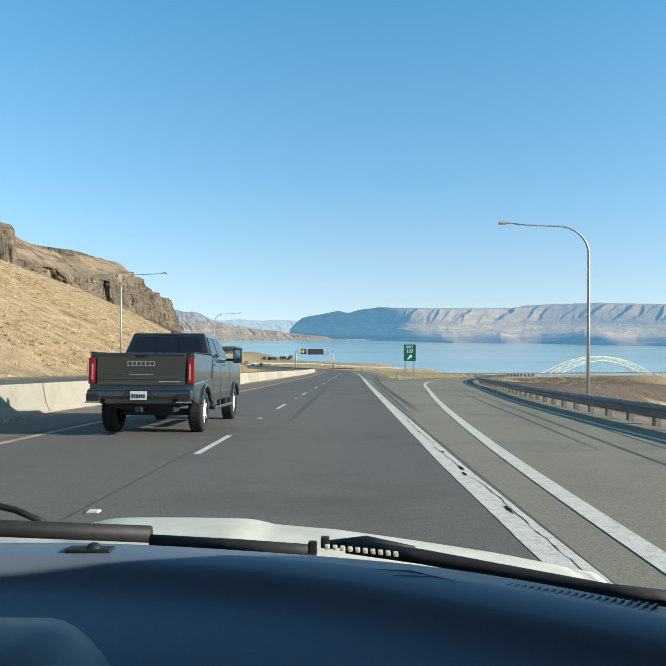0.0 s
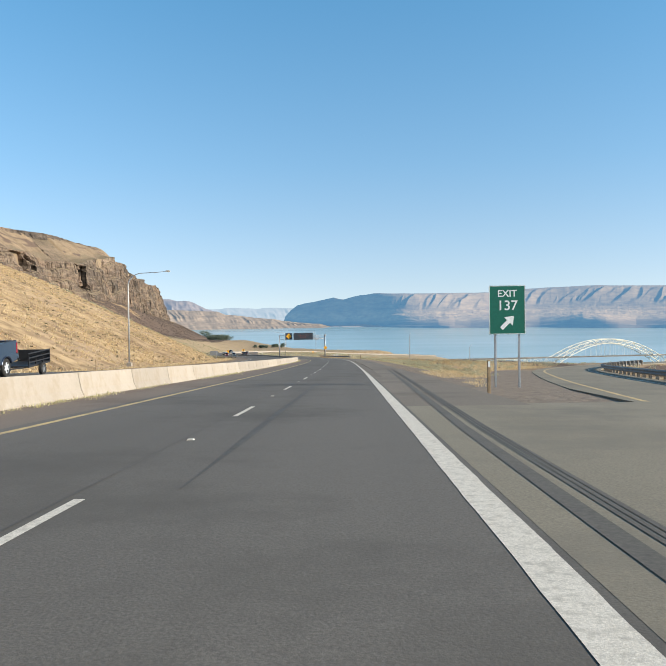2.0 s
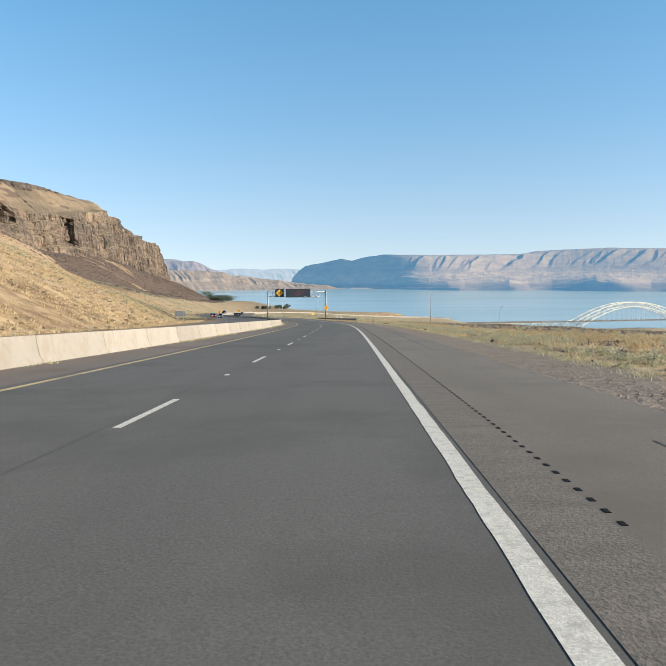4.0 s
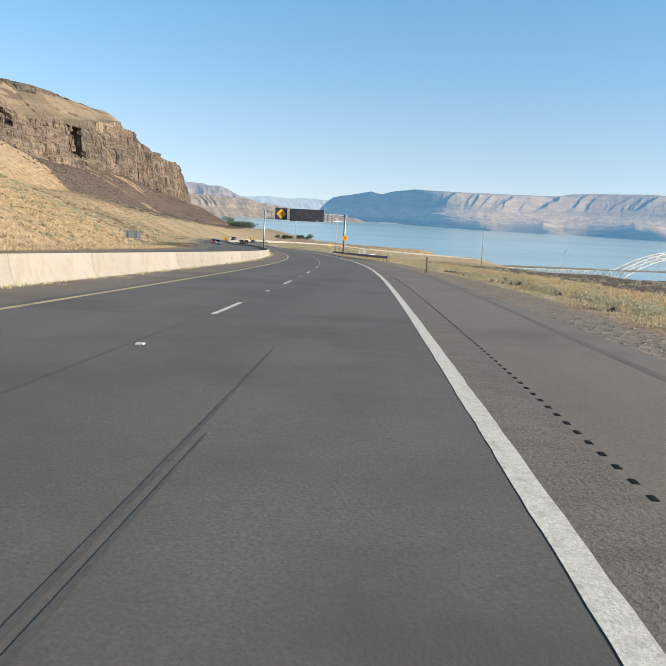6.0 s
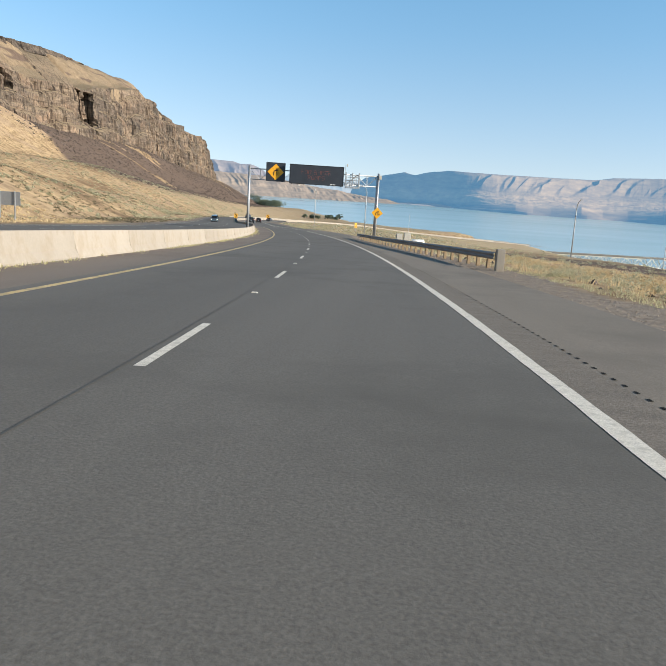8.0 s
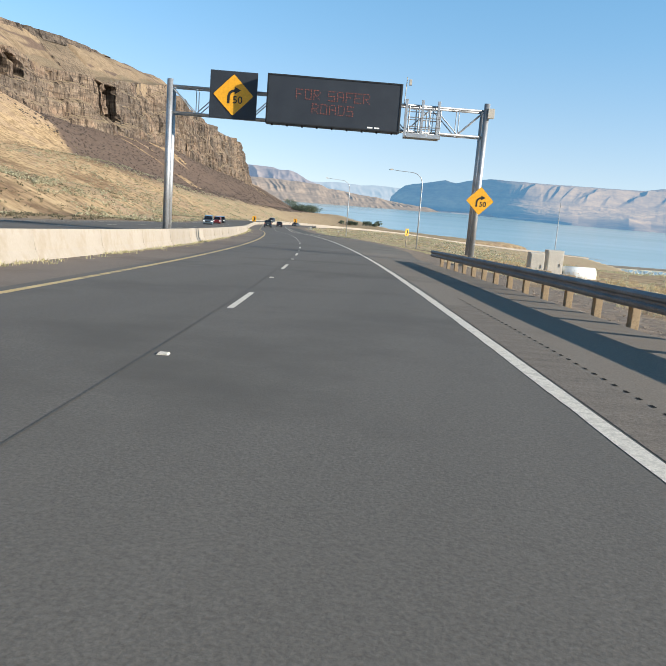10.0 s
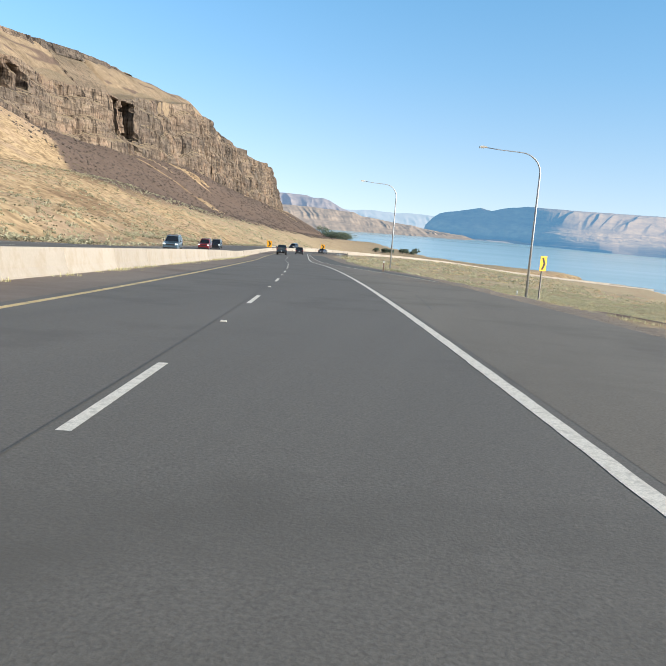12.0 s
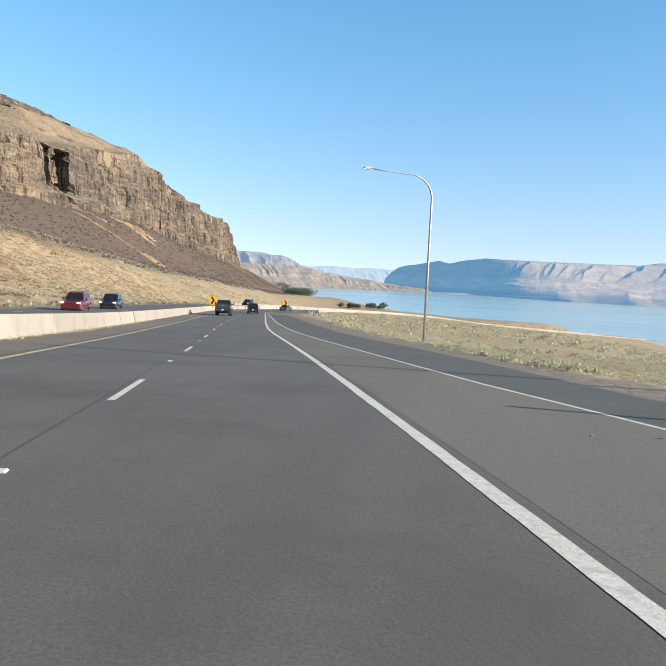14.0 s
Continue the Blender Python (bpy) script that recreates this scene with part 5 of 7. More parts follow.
def guard_rail(name, label, pts, post_every, post_h, rail_z, material, face=-1, posts=GREYPOST):
    """A W-beam along ground points on posts; face: the side of its line on which the road lies."""
    ob = empty(name, Matrix.Translation(pts[0]), label, "guard rail")
    org = Vector(pts[0])
    P = [Vector(p) - org for p in pts]
    verts, n = [], len(W_RAIL)
    for i, p in enumerate(P):
        d = P[min(i + 1, len(P) - 1)] - P[max(i - 1, 0)]
        side = Vector((d.y, -d.x, 0)).normalized() * face
        for off, z in W_RAIL:
            verts.append(p + side * off + Vector((0, 0, rail_z + z)))
        for off, z in W_RAIL[::-1]:
            verts.append(p + side * (off - 0.012) + Vector((0, 0, rail_z + z)))
    f, r = [], 2 * n
    for i in range(len(P) - 1):
        for k in range(r):
            f.append((i * r + k, i * r + (k + 1) % r, (i + 1) * r + (k + 1) % r, (i + 1) * r + k))
    f += [tuple(range(r)), tuple(range((len(P) - 1) * r, len(P) * r))]
    mesh_object("rail", verts, f, material, ob, smooth=False)
    dist, post_me, block_me = 0.0, None, None
    for a, b in zip(P, P[1:]):
        step = (b - a).length
        while dist <= step:
            p = a.lerp(b, dist / step)
            d = (b - a).normalized()
            yaw = math.degrees(math.atan2(-d.x, d.y))
            m = Matrix.Translation(p) @ pose(-0.2 * face * 0, 0, 0, 0, 0, yaw)
            if post_me is None:
                bm = bmesh.new()
                box(bm, (-face * 0.26, 0, post_h / 2 - 0.1), (0.15, 0.2, post_h + 0.2), 0.012)
                box(bm, (-face * 0.1, 0, rail_z), (0.18, 0.15, 0.34), 0.01)
                q = part("post", bm, posts, ob)
                post_me = q.data
            else:
                q = new("post", post_me)
                q.parent = ob
            q.matrix_basis = m
            dist += post_every
        dist -= step
    return ob


sg = np.arange(258.6, 320.7, 2.0)
pts = [on_road(s, a, 0.0).tolist() for s, a in zip(sg, np.interp(sg, [258, 268, 282, 296, 320], [6.1, 5.6, 4.95, 4.55, 4.6]))]
rail = guard_rail("guard_rail", "dark weathered guard rail on timber posts before the gantry", pts, 1.9, 0.72, 0.55, DARKRAIL, face=-1, posts=WOOD)
bm = bmesh.new()
box(bm, (0, 0, 0.38), (0.34, 0.34, 0.95), 0.03)
e = part("end_block", bm, CONCRETE, rail, "pale concrete end block")
e.matrix_basis = Matrix.Translation(-Vector(pts[0])) @ road_pose(257.7, 6.1, 0)
sr = np.arange(-60, 150, 2.0)
aa = ramp_at(sr, RAMP_L) + ramp_at(sr, RAMP_W) + 1.15
pts = [on_road(s, a, z).tolist() for s, a, z in zip(sr, aa, ramp_at(sr, RAMP_Z))]
guard_rail("guard_rail", "dark guard rail on timber posts along the exit ramp", pts, 1.9, 0.50, 0.37, DARKRAIL, face=-1)


# ---- the arch bridge ----
def arch_bridge():
    P0, d = Vector((197, 1013, -60.0)), Vector((0.857, 0.516, 0)).normalized()
    yaw = math.degrees(math.atan2(d.y, d.x))
    ob = empty("arch_bridge", Matrix.Translation(P0) @ pose(0, 0, 0, 0, 0, yaw), "cream steel arch bridge on trusses over the lake", "bridge")
    fall = lambda x: -0.022 * x  # noqa: E731
    DECKSTAIN = surface("stained_deck", (0.10, 0.092, 0.08), (0.17, 0.155, 0.13), 0.1, 3, 0.9, strength=0.1)
    xs = np.linspace(-160, 620, 64)
    for nm, y0, w, z0, h in (("deck", 0, 12.5, 0.0, 0.8), ("parapet", -6.2, 0.3, 0.65, 0.5), ("parapet", 6.2, 0.3, 0.65, 0.5)):
        bm = bmesh.new()
        ring = []
        for x in xs:
            ring.append([bm.verts.new((x, y0 + sy * w / 2, fall(x) + z0 + sz * h / 2)) for sy, sz in ((-1, -1), (1, -1), (1, 1), (-1, 1))])
        for a, b in zip(ring, ring[1:]):
            for k in range(4):
                bm.faces.new((a[k], a[(k + 1) % 4], b[(k + 1) % 4], b[k]))
        bm.faces.new(ring[0][::-1])
        bm.faces.new(ring[-1])
        part(nm, bm, DECKSTAIN, ob)
    for y in (-5.4, 5.4):
        bm = bmesh.new()
        for lo, hi, top, low in ((-100, 55, -0.6, -8.0), (371, 610, -0.6, -8.5)):
            n = int((hi - lo) / 9)
            q = np.linspace(lo, hi, n + 1)
            tube(bm, [(x, y, fall(x) + low) for x in q], 0.5, 6)
            tube(bm, [(x, y, fall(x) + top) for x in q], 0.5, 6)
            for i, (a, b) in enumerate(zip(q, q[1:])):
                za, zb = (low, top) if i % 2 else (top, low)
                tube(bm, [(a, y, fall(a) + za), (b, y, fall(b) + zb)], 0.36, 6)
                tube(bm, [(b, y, fall(b) + low), (b, y, fall(b) + top)], 0.28, 6)
        part("truss", bm, STEELWHITE, ob)
        # the trussed arch, which dips under the deck to its springings
        bm = bmesh.new()
        x0, x1, rise, dip = 55.0, 371.0, 25.0, -13.0
        q = np.linspace(x0, x1, 33)
        u = (q - x0) / (x1 - x0) * 2 - 1
        up = fall(q) + np.where(np.abs(u) < 0.70, rise * (1 - (np.abs(u) / 0.70) ** 2.0), 0)
        up = np.where(np.abs(u) >= 0.70, fall(q), up)
        dn = fall(q) + rise * 0.76 - (rise * 0.76 - dip) * np.abs(u / 0.72) ** 1.9
        dn = np.where(np.abs(u) > 0.72, fall(q) + dip + (np.abs(u) - 0.72) / 0.28 * (-8.0 - dip), dn)
        top_line = [(x, y, z) for x, z in zip(q, np.maximum(up, dn + 1.5))]
        low_line = [(x, y, z) for x, z in zip(q, dn)]
        tube(bm, top_line, 0.5, 6)
        tube(bm, low_line, 0.5, 6)
        for i in range(len(q) - 1):
            a, b = (top_line[i], low_line[i + 1]) if i % 2 else (low_line[i], top_line[i + 1])
            tube(bm, [a, b], 0.36, 6)
            tube(bm, [low_line[i], top_line[i]], 0.2, 6)
        part("arch", bm, STEELWHITE, ob)
        bm = bmesh.new()
        for i in range(6, 27):
            if low_line[i][2] > fall(q[i]) + 2:
                tube(bm, [low_line[i], (q[i], y, fall(q[i]))], 0.10, 5)
        pieces("hanger", bm, STEELWHITE, ob)
    bm = bmesh.new()
    for i in range(6, 27, 2):
        tube(bm, [(q[i], -5.4, top_line[i][2]), (q[i], 5.4, top_line[i][2])], 0.25, 5)
    part("arch_brace", bm, STEELWHITE, ob)
    PIER = surface("pier_concrete", (0.14, 0.16, 0.19), (0.22, 0.24, 0.27), 0.2, 3, 0.9, strength=0.1)
    for x in (-100, -20, 99, 327, 470, 580):
        bm = bmesh.new()
        ztop = fall(x) + (-13.5 if 70 < x < 380 else -8.5)
        for y in (-5.4, 5.4):
            tube(bm, [(x, y, -36.5), (x, y, ztop)], [2.6, 1.9], 10)
        box(bm, (x, 0, ztop - 1.0), (4.2, 15, 2.2), 0.3)
        box(bm, (x, 0, -33.0), (8, 20, 4.0), 0.5)
        part("pier", bm, PIER, ob, "dark concrete pier")
    bm = bmesh.new()
    for y in (-4.2, 4.2):
        box(bm, (-130, y, fall(-130) - 1.9), (60, 0.8, 2.8), 0.1)
    pieces("girder", bm, CONCRETE, ob)
    return ob


arch_bridge()

# underpass below the causeway, its shaded mouth a solid dark block, and stone scars
ROCK = surface("dark_rock", (0.05, 0.04, 0.035), (0.13, 0.10, 0.08), 0.8, 8, 0.95, strength=0.6)
ob = empty("culvert", pose(-29.0, 833, -43.6, 0, 0, -60), "concrete underpass below the causeway, its shaded mouth painted as a dark block", "underpass")
bm = bmesh.new()
box(bm, (0, 0, 0.9), (14, 3.0, 1.8), 0.2)
part("mouth", bm, ROCK, ob)
bm = bmesh.new()
box(bm, (0, -0.4, 2.1), (16, 3.4, 0.7), 0.1)
part("lintel", bm, CONCRETE, ob)

# navigation tower on the far shore
ob = empty("shore_tower", pose(57.0, 4560, -60.5), "pale narrow tower on the far shore", "tower")
bm = bmesh.new()
tube(bm, [(0, 0, -4), (0, 0, 24)], [6.0, 3.5], 8)
part("shaft", bm, SIGNWHITE, ob)


# ---- electric cabinets beside the gantry ----
def cabinet(x, y, z, w, d, h, label, yaw=10):
    ob = empty("electric_cabinet", pose(x, y, z, 0, 0, yaw), label, "electric cabinet", "cabinets by the gantry")
    bm = bmesh.new()
    box(bm, (0, 0, h / 2 + 0.35), (w, d, h), 0.03)
    part("body", bm, CABINET, ob)
    bm = bmesh.new()
    box(bm, (0, -d / 2 - 0.012, h / 2 + 0.35), (w * 0.86, 0.02, h * 0.9), 0.006)
    door = part("door", bm, CABINET, ob)
    bm = bmesh.new()
    box(bm, (w * 0.3, -d / 2 - 0.04, h / 2 + 0.35), (0.04, 0.04, 0.18), 0.008)
    part("handle", bm, GALV, door)
    bm = bmesh.new()
    for dx in (-w * 0.4, w * 0.4):
        tube(bm, [(dx, 0, -0.4), (dx, 0, 0.4)], 0.05, 8)
    part("leg", bm, GALV, ob)
    return ob


cabinet(-3.3, 321.8, -18.1, 0.75, 0.6, 1.35, "pale grey steel cabinet on legs by the gantry")
cabinet(-2.3, 322.6, -18.1, 0.85, 0.6, 1.5, "pale grey steel cabinet on legs by the gantry")
ob = empty("aerial_mast", pose(-2.2, 323.4, -18.0, 0, 0, 5), "thin pale aerial mast behind the cabinets", "mast")
bm = bmesh.new()
tube(bm, [(0, 0, -0.3), (0, 0, 4.2)], [0.03, 0.015], 6)
part("pole", bm, GALV, ob)
ob = empty("gas_tank", pose(-0.9, 322.9, -17.9, 0, 0, 12), "white horizontal tank beside the cabinets", "tank")
bm = bmesh.new()
tube(bm, [(-0.9, 0, 0.5), (-0.8, 0, 0.5), (0.8, 0, 0.5), (0.9, 0, 0.5)], [0.12, 0.38, 0.38, 0.12], 14)
part("shell", bm, SIGNWHITE, ob, smooth=True)
bm = bmesh.new()
for dx in (-0.5, 0.5):
    box(bm, (dx, 0, 0.05), (0.12, 0.5, 0.4))
part("saddle", bm, CONCRETE, ob)


# ---- posts ----
def marker_post(m, h, label, mat=WOOD, cap=None):
    ob = empty("marker_post", m, label, "post", "roadside posts")
    bm = bmesh.new()
    box(bm, (0, 0, h / 2 - 0.15), (0.1, 0.1, h + 0.3), 0.012)
    part("post", bm, mat, ob)
    if cap:
        bm = bmesh.new()
        box(bm, (0, -0.056, h - 0.14), (0.08, 0.008, 0.2), 0.002)
        part("reflector", bm, cap, ob)
    return ob


RUST = surface("rusty_steel_post", (0.14, 0.085, 0.06), (0.22, 0.14, 0.10), 3, 25, 0.85, strength=0.3)
marker_post(road_pose(82.2, 5.05, -0.05), 1.15, "brown timber marker post in the gore", WOOD, SIGNWHITE)
marker_post(pose(-25.9, 403.6, -21.3, 0, 0, 14), 1.25, "rusty marker post with white reflector on the shoulder", RUST, SIGNWHITE)
x0, y0, z0 = on_road(221.0, 5.3, 0).tolist()
marker_post(pose(x0, y0, min(z0, ground_at(x0, y0)) - 0.02), 1.15, "rusty brown marker post in the gravel beside the shoulder", RUST)
for s0, a0 in ((405, 18.6), (452, 12.6), (505, 8.0), (508, 8.6), (512, 9.2)):
    x0, y0, z0 = on_road(s0, a0, 0).tolist()
    marker_post(pose(x0, y0, min(z0, ground_at(x0, y0)) - 0.02), 1.1, "grey roadside marker post", GALV, SIGNWHITE)
for s0 in (78, 96, 118, 140, 166):
    x0, y0, z0 = on_road(s0, -28.2, 0).tolist()
    marker_post(pose(x0, y0, ground_at(x0, y0) - 0.02), 1.2, "brown marker post at the foot of the slope", WOOD)
for s0 in (72, 84, 97):
    x0, y0, z0 = on_road(s0, float(ramp_at(s0, RAMP_L) + ramp_at(s0, RAMP_W) + 3.4), 0).tolist()
    marker_post(pose(x0, y0, ground_at(x0, y0) - 0.02), 1.0, "brown marker post behind the rail of the exit ramp", WOOD)


# ---- plants ----
def leaf_material(name, a, b):
    m, N, L, bs = principled(name, 0.9, 0.0, 0.2)
    info = N.new("ShaderNodeNewGeometry")
    col = ramp(N, L, info.outputs["Random Per Island"], [(0.1, a), (0.9, b)])
    L.new(col, bs.inputs["Base Color"])
    thin, mix = N.new("ShaderNodeBsdfTranslucent"), N.new("ShaderNodeMixShader")
    L.new(col, thin.inputs["Color"])
    mix.inputs["Fac"].default_value = 0.45
    L.new(bs.outputs["BSDF"], mix.inputs[1])
    L.new(thin.outputs["BSDF"], mix.inputs[2])
    L.new(mix.outputs["Shader"], N["Material Output"].inputs["Surface"])
    return m


STRAW = leaf_material("straw_blades", (0.48, 0.345, 0.19), (0.74, 0.59, 0.36))
GOLD = leaf_material("golden_brush_twigs", (0.36, 0.255, 0.13), (0.60, 0.46, 0.26))
WEED = leaf_material("pale_weeds", (0.40, 0.36, 0.20), (0.62, 0.56, 0.36))
BRUSH = leaf_material("brown_brush", (0.12, 0.105, 0.07), (0.26, 0.22, 0.14))
SAGE = leaf_material("sage_leaves", (0.31, 0.295, 0.185), (0.53, 0.495, 0.34))
LEAF = leaf_material("poplar_leaves", (0.10, 0.135, 0.105), (0.19, 0.23, 0.165))
GREENGRASS = leaf_material("green_grass", (0.36, 0.33, 0.15), (0.62, 0.55, 0.32))
BARK = surface("bark", (0.08, 0.06, 0.045), (0.15, 0.12, 0.09), 4, 30, 0.95, strength=0.5)


def tufts(name, spots, blades, height, spread, width, material, label, category, seed, lean=0.5):
    """Many small clumps of pointed blades as one mesh."""
    rs = np.random.RandomState(seed)
    n = len(spots)
    sp = np.repeat(np.asarray(spots, float), blades, 0)
    m = len(sp)
    size = np.repeat(rs.uniform(0.55, 1.35, n), blades)
    th, r = rs.uniform(0, 6.283, m), rs.uniform(0, 1, m) ** 0.6 * spread * size
    base = sp + np.stack([np.cos(th) * r, np.sin(th) * r, np.zeros(m) - 0.03], 1)
    h = height * size * rs.uniform(0.5, 1.15, m) * (1 - 0.45 * (r / (spread * size + 1e-6)) ** 2)
    out = np.stack([np.cos(th), np.sin(th), 0 * th], 1) * (lean * h * rs.uniform(0.1, 1, m))[:, None]
    tip = base + out + np.stack([0 * h, 0 * h, h], 1)
    ph = rs.uniform(0, 6.283, m)
    side = np.stack([np.cos(ph), np.sin(ph), 0 * ph], 1) * (width * size * rs.uniform(0.6, 1.3, m))[:, None]
    mid = (base + tip) / 2
    v = np.stack([base - side * 0.5, base + side * 0.5, mid + side * 0.6, tip, mid - side * 0.6], 1).reshape(-1, 3)
    k = np.arange(m)[:, None] * 5
    f = np.concatenate([k + [0, 1, 2, 4]], 1).tolist() + np.concatenate([k + [4, 2, 3]], 1).tolist()
    ob = mesh_object(name, v, f, material)
    return tagged(ob, label, category, kind="stuff")


def bushes(name, spots, leaves, radius, height, leaf, material, label, category, seed):
    """Many low rounded shrubs of small leaf clusters as one mesh."""
    rs = np.random.RandomState(seed)
    n = len(spots)
    k = np.repeat(rs.uniform(0.5, 1.3, n), leaves)[:, None]
    m = n * leaves
    d = rs.normal(0, 1, (m, 3))
    d /= np.linalg.norm(d, axis=1)[:, None]
    d[:, 2] = np.abs(d[:, 2])
    shell_r = rs.uniform(0.55, 1.05, (m, 1))
    p = np.repeat(np.asarray(spots, float), leaves, 0) + d * shell_r * k * np.array([radius, radius, height])
    u = rs.normal(0, 1, (m, 3))
    w = rs.normal(0, 1, (m, 3)) + d
    u *= (leaf * rs.uniform(0.6, 1.3, m) / np.linalg.norm(u, axis=1))[:, None]
    w *= (leaf * rs.uniform(0.6, 1.3, m) / np.linalg.norm(w, axis=1))[:, None]
    v = np.stack([p - u, p - w * 0.6, p + u, p + w], 1).reshape(-1, 3)
    ob = mesh_object(name, v, np.arange(4 * m).reshape(-1, 4), material)
    return tagged(ob, label, category, kind="stuff")


def scatter(n, s_rng, a_rng, seed, keep=None):
    rs = np.random.RandomState(seed)
    s, a = rs.uniform(*s_rng, n), rs.uniform(*a_rng, n)
    p = on_road(s, a, 0.0)
    if keep is not None:
        k = keep(p[:, 0], p[:, 1], s, a, rs)
        p = p[k]
    z = land(p[:, 0], p[:, 1])[0]
    return np.stack([p[:, 0], p[:, 1], z], 1)


def off_ramp(x, y, s, a, rs):
    rl_, rw_ = ramp_at(s, RAMP_L), ramp_at(s, RAMP_W)
    return ((a < rl_ - np.interp(s, [120, 140], [4.4, 1.6])) | (a > rl_ + rw_ + 3.5)) & (layered(x / 9, y / 9, 5) + rs.uniform(-0.5, 0.5, len(x)) > -0.05)


def verge_edge(x, y, s, a, rs):
    """A narrow uneven band where the gravel ends."""
    off = a - verge(s) - 2.0
    return (off > 0) & (off < 0.9 + 0.8 * layered(s / 7, s * 0, 6) + rs.uniform(-0.3, 0.3, len(x))) & ((s < 332) | (a < 9.9) | (a > 12.8) | (s > 416))


def verge_bush(x, y, s, a, rs):
    return (a > verge(s) + 2.7) & (layered(x / 8, y / 8, 25) + rs.uniform(-0.3, 0.3, len(x)) > 0.12)


def patchy(x, y, s, a, rs):
    return layered(x / 14, y / 14, 8) + rs.uniform(-0.6, 0.6, len(x)) > 0.0


def golden(x, y, s, a, rs):
    """Dry grass: off the ramp, thin on the rock beside the road and on the dark flat beyond."""
    rock = smooth(layered(x / 9.0, y / 7.0, 79, 3), -0.12, 0.1) * smooth(a, 7.3, 8.2) * (1 - smooth(a, 10.5, 13)) * (s > 135) * (s < 235)
    far = smooth(a + 4 * layered(x / 20, y / 20, 78, 3), 22, 26) * (s < 360)
    clear = (a > verge(s) + 2.6) & ((s < 332) | (a > 12.7) | (s > 416))
    return clear & off_ramp(x, y, s, a, rs) & (rs.uniform(0, 1, len(x)) > np.maximum(0.93 * rock, 0.96 * far))


def rocky(x, y, s, a, rs):
    rock = smooth(layered(x / 9.0, y / 7.0, 79, 3), -0.12, 0.1) * (1 - smooth(a, 10.5, 13))
    return off_ramp(x, y, s, a, rs) & (rs.uniform(0, 1, len(x)) < np.maximum(0.15, rock))


def clumped(x, y, s, a, rs):
    return layered(x / 22, y / 22, 15) + rs.uniform(-0.3, 0.3, len(x)) > 0.05


# dry weeds along the foot of the barrier
rs = np.random.RandomState(4)
s_w = rs.uniform(-20, 460, 3000)
s_w = s_w[layered(s_w / 6, s_w * 0, 3) + rs.uniform(-0.4, 0.4, len(s_w)) > -0.1]
tufts("barrier_weeds", on_road(s_w, FOOT + 0.06 + rs.exponential(0.12, len(s_w)), 0.02), 14, 0.13, 0.22, 0.014, WEED, "dry weeds along the foot of the barrier", "weeds", 21)
s_w2 = s_w[::5]
tufts("barrier_greens", on_road(s_w2, FOOT + 0.1 + rs.exponential(0.1, len(s_w2)), 0.02), 8, 0.16, 0.14, 0.018, GREENGRASS, "green weeds along the foot of the barrier", "weeds", 22)
# verge beside the shoulder and the flat towards the ramp
tufts("verge_grass", scatter(6500, (96, 400), (6.6, 24), 31, golden), 26, 0.29, 0.27, 0.014, STRAW, "dry straw grass in clumps on the verge", "grass", 32, 0.7)
tufts("verge_green_grass", scatter(9000, (110, 400), (6.4, 9.4), 33, verge_edge), 14, 0.12, 0.24, 0.013, WEED, "pale greenish grass at the edge of the gravel", "grass", 34, 0.9)
tufts("field_grass", scatter(15000, (100, 310), (13, 44), 35, golden), 9, 0.28, 0.34, 0.03, STRAW, "dry straw grass on the flat", "grass", 36, 0.8)
tufts("pale_field_grass", scatter(11000, (310, 520), (12.5, 44), 73, golden), 9, 0.24, 0.34, 0.03, WEED, "pale dry grass between the sagebrush", "grass", 74, 0.9)
bushes("sagebrush", scatter(900, (105, 372), (7.8, 20), 37, golden), 90, 0.40, 0.38, 0.04, SAGE, "grey-green sagebrush beside the road", "sagebrush", 38)
bushes("golden_brush", scatter(1500, (140, 345), (9.3, 17), 75, lambda x, y, s, a, rs: (a > verge(s) + 4.2) & (layered(x / 5, y / 5, 26) + rs.uniform(-0.25, 0.25, len(x)) > -0.02) & off_ramp(x, y, s, a, rs)), 110, 0.34, 0.52, 0.035, GOLD, "golden dry brush in clumps beside the road", "brush", 76)
bushes("edge_sagebrush", scatter(1500, (105, 335), (7.0, 10.5), 69, verge_bush), 100, 0.36, 0.34, 0.035, SAGE, "pale grey-green sagebrush along the gravel", "sagebrush", 70)
bushes("flat_sagebrush", scatter(1300, (105, 372), (14, 60), 65, off_ramp), 30, 0.42, 0.40, 0.075, SAGE, "grey-green sagebrush on the flat", "sagebrush", 66)
bushes("low_sagebrush", scatter(12000, (372, 480), (8.6, 60), 63, lambda x, y, s, a, rs: ((s > 416) | (a > 13.2)) & off_ramp(x, y, s, a, rs)), 26, 0.36, 0.24, 0.06, SAGE, "low grey-green sagebrush beside the road", "sagebrush", 64)
bushes("far_sagebrush", scatter(16000, (470, 900), (9, 240), 39, patchy), 12, 0.8, 0.5, 0.2, SAGE, "grey-green sagebrush towards the lake", "sagebrush", 40)
tufts("far_field_grass", scatter(10500, (490, 900), (9, 240), 41, patchy), 10, 0.3, 0.8, 0.15, STRAW, "dry grass towards the lake", "grass", 42, 1.0)
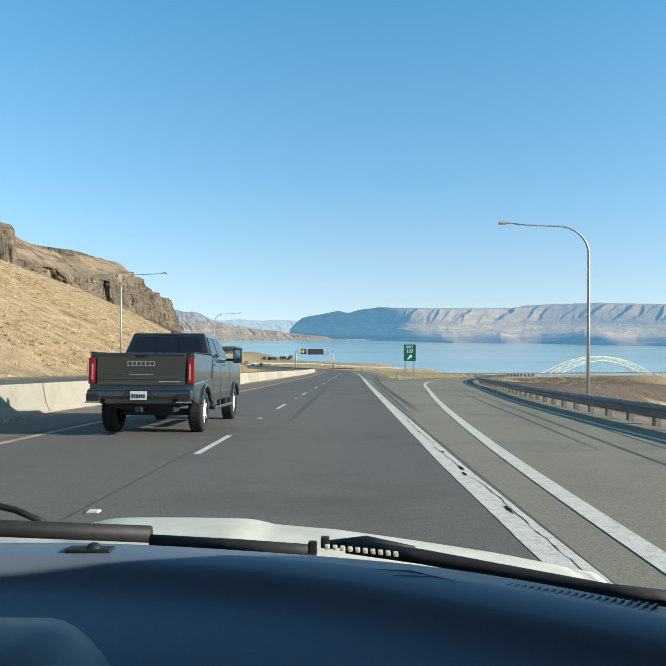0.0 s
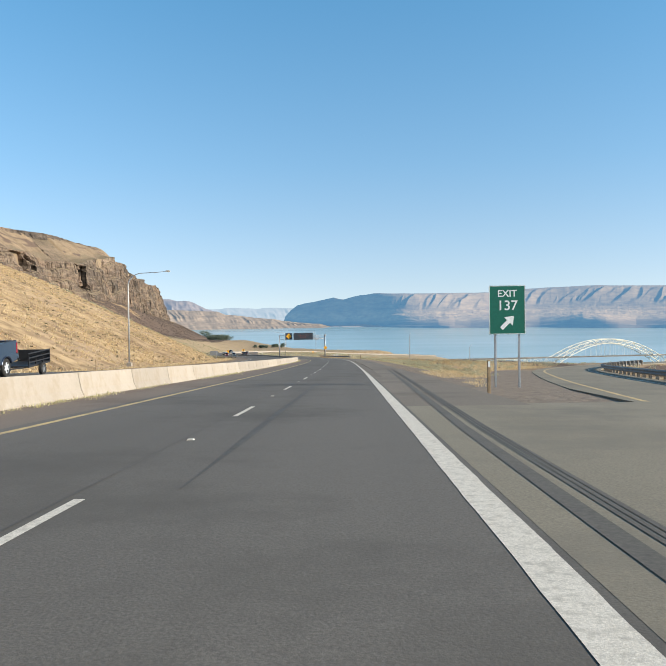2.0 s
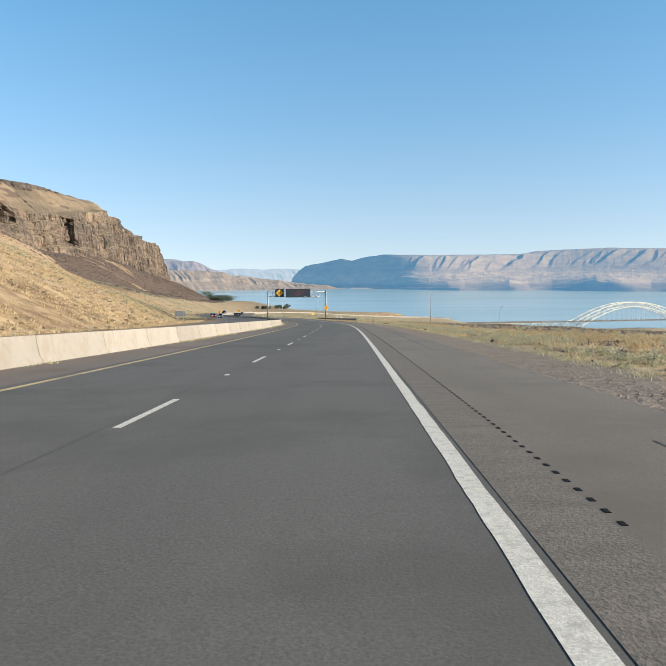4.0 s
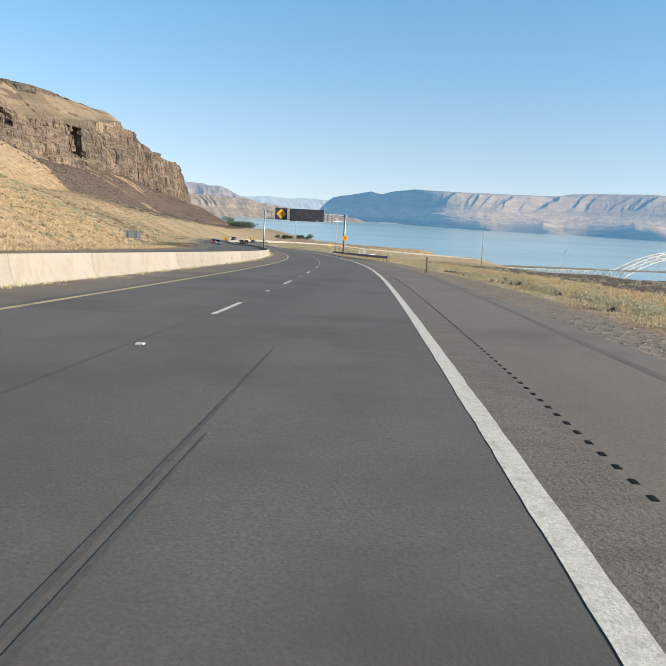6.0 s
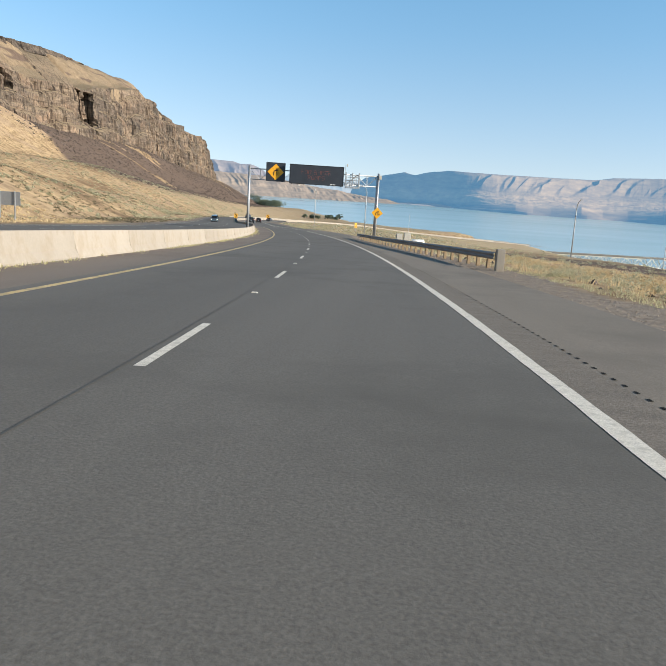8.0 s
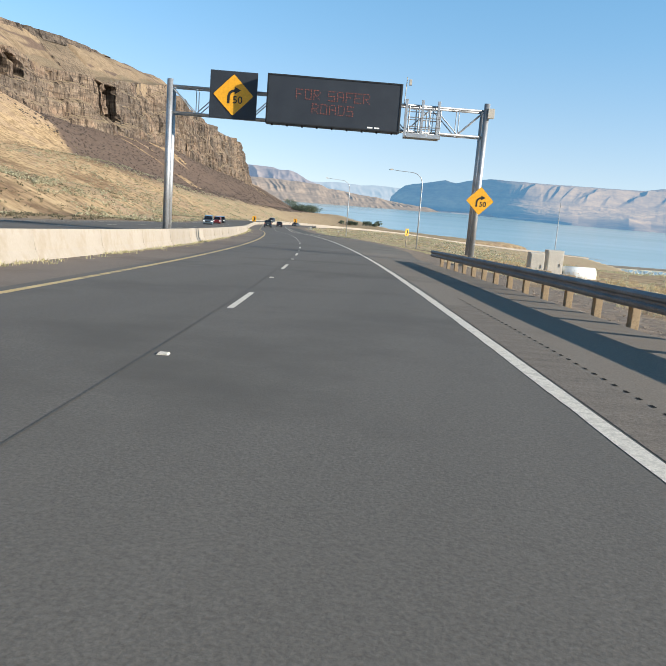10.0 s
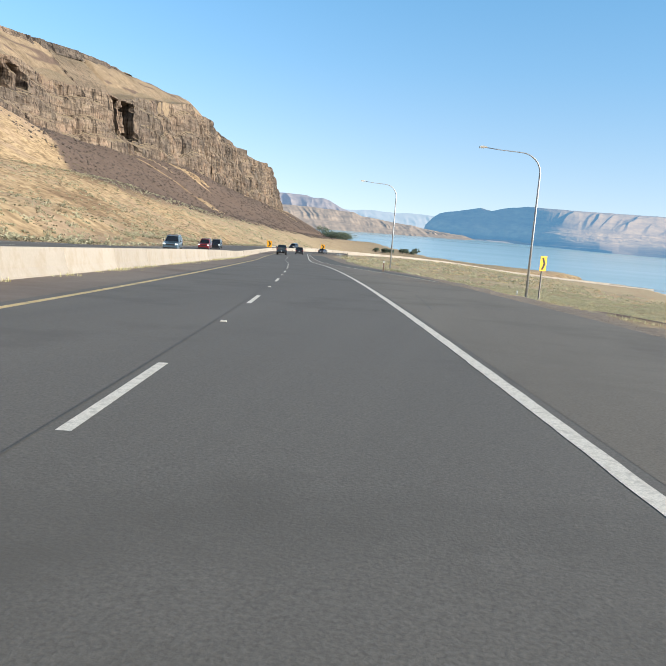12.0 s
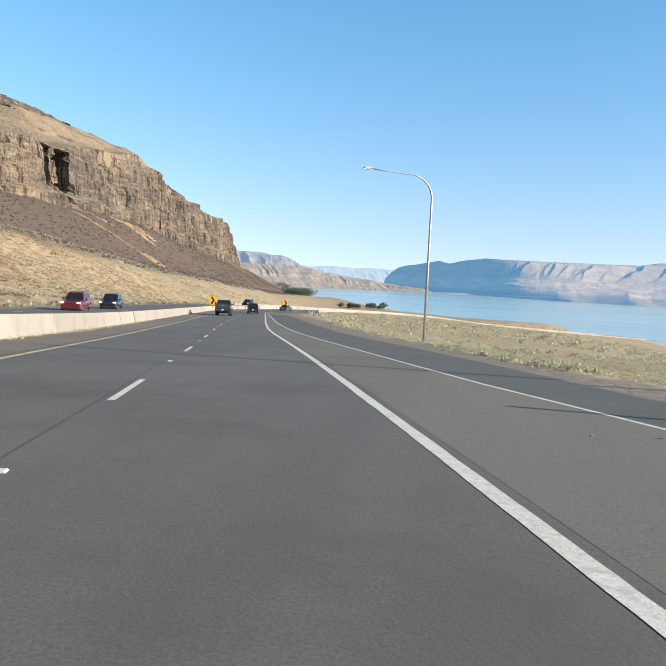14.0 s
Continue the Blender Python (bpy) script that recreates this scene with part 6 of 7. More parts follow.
# the grassy slope and the bench below the cliff
tufts("slope_grass", scatter(60000, (20, 330), (-95, -27), 43, patchy), 9, 0.34, 0.36, 0.06, STRAW, "dry bunch grass on the hillside", "grass", 44, 0.9)
bushes("slope_brush", scatter(9000, (20, 420), (-120, -29), 61, patchy), 18, 0.42, 0.26, 0.09, BRUSH, "low brown brush on the hillside", "brush", 62)
bushes("slope_sagebrush", scatter(1800, (250, 420), (-120, -31), 45, clumped), 36, 0.7, 0.5, 0.14, SAGE, "grey-green sagebrush on the hillside", "sagebrush", 46)
bushes("bench_brush", scatter(12000, (330, 640), (-170, -24), 47, patchy), 16, 0.55, 0.34, 0.12, BRUSH, "brown brush on the bench below the cliff", "brush", 48)
bushes("bench_sagebrush", scatter(9000, (400, 800), (-130, -24), 67, patchy), 14, 0.9, 0.6, 0.22, SAGE, "grey-green sagebrush on the bench", "sagebrush", 68)
tufts("gore_grass", scatter(900, (88, 118), (5.6, 10), 49, lambda x, y, s, a, rs: (a < ramp_at(s, RAMP_L) - 4.2) & (layered(x / 3, y / 3, 17) > -0.1)), 9, 0.16, 0.25, 0.022, STRAW, "dry grass in the gore", "grass", 50)


def stones(name, spots, lo, hi, material, label, seed):
    """Loose stones as one mesh."""
    rs = np.random.RandomState(seed)
    base = np.array([(1, 0, 0), (-1, 0, 0), (0, 1, 0), (0, -1, 0), (0, 0, 0.7), (0, 0, -0.5)], float)
    tri = [(0, 2, 4), (2, 1, 4), (1, 3, 4), (3, 0, 4), (2, 0, 5), (1, 2, 5), (3, 1, 5), (0, 3, 5)]
    n = len(spots)
    k = rs.uniform(0, 1, n) ** 2 * (hi - lo) + lo
    v = base[None] * rs.uniform(0.6, 1.3, (n, 6, 1)) * k[:, None, None]
    th = rs.uniform(0, 6.283, n)
    c, s = np.cos(th), np.sin(th)
    v = np.stack([v[..., 0] * c[:, None] - v[..., 1] * s[:, None], v[..., 0] * s[:, None] + v[..., 1] * c[:, None], v[..., 2]], -1) + np.asarray(spots)[:, None]
    f = (np.arange(n)[:, None, None] * 6 + np.array(tri)[None]).reshape(-1, 3)
    tagged(mesh_object(name, v.reshape(-1, 3), f, material), label, "stones", kind="stuff")


GRIT = surface("verge_gravel", (0.20, 0.158, 0.12), (0.36, 0.29, 0.222), 3, 12, 0.95, strength=0.4)
stones("gravel", scatter(34000, (96, 395), (4.6, 8.6), 51, lambda x, y, s, a, rs: (a > verge(s) - 0.1) & (a < verge(s) + 2.4)), 0.01, 0.04, GRIT, "loose brown gravel beside the shoulder", 52)
stones("spilled_gravel", scatter(2400, (378, 404), (3.2, 7.2), 71, lambda x, y, s, a, rs: rs.uniform(0, 1, len(x)) < smooth(a, 3.2, 6.5) * (1 - smooth(a - np.interp(s, SIDE_S, SIDE_A), -0.5, -0.1)) ) + np.array([0, 0, 0.095]), 0.008, 0.032, GRIT, "loose gravel spilled over the paved shoulder", 72)
stones("dark_stones", scatter(9000, (120, 330), (7.4, 26), 53, rocky), 0.05, 0.26, ROCK, "dark basalt stones in the grass", 54)
ys_ = np.random.RandomState(56).uniform(640, 1400, 9000)
us_ = np.random.RandomState(57).uniform(4, 128, 9000)
xs_ = wall_x(ys_) + us_
stones("scree", np.stack([xs_, ys_, land(xs_, ys_)[0]], 1), 0.3, 1.3, ROCK, "dark basalt scree below the cliff", 58)


def tree(x, y, h, w, seed, label):
    """A trunk with limbs and a ragged crown of small leaves."""
    rs = np.random.RandomState(seed)
    ob = empty("tree", upright(x, y), label, "tree", "grove by the lake")
    bm = bmesh.new()
    tube(bm, [(0, 0, -0.5), (0.1, 0, h * 0.35), (0.0, 0.1, h * 0.8)], [0.28, 0.2, 0.05], 7)
    for k in range(6):
        th = rs.uniform(0, 6.283)
        z = h * rs.uniform(0.25, 0.6)
        tube(bm, [(0, 0, z), (math.cos(th) * w * 0.4, math.sin(th) * w * 0.4, z + h * 0.22)], [0.1, 0.03], 5)
    part("trunk", bm, BARK, ob)
    n = 700
    cl = rs.normal(0, 1, (26, 3)) * [w * 0.26, w * 0.26, h * 0.19] + [0, 0, h * 0.62]
    p = cl[rs.randint(0, 26, n)] + rs.normal(0, 1, (n, 3)) * w * 0.11
    p[:, 2] = np.clip(p[:, 2], h * 0.12, h * 1.05)
    d1, d2 = rs.normal(0, 1, (n, 3)), rs.normal(0, 1, (n, 3))
    d1 *= (0.42 / np.linalg.norm(d1, axis=1))[:, None]
    d2 *= (0.42 / np.linalg.norm(d2, axis=1))[:, None]
    v = np.stack([p - d1, p + d2, p + d1, p - d2], 1).reshape(-1, 3)
    mesh_object("crown", v, np.arange(4 * n).reshape(-1, 4), LEAF, ob)
    return ob


rs = np.random.RandomState(60)
for k in range(34):
    t = rs.uniform(0, 1)
    tree(-268 + 58 * t + rs.uniform(-7, 7), 1500 - 130 * t + rs.uniform(-30, 30), rs.uniform(7, 11), rs.uniform(10, 14), 100 + k, "dark green tree by the lake shore")
for k in range(8):
    tree(-104 + rs.uniform(-22, 20), 1070 + rs.uniform(-25, 25), rs.uniform(3, 5), rs.uniform(4, 6), 140 + k, "small dark green tree near the causeway")


# ---- vehicles ----
def car_paint(name, color, rough=0.28, coat=1.0):
    m, N, L, b = principled(name, rough, 0.35, 0.5)
    v = noise_tex(N, L, 3.0, 5.0, 0.6, where(N))
    L.new(ramp(N, L, v, [(0.3, tuple(c * 0.85 for c in color)), (0.7, color)]), b.inputs["Base Color"])
    b.inputs["Coat Weight"].default_value = coat
    b.inputs["Coat Roughness"].default_value = 0.08
    return m


DARKPAINT = car_paint("dark_grey_paint", (0.034, 0.042, 0.048), 0.22)
BLUEPAINT = car_paint("dark_blue_paint", (0.020, 0.032, 0.062))
TEALPAINT = car_paint("grey_blue_paint", (0.10, 0.15, 0.19))
REDPAINT = car_paint("dark_red_paint", (0.22, 0.015, 0.02))
BLACKPAINT = car_paint("black_paint", (0.014, 0.015, 0.018))
GREYPAINT = car_paint("grey_paint", (0.10, 0.105, 0.115))
TINT = principled("tinted_glass", 0.06, 0.0, 0.6)[0]
TINT.node_tree.nodes["Principled BSDF"].inputs["Base Color"].default_value = (0.012, 0.016, 0.022, 1)
RUBBER = surface("tyre_rubber", (0.014, 0.014, 0.014), (0.028, 0.027, 0.026), 4, 40, 0.9, strength=0.2)
CHROME = plain("chrome", (0.62, 0.63, 0.65), 0.18, 1.0)
MIRROR = plain("mirror_glass", (0.32, 0.35, 0.38), 0.04, 1.0)
BRIGHT = plain("polished_wheel", (0.72, 0.73, 0.75), 0.35, 0.25)
TRIM = surface("black_trim", (0.014, 0.014, 0.016), (0.026, 0.026, 0.028), 4, 40, 0.6, strength=0.1)
TAILRED = plain("tail_lamp_red", (0.21, 0.008, 0.014), 0.12)
TAILPINK = plain("tail_lamp_clear", (0.62, 0.20, 0.21), 0.2)
HEADLAMP = plain("head_lamp_glass", (0.75, 0.77, 0.80), 0.12, 0.3)
HEADLIT = plain("lit_head_lamp", (0.9, 0.87, 0.8), 0.2, emit=0.5)
PLATE = plain("number_plate", (0.62, 0.64, 0.66), 0.5)


def arch_outline(points, wheels, r, hub_z, bottom):
    """The lower edge of a body's side, with a wheel arch over each hub."""
    out = []
    for y in wheels:
        a0 = math.asin((bottom - hub_z) / r)
        for k in range(11):
            a = math.pi - a0 - (math.pi - 2 * a0) * k / 10
            out.append((y + r * math.cos(a), hub_z + r * math.sin(a)))
    return out + points


def shell(outline, width, bevel, waist, tumble, nose=None):
    """A body pushed across the car, with rounded edges and sides that lean in above the waist and narrow to the ends."""
    bm = bmesh.new()
    prism(bm, outline, width, None, "x")
    if bevel:
        ends = [f for f in bm.faces if len(f.verts) == len(outline)]
        bmesh.ops.bevel(bm, geom=list({e for f in ends for e in f.edges}), offset=bevel, segments=2, affect="EDGES", profile=0.6)
    for v in bm.verts:
        v.co.x *= 1 - tumble * max(0.0, v.co.z - waist) / 0.6
        if nose:
            lo, hi, by = nose
            v.co.x *= 1 - by * (max(0.0, lo - v.co.y) ** 2 + max(0.0, v.co.y - hi) ** 2)
    return bm


def frustum(bm, lo, hi, bevel=0.05):
    """A cab: lo and hi are (z, back y, front y, half width)."""
    vs = []
    for z, yb, yf, w in (lo, hi):
        vs.append([bm.verts.new(p) for p in ((-w, yb, z), (w, yb, z), (w, yf, z), (-w, yf, z))])
    a, b = vs
    bm.faces.new(a[::-1])
    bm.faces.new(b)
    for k in range(4):
        bm.faces.new((a[k], a[(k + 1) % 4], b[(k + 1) % 4], b[k]))
    if bevel:
        up = [e for e in bm.edges if max(v.co.z for v in e.verts) > lo[0] + 1e-4]
        bmesh.ops.bevel(bm, geom=up, offset=bevel, segments=3, affect="EDGES", profile=0.6)


def cab_point(lo, hi, side, u, v):
    """A point on a cab's face: u along it (0 to 1), v up it; side: back, front, left or right."""
    z = lo[0] + (hi[0] - lo[0]) * v
    yb, yf, w = (lo[k] + (hi[k] - lo[k]) * v for k in (1, 2, 3))
    if side == "back":
        return Vector((-w + 2 * w * u, yb, z))
    if side == "front":
        return Vector((-w + 2 * w * u, yf, z))
    return Vector(((w if side == "right" else -w), yb + (yf - yb) * u, z))


def window(name, parent, lo, hi, side, corners, material=None, thick=0.03):
    """A pane set a little proud of a cab's face."""
    p = [cab_point(lo, hi, side, u, v) for u, v in corners]
    n = (p[1] - p[0]).cross(p[2] - p[1]).normalized()
    c = sum(p, Vector()) / len(p)
    mid = Vector((0, (lo[1] + lo[2]) / 2, lo[0]))
    if n.dot(c - mid) < 0:
        n = -n
    bm = bmesh.new()
    a = [bm.verts.new(q + n * 0.012) for q in p]
    b = [bm.verts.new(q - n * thick) for q in p]
    k = len(p)
    bm.faces.new(a)
    bm.faces.new(b[::-1])
    for i in range(k):
        bm.faces.new((a[i], b[i], b[(i + 1) % k], a[(i + 1) % k]))
    return part(name, bm, material or TINT, parent)


def ring(bm, x0, x1, prof, sides=28):
    """A wheel's round part: prof is (radius, x fraction) from the inside edge out."""
    loops = []
    for r, f in prof:
        x = x0 + (x1 - x0) * f
        loops.append([bm.verts.new((x, r * math.cos(2 * math.pi * k / sides), r * math.sin(2 * math.pi * k / sides))) for k in range(sides)])
    for a, b in zip(loops, loops[1:]):
        for k in range(sides):
            bm.faces.new((a[k], a[(k + 1) % sides], b[(k + 1) % sides], b[k]))


def wheel(parent, x, y, r, width, out, rim_material, spokes=6):
    """A tyre with its rim and spokes; out is the outer side, -1 or 1."""
    bm = bmesh.new()
    ring(bm, -width / 2, width / 2, [(r * 0.62, 0.0), (r * 0.9, 0.0), (r * 0.98, 0.08), (r, 0.2), (r, 0.8), (r * 0.98, 0.92), (r * 0.9, 1.0), (r * 0.64, 1.0), (r * 0.62, 0.9)])
    w = part("wheel", bm, RUBBER, parent)
    w.matrix_basis = pose(x, y, r)
    bm = bmesh.new()
    xo = out * width * 0.36
    for k in range(spokes):
        t = pose(0, 0, 0, 360.0 * k / spokes, 0, 0)
        box(bm, t @ Vector((xo, 0, r * 0.36)), (0.035, r * 0.17, r * 0.5), 0.006, t)
    tube(bm, [(xo - out * 0.03, 0, 0), (xo + out * 0.03, 0, 0)], r * 0.17, 14)
    tube(bm, [(xo - 0.03, 0, 0), (xo + 0.03, 0, 0)], r * 0.645, 28, caps=False)
    part("rim", bm, rim_material, w)
    bm = bmesh.new()
    tube(bm, [(out * width * 0.16, 0, 0), (out * width * 0.2, 0, 0)], r * 0.60, 24)
    part("brake_disc", bm, TRIM, w)
    return w


def plate(parent, y, z, out):
    bm = bmesh.new()
    box(bm, (0, y, z), (0.31, 0.012, 0.16), 0.004)
    p = part("number_plate", bm, PLATE, parent, "pale number plate")
    bm = bmesh.new()
    for k in range(6):
        box(bm, (-0.11 + 0.044 * k, y + out * 0.009, z - 0.01), (0.026, 0.005, 0.07))
    part("plate_mark", bm, TRIM, p)


def simple_part(name, parent, centre, size, material, bevel=0.0, label="", turn=None):
    bm = bmesh.new()
    box(bm, centre, size, bevel, turn)
    return part(name, bm, material, parent, label)


def pickup(m, paint, label, lamps=HEADLAMP):
    """A full-size crew-cab pickup; y is forward from the rear axle."""
    ob = empty("pickup_truck", m, label, "pickup truck", "traffic")
    R, WB, W = 0.42, 3.80, 2.02
    top = [(4.55, 0.58), (4.76, 0.70), (4.80, 1.16), (4.70, 1.36), (4.45, 1.44), (3.15, 1.50), (0.72, 1.50), (0.72, 1.02), (-1.10, 1.02), (-1.12, 0.70), (-0.9, 0.62)]
    body = part("body", shell(arch_outline(top, (0, WB), 0.53, R, 0.58), W, 0.045, 9.0, 0.0), paint, ob)
    for x in (-1, 1):
        bm = bmesh.new()
        prism(bm, [(-1.11, 1.0), (0.73, 1.0), (0.73, 1.56), (-1.11, 1.585)], 0.09, Matrix.Translation((x * 0.955, 0, 0)), "x")
        bmesh.ops.bevel(bm, geom=bm.edges[:], offset=0.02, segments=2, affect="EDGES")
        part("bed_side", bm, paint, body)
        for y0 in (0, WB):
            bm = bmesh.new()
            tube(bm, [(x * 1.02, y0 + 0.53 * math.cos(a), R + 0.53 * math.sin(a)) for a in [math.radians(20 + 14 * k) for k in range(11)]], 0.032, 6)
            part("arch_trim", bm, paint, body)
        simple_part("tail_lamp", ob, (x * 0.945, -1.10, 1.24), (0.13, 0.14, 0.50), TAILRED, 0.025, "red tail lamp")
        simple_part("lamp_inset", ob, (x * 0.93, -1.172, 1.22), (0.03, 0.01, 0.30), TAILPINK, 0.003)
        simple_part("bed_rail_cap", body, (x * 0.955, -0.19, 1.592), (0.11, 1.8, 0.022), TRIM, 0.008)
        simple_part("side_step", ob, (x * 1.0, 1.95, 0.44), (0.16, 2.3, 0.07), CHROME, 0.02, "silver side step")
        for y0 in (1.1, 2.0, 2.8):
            simple_part("step_bracket", ob, (x * 0.93, y0, 0.53), (0.08, 0.10, 0.20), TRIM, 0.01)
        for y0 in (1.05, 2.2):
            simple_part("door_handle", ob, (x * 1.015, y0, 1.36), (0.05, 0.2, 0.04), CHROME, 0.012, "chrome door handle")
        for y0 in (0.80, 1.72, 2.98):
            simple_part("door_gap", ob, (x * 1.006, y0, 1.04), (0.012, 0.012, 0.80), TRIM)
        simple_part("bumper_step", ob, (x * 0.86, -1.315, 0.74), (0.25, 0.05, 0.15), TRIM, 0.015, "black step in the bumper corner")
        simple_part("step_edge", ob, (x * 0.86, -1.322, 0.655), (0.30, 0.05, 0.03), CHROME, 0.008)
        bm = bmesh.new()
        box(bm, (x * 1.22, 2.86, 1.60), (0.21, 0.10, 0.36), 0.035)
        tube(bm, [(x * 0.93, 2.88, 1.50), (x * 1.16, 2.88, 1.50)], 0.035, 8)
        mir = part("mirror", bm, TRIM, ob, "large black towing mirror")
        simple_part("mirror_glass", mir, (x * 1.22, 2.805, 1.63), (0.15, 0.006, 0.22), MIRROR)
        simple_part("head_lamp", ob, (x * 0.82, 4.73, 1.18), (0.26, 0.16, 0.22), lamps, 0.03)
        simple_part("fog_lamp", ob, (x * 0.80, 4.80, 0.72), (0.14, 0.06, 0.08), HEADLAMP, 0.01)
    bm = bmesh.new()
    box(bm, (0, -1.13, 1.27), (1.70, 0.06, 0.62), 0.02)
    box(bm, (0, -1.15, 1.56), (1.70, 0.07, 0.05), 0.015)
    box(bm, (0, -1.165, 1.12), (1.5, 0.03, 0.10), 0.01)
    gate = part("tailgate", bm, paint, ob)
    bm = bmesh.new()
    for z0 in (-0.042, 0.042):
        box(bm, (0, -1.168, 1.38 + z0), (0.52, 0.014, 0.014), 0.003)
    for k in range(7):
        box(bm, (-0.253 + 0.0843 * k, -1.168, 1.38), (0.016, 0.014, 0.08), 0.003)
    part("badge", bm, CHROME, gate, "plain chrome badge")
    simple_part("badge_strip", gate, (0, -1.166, 1.16), (0.46, 0.01, 0.035), CHROME)
    simple_part("gate_handle", gate, (0, -1.166, 1.53), (0.24, 0.02, 0.07), TRIM, 0.008)
    simple_part("chrome_strip", gate, (0.55, -1.185, 1.04), (0.42, 0.01, 0.015), CHROME)
    simple_part("bed_front", body, (0, 0.70, 1.28), (1.84, 0.05, 0.56), paint, 0.01)
    simple_part("bed_floor", body, (0, -0.19, 1.03), (1.80, 1.78, 0.02), TRIM)
    bm = bmesh.new()
    box(bm, (0, -1.22, 0.80), (1.98, 0.20, 0.17), 0.05)
    box(bm, (0, -1.20, 0.68), (1.3, 0.16, 0.14), 0.03)
    box(bm, (0, -1.24, 0.89), (1.9, 0.18, 0.03), 0.01)
    bumper = part("rear_bumper", bm, paint, ob)
    for x in (-0.24, 0.24):
        simple_part("plate_surround", bumper, (x, -1.325, 0.78), (0.035, 0.02, 0.16), TRIM, 0.006, turn=pose(0, 0, 0, 0, 14 if x < 0 else -14, 0))
    plate(ob, -1.33, 0.78, -1)
    bm = bmesh.new()
    box(bm, (0, -1.15, 0.52), (0.12, 0.4, 0.10), 0.01)
    box(bm, (0, -0.9, 0.55), (1.1, 0.10, 0.10), 0.02)
    part("hitch", bm, TRIM, ob)
    simple_part("underbody", ob, (0, 1.7, 0.66), (1.4, 5.2, 0.24), TRIM, 0.03)
    simple_part("exhaust", ob, (0.62, -1.0, 0.50), (0.08, 0.45, 0.08), TRIM, 0.03)
    simple_part("axle", ob, (0, 0, 0.40), (1.5, 0.12, 0.14), TRIM, 0.04)
    lo, hi = (1.49, 0.74, 3.22, 0.965), (2.06, 0.96, 2.34, 0.78)
    bm = bmesh.new()
    frustum(bm, lo, hi, 0.06)
    cab = part("cab", bm, paint, ob)
    window("rear_window", cab, lo, hi, "back", [(0.06, 0.08), (0.355, 0.08), (0.36, 0.84), (0.09, 0.84)])
    window("rear_window", cab, lo, hi, "back", [(0.37, 0.08), (0.63, 0.08), (0.63, 0.84), (0.37, 0.84)])
    window("rear_window", cab, lo, hi, "back", [(0.645, 0.08), (0.94, 0.08), (0.91, 0.84), (0.64, 0.84)])
    window("windscreen", cab, lo, hi, "front", [(0.05, 0.06), (0.95, 0.06), (0.92, 0.9), (0.08, 0.9)])
    for s in ("left", "right"):
        window("side_window", cab, lo, hi, s, [(0.06, 0.10), (0.38, 0.10), (0.41, 0.84), (0.10, 0.84)])
        window("side_window", cab, lo, hi, s, [(0.42, 0.10), (0.92, 0.10), (0.88, 0.84), (0.45, 0.84)])
    simple_part("brake_light", cab, (0, 0.955, 2.025), (0.40, 0.05, 0.03), TINT, 0.008, "dark unlit brake light")
    simple_part("roof_aerial", cab, (0, 1.3, 2.10), (0.03, 0.16, 0.06), TRIM, 0.01)
    simple_part("grille", ob, (0, 4.79, 1.10), (1.2, 0.05, 0.34), CHROME, 0.03, "chrome front grille")
    for k in range(3):
        simple_part("grille_bar", ob, (0, 4.822, 1.0 + 0.1 * k), (1.08, 0.012, 0.05), TRIM, 0.01)
    simple_part("front_bumper", ob, (0, 4.80, 0.70), (1.9, 0.16, 0.26), CHROME if lamps is HEADLIT else paint, 0.05)
    plate(ob, 4.895, 0.70, 1)
    for x in (-1, 1):
        for y0 in (0, WB):
            wheel(ob, x * 0.87, y0, R, 0.28, x, BRIGHT, 6)
    return ob


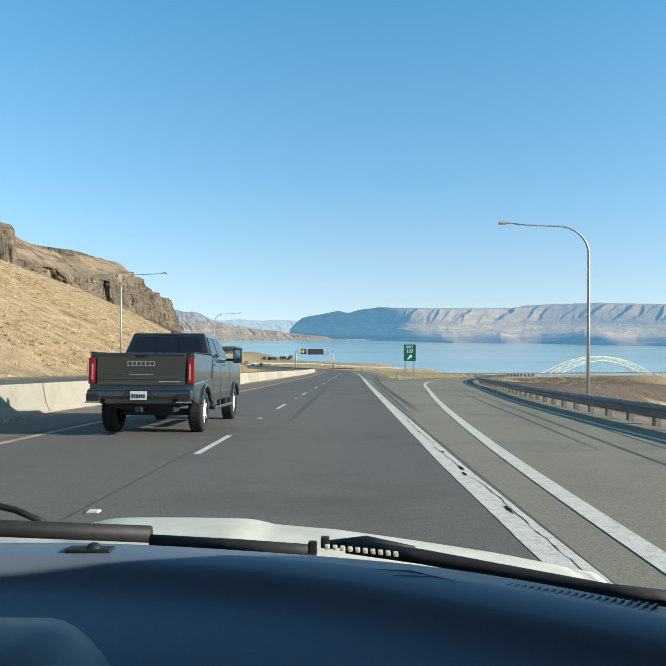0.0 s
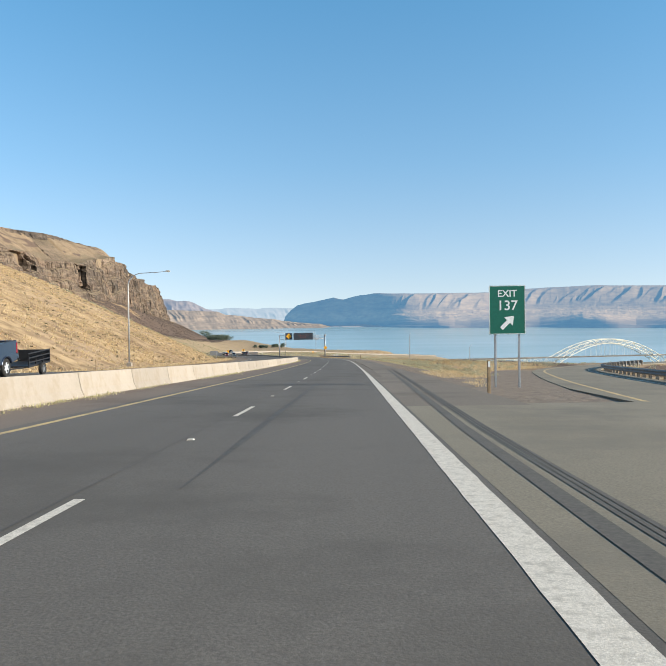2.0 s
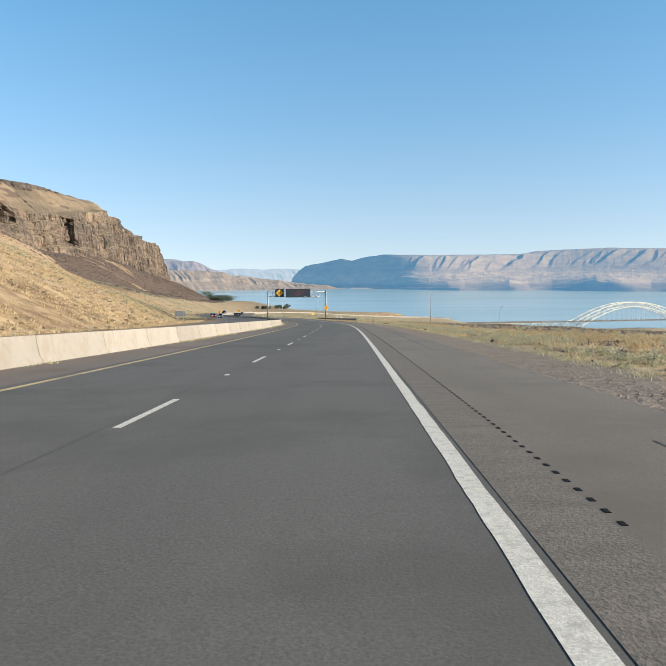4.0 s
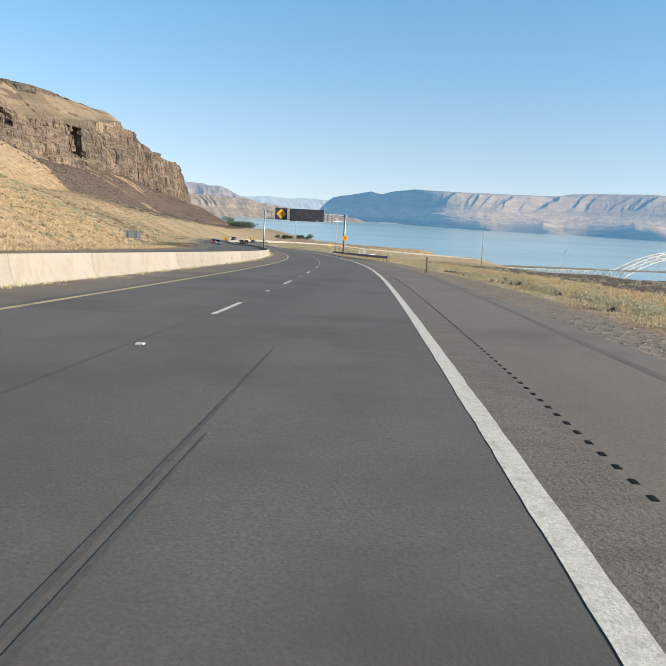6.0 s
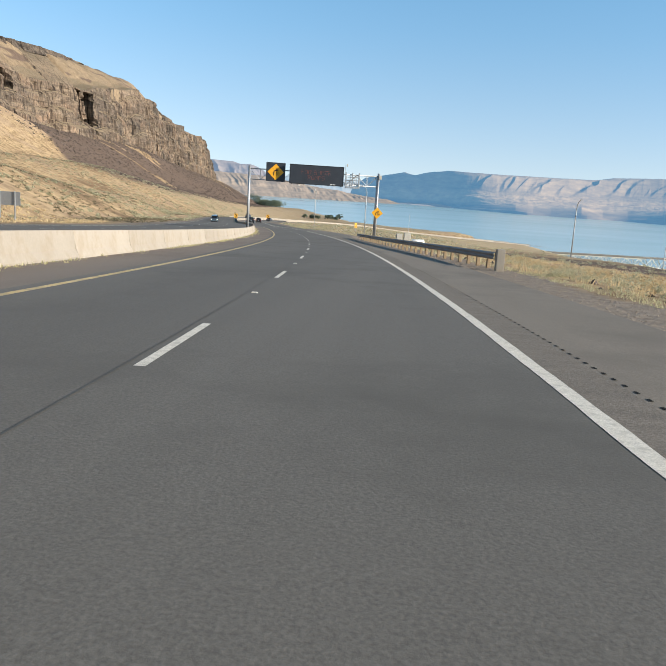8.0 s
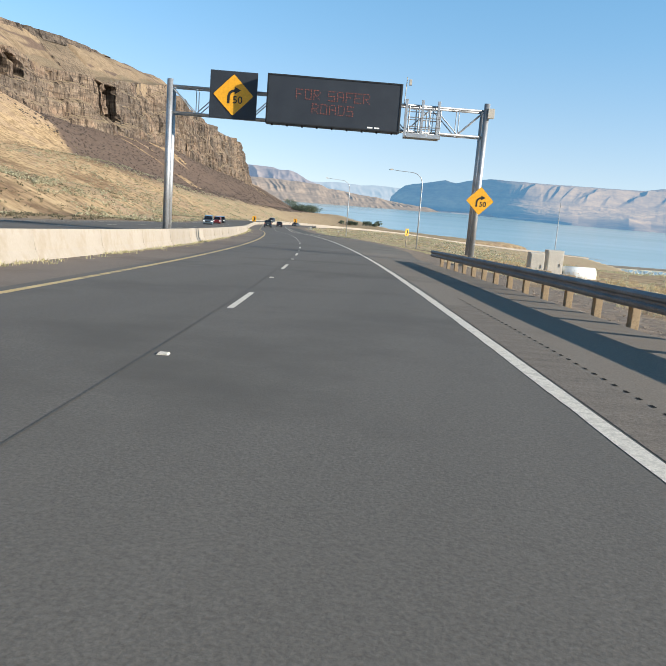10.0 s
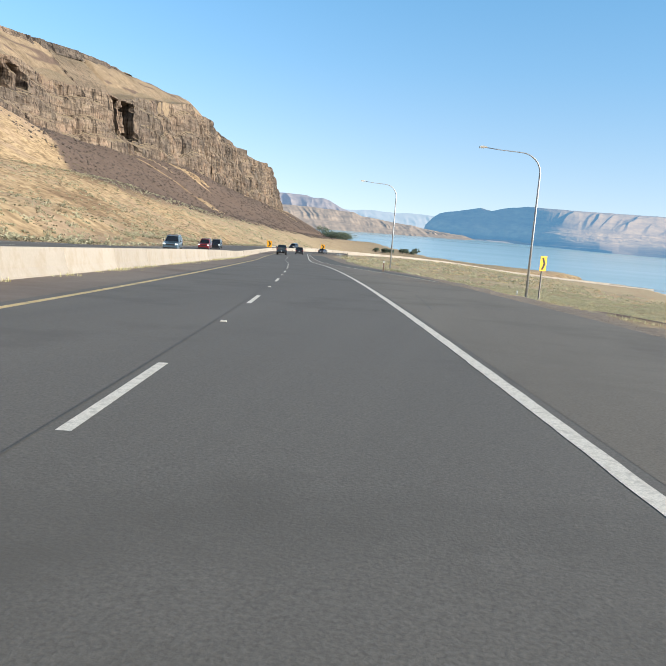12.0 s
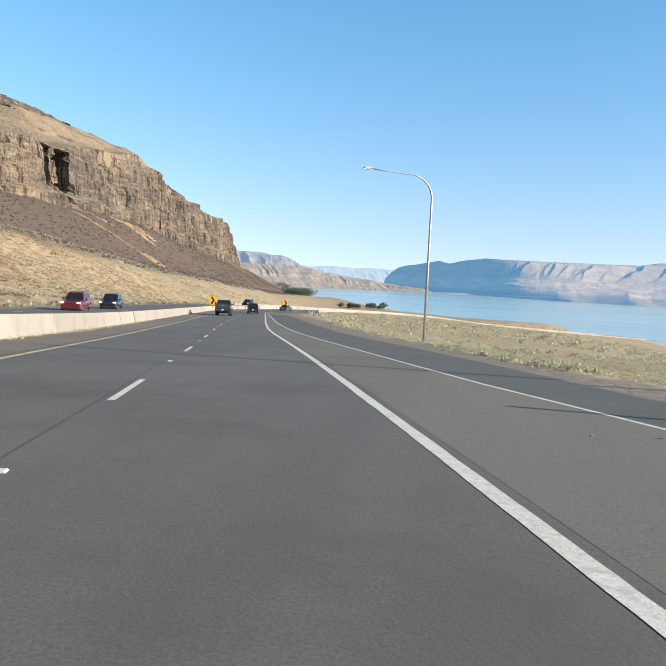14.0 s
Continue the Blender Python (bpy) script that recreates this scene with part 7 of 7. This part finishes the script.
def family_car(name, m, paint, label, category, dims, lit=False):
    """A closed car; y is forward from the middle. dims: length, width, height, belt, hood height, tyre radius, cab back and front at belt and roof."""
    Lc, W, H, belt, hood, R, yb0, yf0, yb1, yf1 = dims
    ob = empty(name, m, label, category, "traffic")
    ax = Lc * 0.30
    b = 0.24
    e = Lc / 2
    top = [(e - 0.16, b), (e - 0.02, b + 0.2), (e, hood - 0.30), (e - 0.12, hood - 0.06), (yf0 + 0.1, belt + 0.02), (yf0, belt + 0.03), (yb0, belt + 0.03), (-e + 0.10, belt - 0.02), (-e, belt - 0.25), (-e + 0.03, b + 0.14), (-e + 0.15, b)]
    body = part("body", shell(arch_outline(top, (-ax, ax), R + 0.07, R, b + 0.0 if b > R else b), W, 0.06, 0.62, 0.05, (-e + 0.6, e - 0.8, 0.16)), paint, ob)
    lo, hi = (belt, yb0, yf0, W / 2 - 0.06), (H, yb1, yf1, W / 2 - 0.24)
    bm = bmesh.new()
    frustum(bm, lo, hi, 0.07)
    cab = part("cab", bm, paint, ob)
    window("rear_window", cab, lo, hi, "back", [(0.08, 0.14), (0.92, 0.14), (0.88, 0.86), (0.12, 0.86)])
    window("windscreen", cab, lo, hi, "front", [(0.05, 0.06), (0.95, 0.06), (0.91, 0.9), (0.09, 0.9)])
    for s in ("left", "right"):
        window("side_window", cab, lo, hi, s, [(0.10, 0.10), (0.42, 0.10), (0.44, 0.84), (0.16, 0.84)])
        window("side_window", cab, lo, hi, s, [(0.46, 0.10), (0.90, 0.10), (0.84, 0.84), (0.48, 0.84)])
    for x in (-1, 1):
        simple_part("tail_lamp", ob, (x * (W / 2 - 0.15), -e + 0.06, belt - 0.14), (0.22, 0.14, 0.26), TAILRED, 0.03, "red tail lamp")
        simple_part("head_lamp", ob, (x * (W / 2 - 0.22), e - 0.10, hood - 0.19), (0.32, 0.18, 0.15), HEADLIT if lit else HEADLAMP, 0.03)
        bm = bmesh.new()
        box(bm, (x * (W / 2 + 0.09), yf0 - 0.35, belt + 0.10), (0.18, 0.09, 0.15), 0.03)
        part("mirror", bm, TRIM, ob, "black door mirror")
        for y0 in (-ax, ax):
            wheel(ob, x * (W / 2 - 0.13), y0, R, 0.22, x, GALV, 5)
        for y0 in (-0.25, 0.75):
            simple_part("door_handle", ob, (x * (W / 2 - 0.03), y0 - 0.2, belt - 0.1), (0.03, 0.16, 0.03), TRIM, 0.008)
    simple_part("rear_bumper", ob, (0, -e - 0.01, b + 0.26), (W * 0.86, 0.12, 0.22), TRIM if H > 1.55 else paint, 0.04)
    simple_part("front_bumper", ob, (0, e - 0.02, b + 0.14), (W * 0.84, 0.12, 0.2), TRIM, 0.04)
    simple_part("grille", ob, (0, e - 0.02, hood - 0.28), (W * 0.5, 0.05, 0.16), TRIM, 0.02)
    simple_part("underbody", ob, (0, 0, b + 0.12), (W * 0.7, Lc * 0.9, 0.2), TRIM, 0.02)
    plate(ob, -e - 0.075, b + 0.42 if H > 1.55 else b + 0.30, -1)
    return ob


SUV = (4.75, 1.90, 1.74, 1.05, 1.08, 0.36, -2.05, 0.95, -1.75, 0.20)
SEDAN = (4.75, 1.84, 1.46, 0.93, 0.92, 0.33, -1.75, 1.10, -0.95, 0.30)


def on_lane(s, a, other=False, up=0.02):
    return road_pose(s, a, (float(other_up(s)) if other else 0.0) + up, 180.0 if other else 0.0, level=False) @ (pose(0, 0, 0, 0, 0, 0))


pickup(on_lane(15.0, -3.92), DARKPAINT, "dark grey crew-cab pickup with chrome wheels, seen from behind")
pickup(on_lane(90.0, -16.4, True), BLUEPAINT, "dark blue pickup towing a small trailer, lamps lit", HEADLIT)


def trailer(m):
    ob = empty("utility_trailer", m, "small dark utility trailer with mesh sides behind the pickup", "trailer", "traffic")
    simple_part("deck", ob, (0, 0, 0.55), (1.7, 2.6, 0.08), TRIM, 0.01)
    for x in (-0.83, 0.83):
        for z in (0.75, 0.98, 1.2):
            simple_part("side_rail", ob, (x, 0, z), (0.04, 2.6, 0.05), TRIM)
        for y in (-1.27, -0.4, 0.45, 1.27):
            simple_part("stake", ob, (x, y, 0.88), (0.05, 0.05, 0.68), TRIM)
        wheel(ob, x * 1.16, 0, 0.32, 0.18, 1 if x > 0 else -1, GALV, 5)
    simple_part("tail_board", ob, (0, -1.3, 0.88), (1.7, 0.05, 0.6), TRIM, 0.01)
    bm = bmesh.new()
    tube(bm, [(-0.6, 1.2, 0.52), (0, 2.5, 0.52)], 0.045, 6)
    tube(bm, [(0.6, 1.2, 0.52), (0, 2.5, 0.52)], 0.045, 6)
    part("draw_bar", bm, TRIM, ob)
    bm = bmesh.new()
    tube(bm, [(0, 2.35, 0.55), (0, 2.35, 0.03)], 0.03, 8)
    part("jack", bm, GALV, ob)


trailer(on_lane(94.0, -16.4, True))
family_car("suv", on_lane(432, -16.4, True), TEALPAINT, "grey-blue estate car with lit head lamps on the opposite road", "car", SUV, True)
family_car("suv", on_lane(467, -16.4, True), REDPAINT, "dark red estate car with lit head lamps on the opposite road", "car", SUV, True)
family_car("suv", on_lane(483, -16.4, True), BLACKPAINT, "black estate car with lit head lamps on the opposite road", "car", SUV, True)
family_car("suv", on_lane(590, -16.4, True), BLACKPAINT, "black estate car far along the opposite road", "car", SUV, True)
pickup(on_lane(493, -4.1), DARKPAINT, "dark grey pickup far ahead with red tail lamps")
family_car("suv", on_lane(519, -0.6), BLACKPAINT, "dark estate car far ahead on the road", "car", SUV)
family_car("sedan", on_lane(572, -0.4), GREYPAINT, "grey saloon car far ahead on the road", "car", SEDAN)


# ---- the filming car, standing where the drive begins ----
CREAM = plain("cream_paint", (0.62, 0.575, 0.47), 0.5, 0.0, 0.3)
DASH = surface("dashboard_plastic", (0.125, 0.155, 0.205), (0.138, 0.170, 0.225), 6.0, 320.0, 0.45, strength=0.03, dist=0.001, grain=(0.95, 1.05))
# lighter copy of the dashboard plastic, the hood top's reflection painted in
HOODTOP = surface("hood_plastic_with_sheen", (0.17, 0.19, 0.21), (0.19, 0.21, 0.235), 6.0, 320.0, 0.5, strength=0.03, dist=0.001, grain=(0.96, 1.04))
COWL = surface("cowl_plastic", (0.012, 0.013, 0.015), (0.022, 0.023, 0.025), 8.0, 200.0, 0.6, strength=0.1, dist=0.002)
EYE_UP, MID_X = 1.313, -0.35
FAR_Q, FAR_D = [0, 0.10, 0.295, 0.385, 0.469, 0.542, 0.623, 0.75, 0.87], [0.842, 0.837, 0.796, 0.771, 0.741, 0.693, 0.634, 0.52, 0.40]
LIP_Q, LIP_D = [0, 0.215, 0.30, 0.417, 0.51, 0.565, 0.70, 0.87], [0.766, 0.729, 0.702, 0.643, 0.58, 0.549, 0.45, 0.32]


def across(name, xs, rows, material, parent, label="", thick=0.012):
    """A curved sheet: rows give for each x the distance ahead and the height from the eye."""
    n, k = len(xs), len(rows)
    v = np.stack([np.stack([xs, y + 0 * xs, z + 0 * xs + EYE_UP], -1) for y, z in rows], 1)
    low = v - [0, 0, thick]
    f = grid_faces(n, k)[:, ::-1].tolist() + (grid_faces(n, k) + n * k).tolist()
    i = np.arange(n * k).reshape(n, k)
    for line in (i[:, 0], i[::-1, -1], i[0, ::-1], i[-1, :]):
        f += [(a, b, b + n * k, a + n * k) for a, b in zip(line, line[1:])]
    return mesh_object(name, np.concatenate([v.reshape(-1, 3), low.reshape(-1, 3)]), f, material, parent, label, smooth=True)


def filming_car():
    ob = empty("car", road_pose(0.0, 0.03, 0.02, level=False), "cream car with dark blue-black dashboard and black wipers", "car", "traffic")
    xs = np.linspace(-1.18, 0.48, 90)
    q = np.abs(xs - MID_X)
    far, lip = np.interp(q, FAR_Q, FAR_D), np.interp(q, LIP_Q, LIP_D)
    far, lip = (np.convolve(np.pad(k, 4, mode="edge"), np.ones(9) / 9, "valid") for k in (far, lip))
    rows = [(far + 0.012, -0.245), (far, -0.216), (0.5 * far + 0.5 * lip, -0.211), (lip + 0.014, -0.215), (lip + 0.004, -0.219), (lip, -0.226), (lip - 0.004, -0.236), (lip - 0.012, -0.242), (lip - 0.03, -0.246), (lip - 0.09, -0.256), (lip - 0.17, -0.276), (lip - 0.25, -0.315), (lip - 0.30, -0.40), (lip - 0.31, -0.62)]
    dash = across("dashboard", xs, rows, DASH, ob, "dark blue-black dashboard top")
    # sensor, vent and the hump beside the wheel
    bm = bmesh.new()
    bmesh.ops.create_uvsphere(bm, u_segments=14, v_segments=8, radius=0.010, matrix=Matrix.Translation((-0.292, 0.79, EYE_UP - 0.213)))
    box(bm, (-0.296, 0.79, EYE_UP - 0.2115), (0.052, 0.02, 0.005), 0.002)
    part("light_sensor", bm, COWL, dash, "small round black sensor", smooth=True)
    for k in range(20):
        t = k / 19
        bm = bmesh.new()
        box(bm, (0.150 + 0.118 * t, 0.660 - 0.06 * t, EYE_UP - 0.2142), (0.0026, 0.05, 0.003), 0.0008, pose(0, 0, 0, 0, 0, -38))
        part("vent_slat", bm, DASH, dash)
    for y0, x1, x2 in ((0.690, 0.02, 0.115), (0.668, 0.05, 0.135)):
        bm = bmesh.new()
        tube(bm, [(x1, y0 + 0.03, EYE_UP - 0.214), ((x1 + x2) / 2, y0 + 0.022, EYE_UP - 0.213), (x2, y0 - 0.012, EYE_UP - 0.215)], 0.003, 6)
        part("vent_edge", bm, DASH, dash)
    xh = np.linspace(-0.62, -0.188, 40)
    zh = -0.206 - 14.0 * np.clip(xh + 0.245, 0, 1) ** 2
    across("instrument_hood", xh, [(0.57, zh - 0.05), (0.557, zh - 0.012), (0.548, zh - 0.002), (0.52, zh), (0.46, zh - 0.004), (0.445, zh - 0.015), (0.44, zh - 0.06)], HOODTOP, dash, "instrument hood with its grey reflection painted in")
    # cowl and wipers outside the windscreen
    rows = [(far + 0.02, -0.262), (far + 0.05, -0.246), (0.4 * far + 0.62, -0.272 - 0.03 * (q / 0.8) ** 2), (1.12 - 0.10 * (q / 0.8) ** 2, -0.315 - 0.05 * (q / 0.8) ** 2), (1.18 - 0.12 * (q / 0.8) ** 2, -0.38)]
    cowl = across("cowl", xs, rows, COWL, ob, "black plastic cowl below the windscreen")
    # cream pads paint the bright hood reflections glimpsed through the cowl slots
    for k in range(10):
        t = k / 9
        bm = bmesh.new()
        box(bm, (-0.026 + 0.094 * t, 0.96, EYE_UP - 0.2465 - 0.009 * t), (0.0066, 0.012, 0.0055), 0.0018)
        part("hood_glint", bm, CREAM, cowl)
    for name, pts, r in (("wiper_blade", [(-0.95, 1.02, -0.240), (-0.60, 1.05, -0.243), (-0.295, 1.05, -0.252)], 0.013),
                         ("wiper_arm", [(-0.295, 1.05, -0.262), (-0.16, 1.05, -0.268), (-0.045, 1.02, -0.268)], 0.010),
                         ("wiper_blade", [(0.0, 1.03, -0.262), (0.11, 1.02, -0.274), (0.24, 0.99, -0.290), (0.35, 0.95, -0.300), (0.43, 0.90, -0.296)], 0.011),
                         ("wiper_arm", [(-0.03, 1.06, -0.268), (0.03, 1.05, -0.258), (0.10, 1.03, -0.268)], 0.007),
                         ("wiper_arm", [(-0.72, 1.16, -0.238), (-0.60, 1.18, -0.234), (-0.56, 1.18, -0.243), (-0.50, 1.15, -0.256)], 0.006)):
        bm = bmesh.new()
        tube(bm, [(x, y, z + EYE_UP) for x, y, z in pts], r, 8)
        part(name, bm, TRIM, ob, smooth=True)
    for x, y, z in ((-0.030, 0.985, -0.246), (-0.045, 0.93, -0.240)):
        bm = bmesh.new()
        box(bm, (x, y, z + EYE_UP), (0.012, 0.012, 0.016), 0.003)
        part("washer_nozzle", bm, TRIM, cowl)
    # hood with a raised middle and a crease
    fall = np.interp(q, [0, 0.12, 0.155, 0.185, 0.33, 0.5, 0.68, 0.81, 0.9], [0, 0.001, 0.004, 0.013, 0.024, 0.046, 0.072, 0.096, 0.15])
    rows = [(y, z - fall * w) for y, z, w in ((1.13, -0.352, 1.0), (1.22, -0.330, 1.0), (1.35, -0.318, 1.0), (1.5, -0.318, 1.0), (1.6, -0.338, 1.0), (1.7, -0.364, 1.0), (1.95, -0.44, 1.0), (2.2, -0.53, 1.1), (2.35, -0.60, 1.2), (2.42, -0.68, 1.2))]
    across("hood", np.linspace(-1.22, 0.52, 90), [(y, np.interp(np.linspace(-1.22, 0.52, 90), xs, z)) for y, z in rows], CREAM, ob, "cream bonnet with a raised middle")
    # body, wheels and lamps
    side = [(2.30, -1.06), (2.46, -0.90), (2.47, -0.78), (2.36, -0.70), (1.9, -0.57), (0.95, -0.50), (-1.95, -0.47), (-2.05, -0.70), (-2.02, -1.0), (-1.9, -1.06)]
    side = [(y, z + EYE_UP) for y, z in side]
    bm = shell(arch_outline(side, (-1.15, 1.55), 0.40, 0.33, EYE_UP - 1.06), 1.78, 0.05, 9.0, 0.0)
    bmesh.ops.translate(bm, vec=(MID_X, 0, 0), verts=bm.verts[:])
    part("body", bm, CREAM, ob)
    for x in (-1, 1):
        for y in (-1.15, 1.55):
            wheel(ob, MID_X + x * 0.78, y, 0.33, 0.21, x, GALV, 5)
        simple_part("head_lamp", ob, (MID_X + x * 0.66, 2.40, EYE_UP - 0.84), (0.34, 0.14, 0.12), HEADLAMP, 0.03)
    # unseen roof on pillars, with a closed tail, added to shade the dashboard
    bm = bmesh.new()
    box(bm, (MID_X, -0.76, EYE_UP + 0.24), (1.62, 2.02, 0.05), 0.02)
    part("roof", bm, CREAM, ob)
    for x in (-1, 1):
        for y0, y1 in ((0.95, 0.30), (-0.62, -0.66), (-1.86, -1.62)):
            bm = bmesh.new()
            tube(bm, [(MID_X + x * 0.84, y0, EYE_UP - 0.50), (MID_X + x * 0.83, 0.7 * y0 + 0.3 * y1, EYE_UP - 0.18), (MID_X + x * 0.66, y1, EYE_UP + 0.23)], 0.045, 8)
            part("roof_pillar", bm, CREAM, ob)
    simple_part("tail_window", ob, (MID_X, -1.78, EYE_UP - 0.12), (1.3, 0.03, 0.66), TINT, 0.01)
    # opaque panes out of view, added to block the low sun from the side
    for x in (-1, 1):
        for y0, y1 in ((-1.74, -0.64), (-0.63, 0.90)):
            bm = bmesh.new()
            prism(bm, [(y0, EYE_UP - 0.49), (y1, EYE_UP - 0.49), (y1 - 0.12 * (y1 > 0), EYE_UP - 0.2), (y1 - 0.60 * (y1 > 0), EYE_UP + 0.23), (y0, EYE_UP + 0.23)], 0.02, Matrix.Translation((MID_X + x * 0.76, 0, 0)), "x")
            part("side_window", bm, TINT, ob, "opaque dark side pane, unseen, that keeps the sun off the dashboard")
    simple_part("grille", ob, (MID_X, 2.46, EYE_UP - 0.88), (0.8, 0.05, 0.14), TRIM, 0.02)


filming_car()
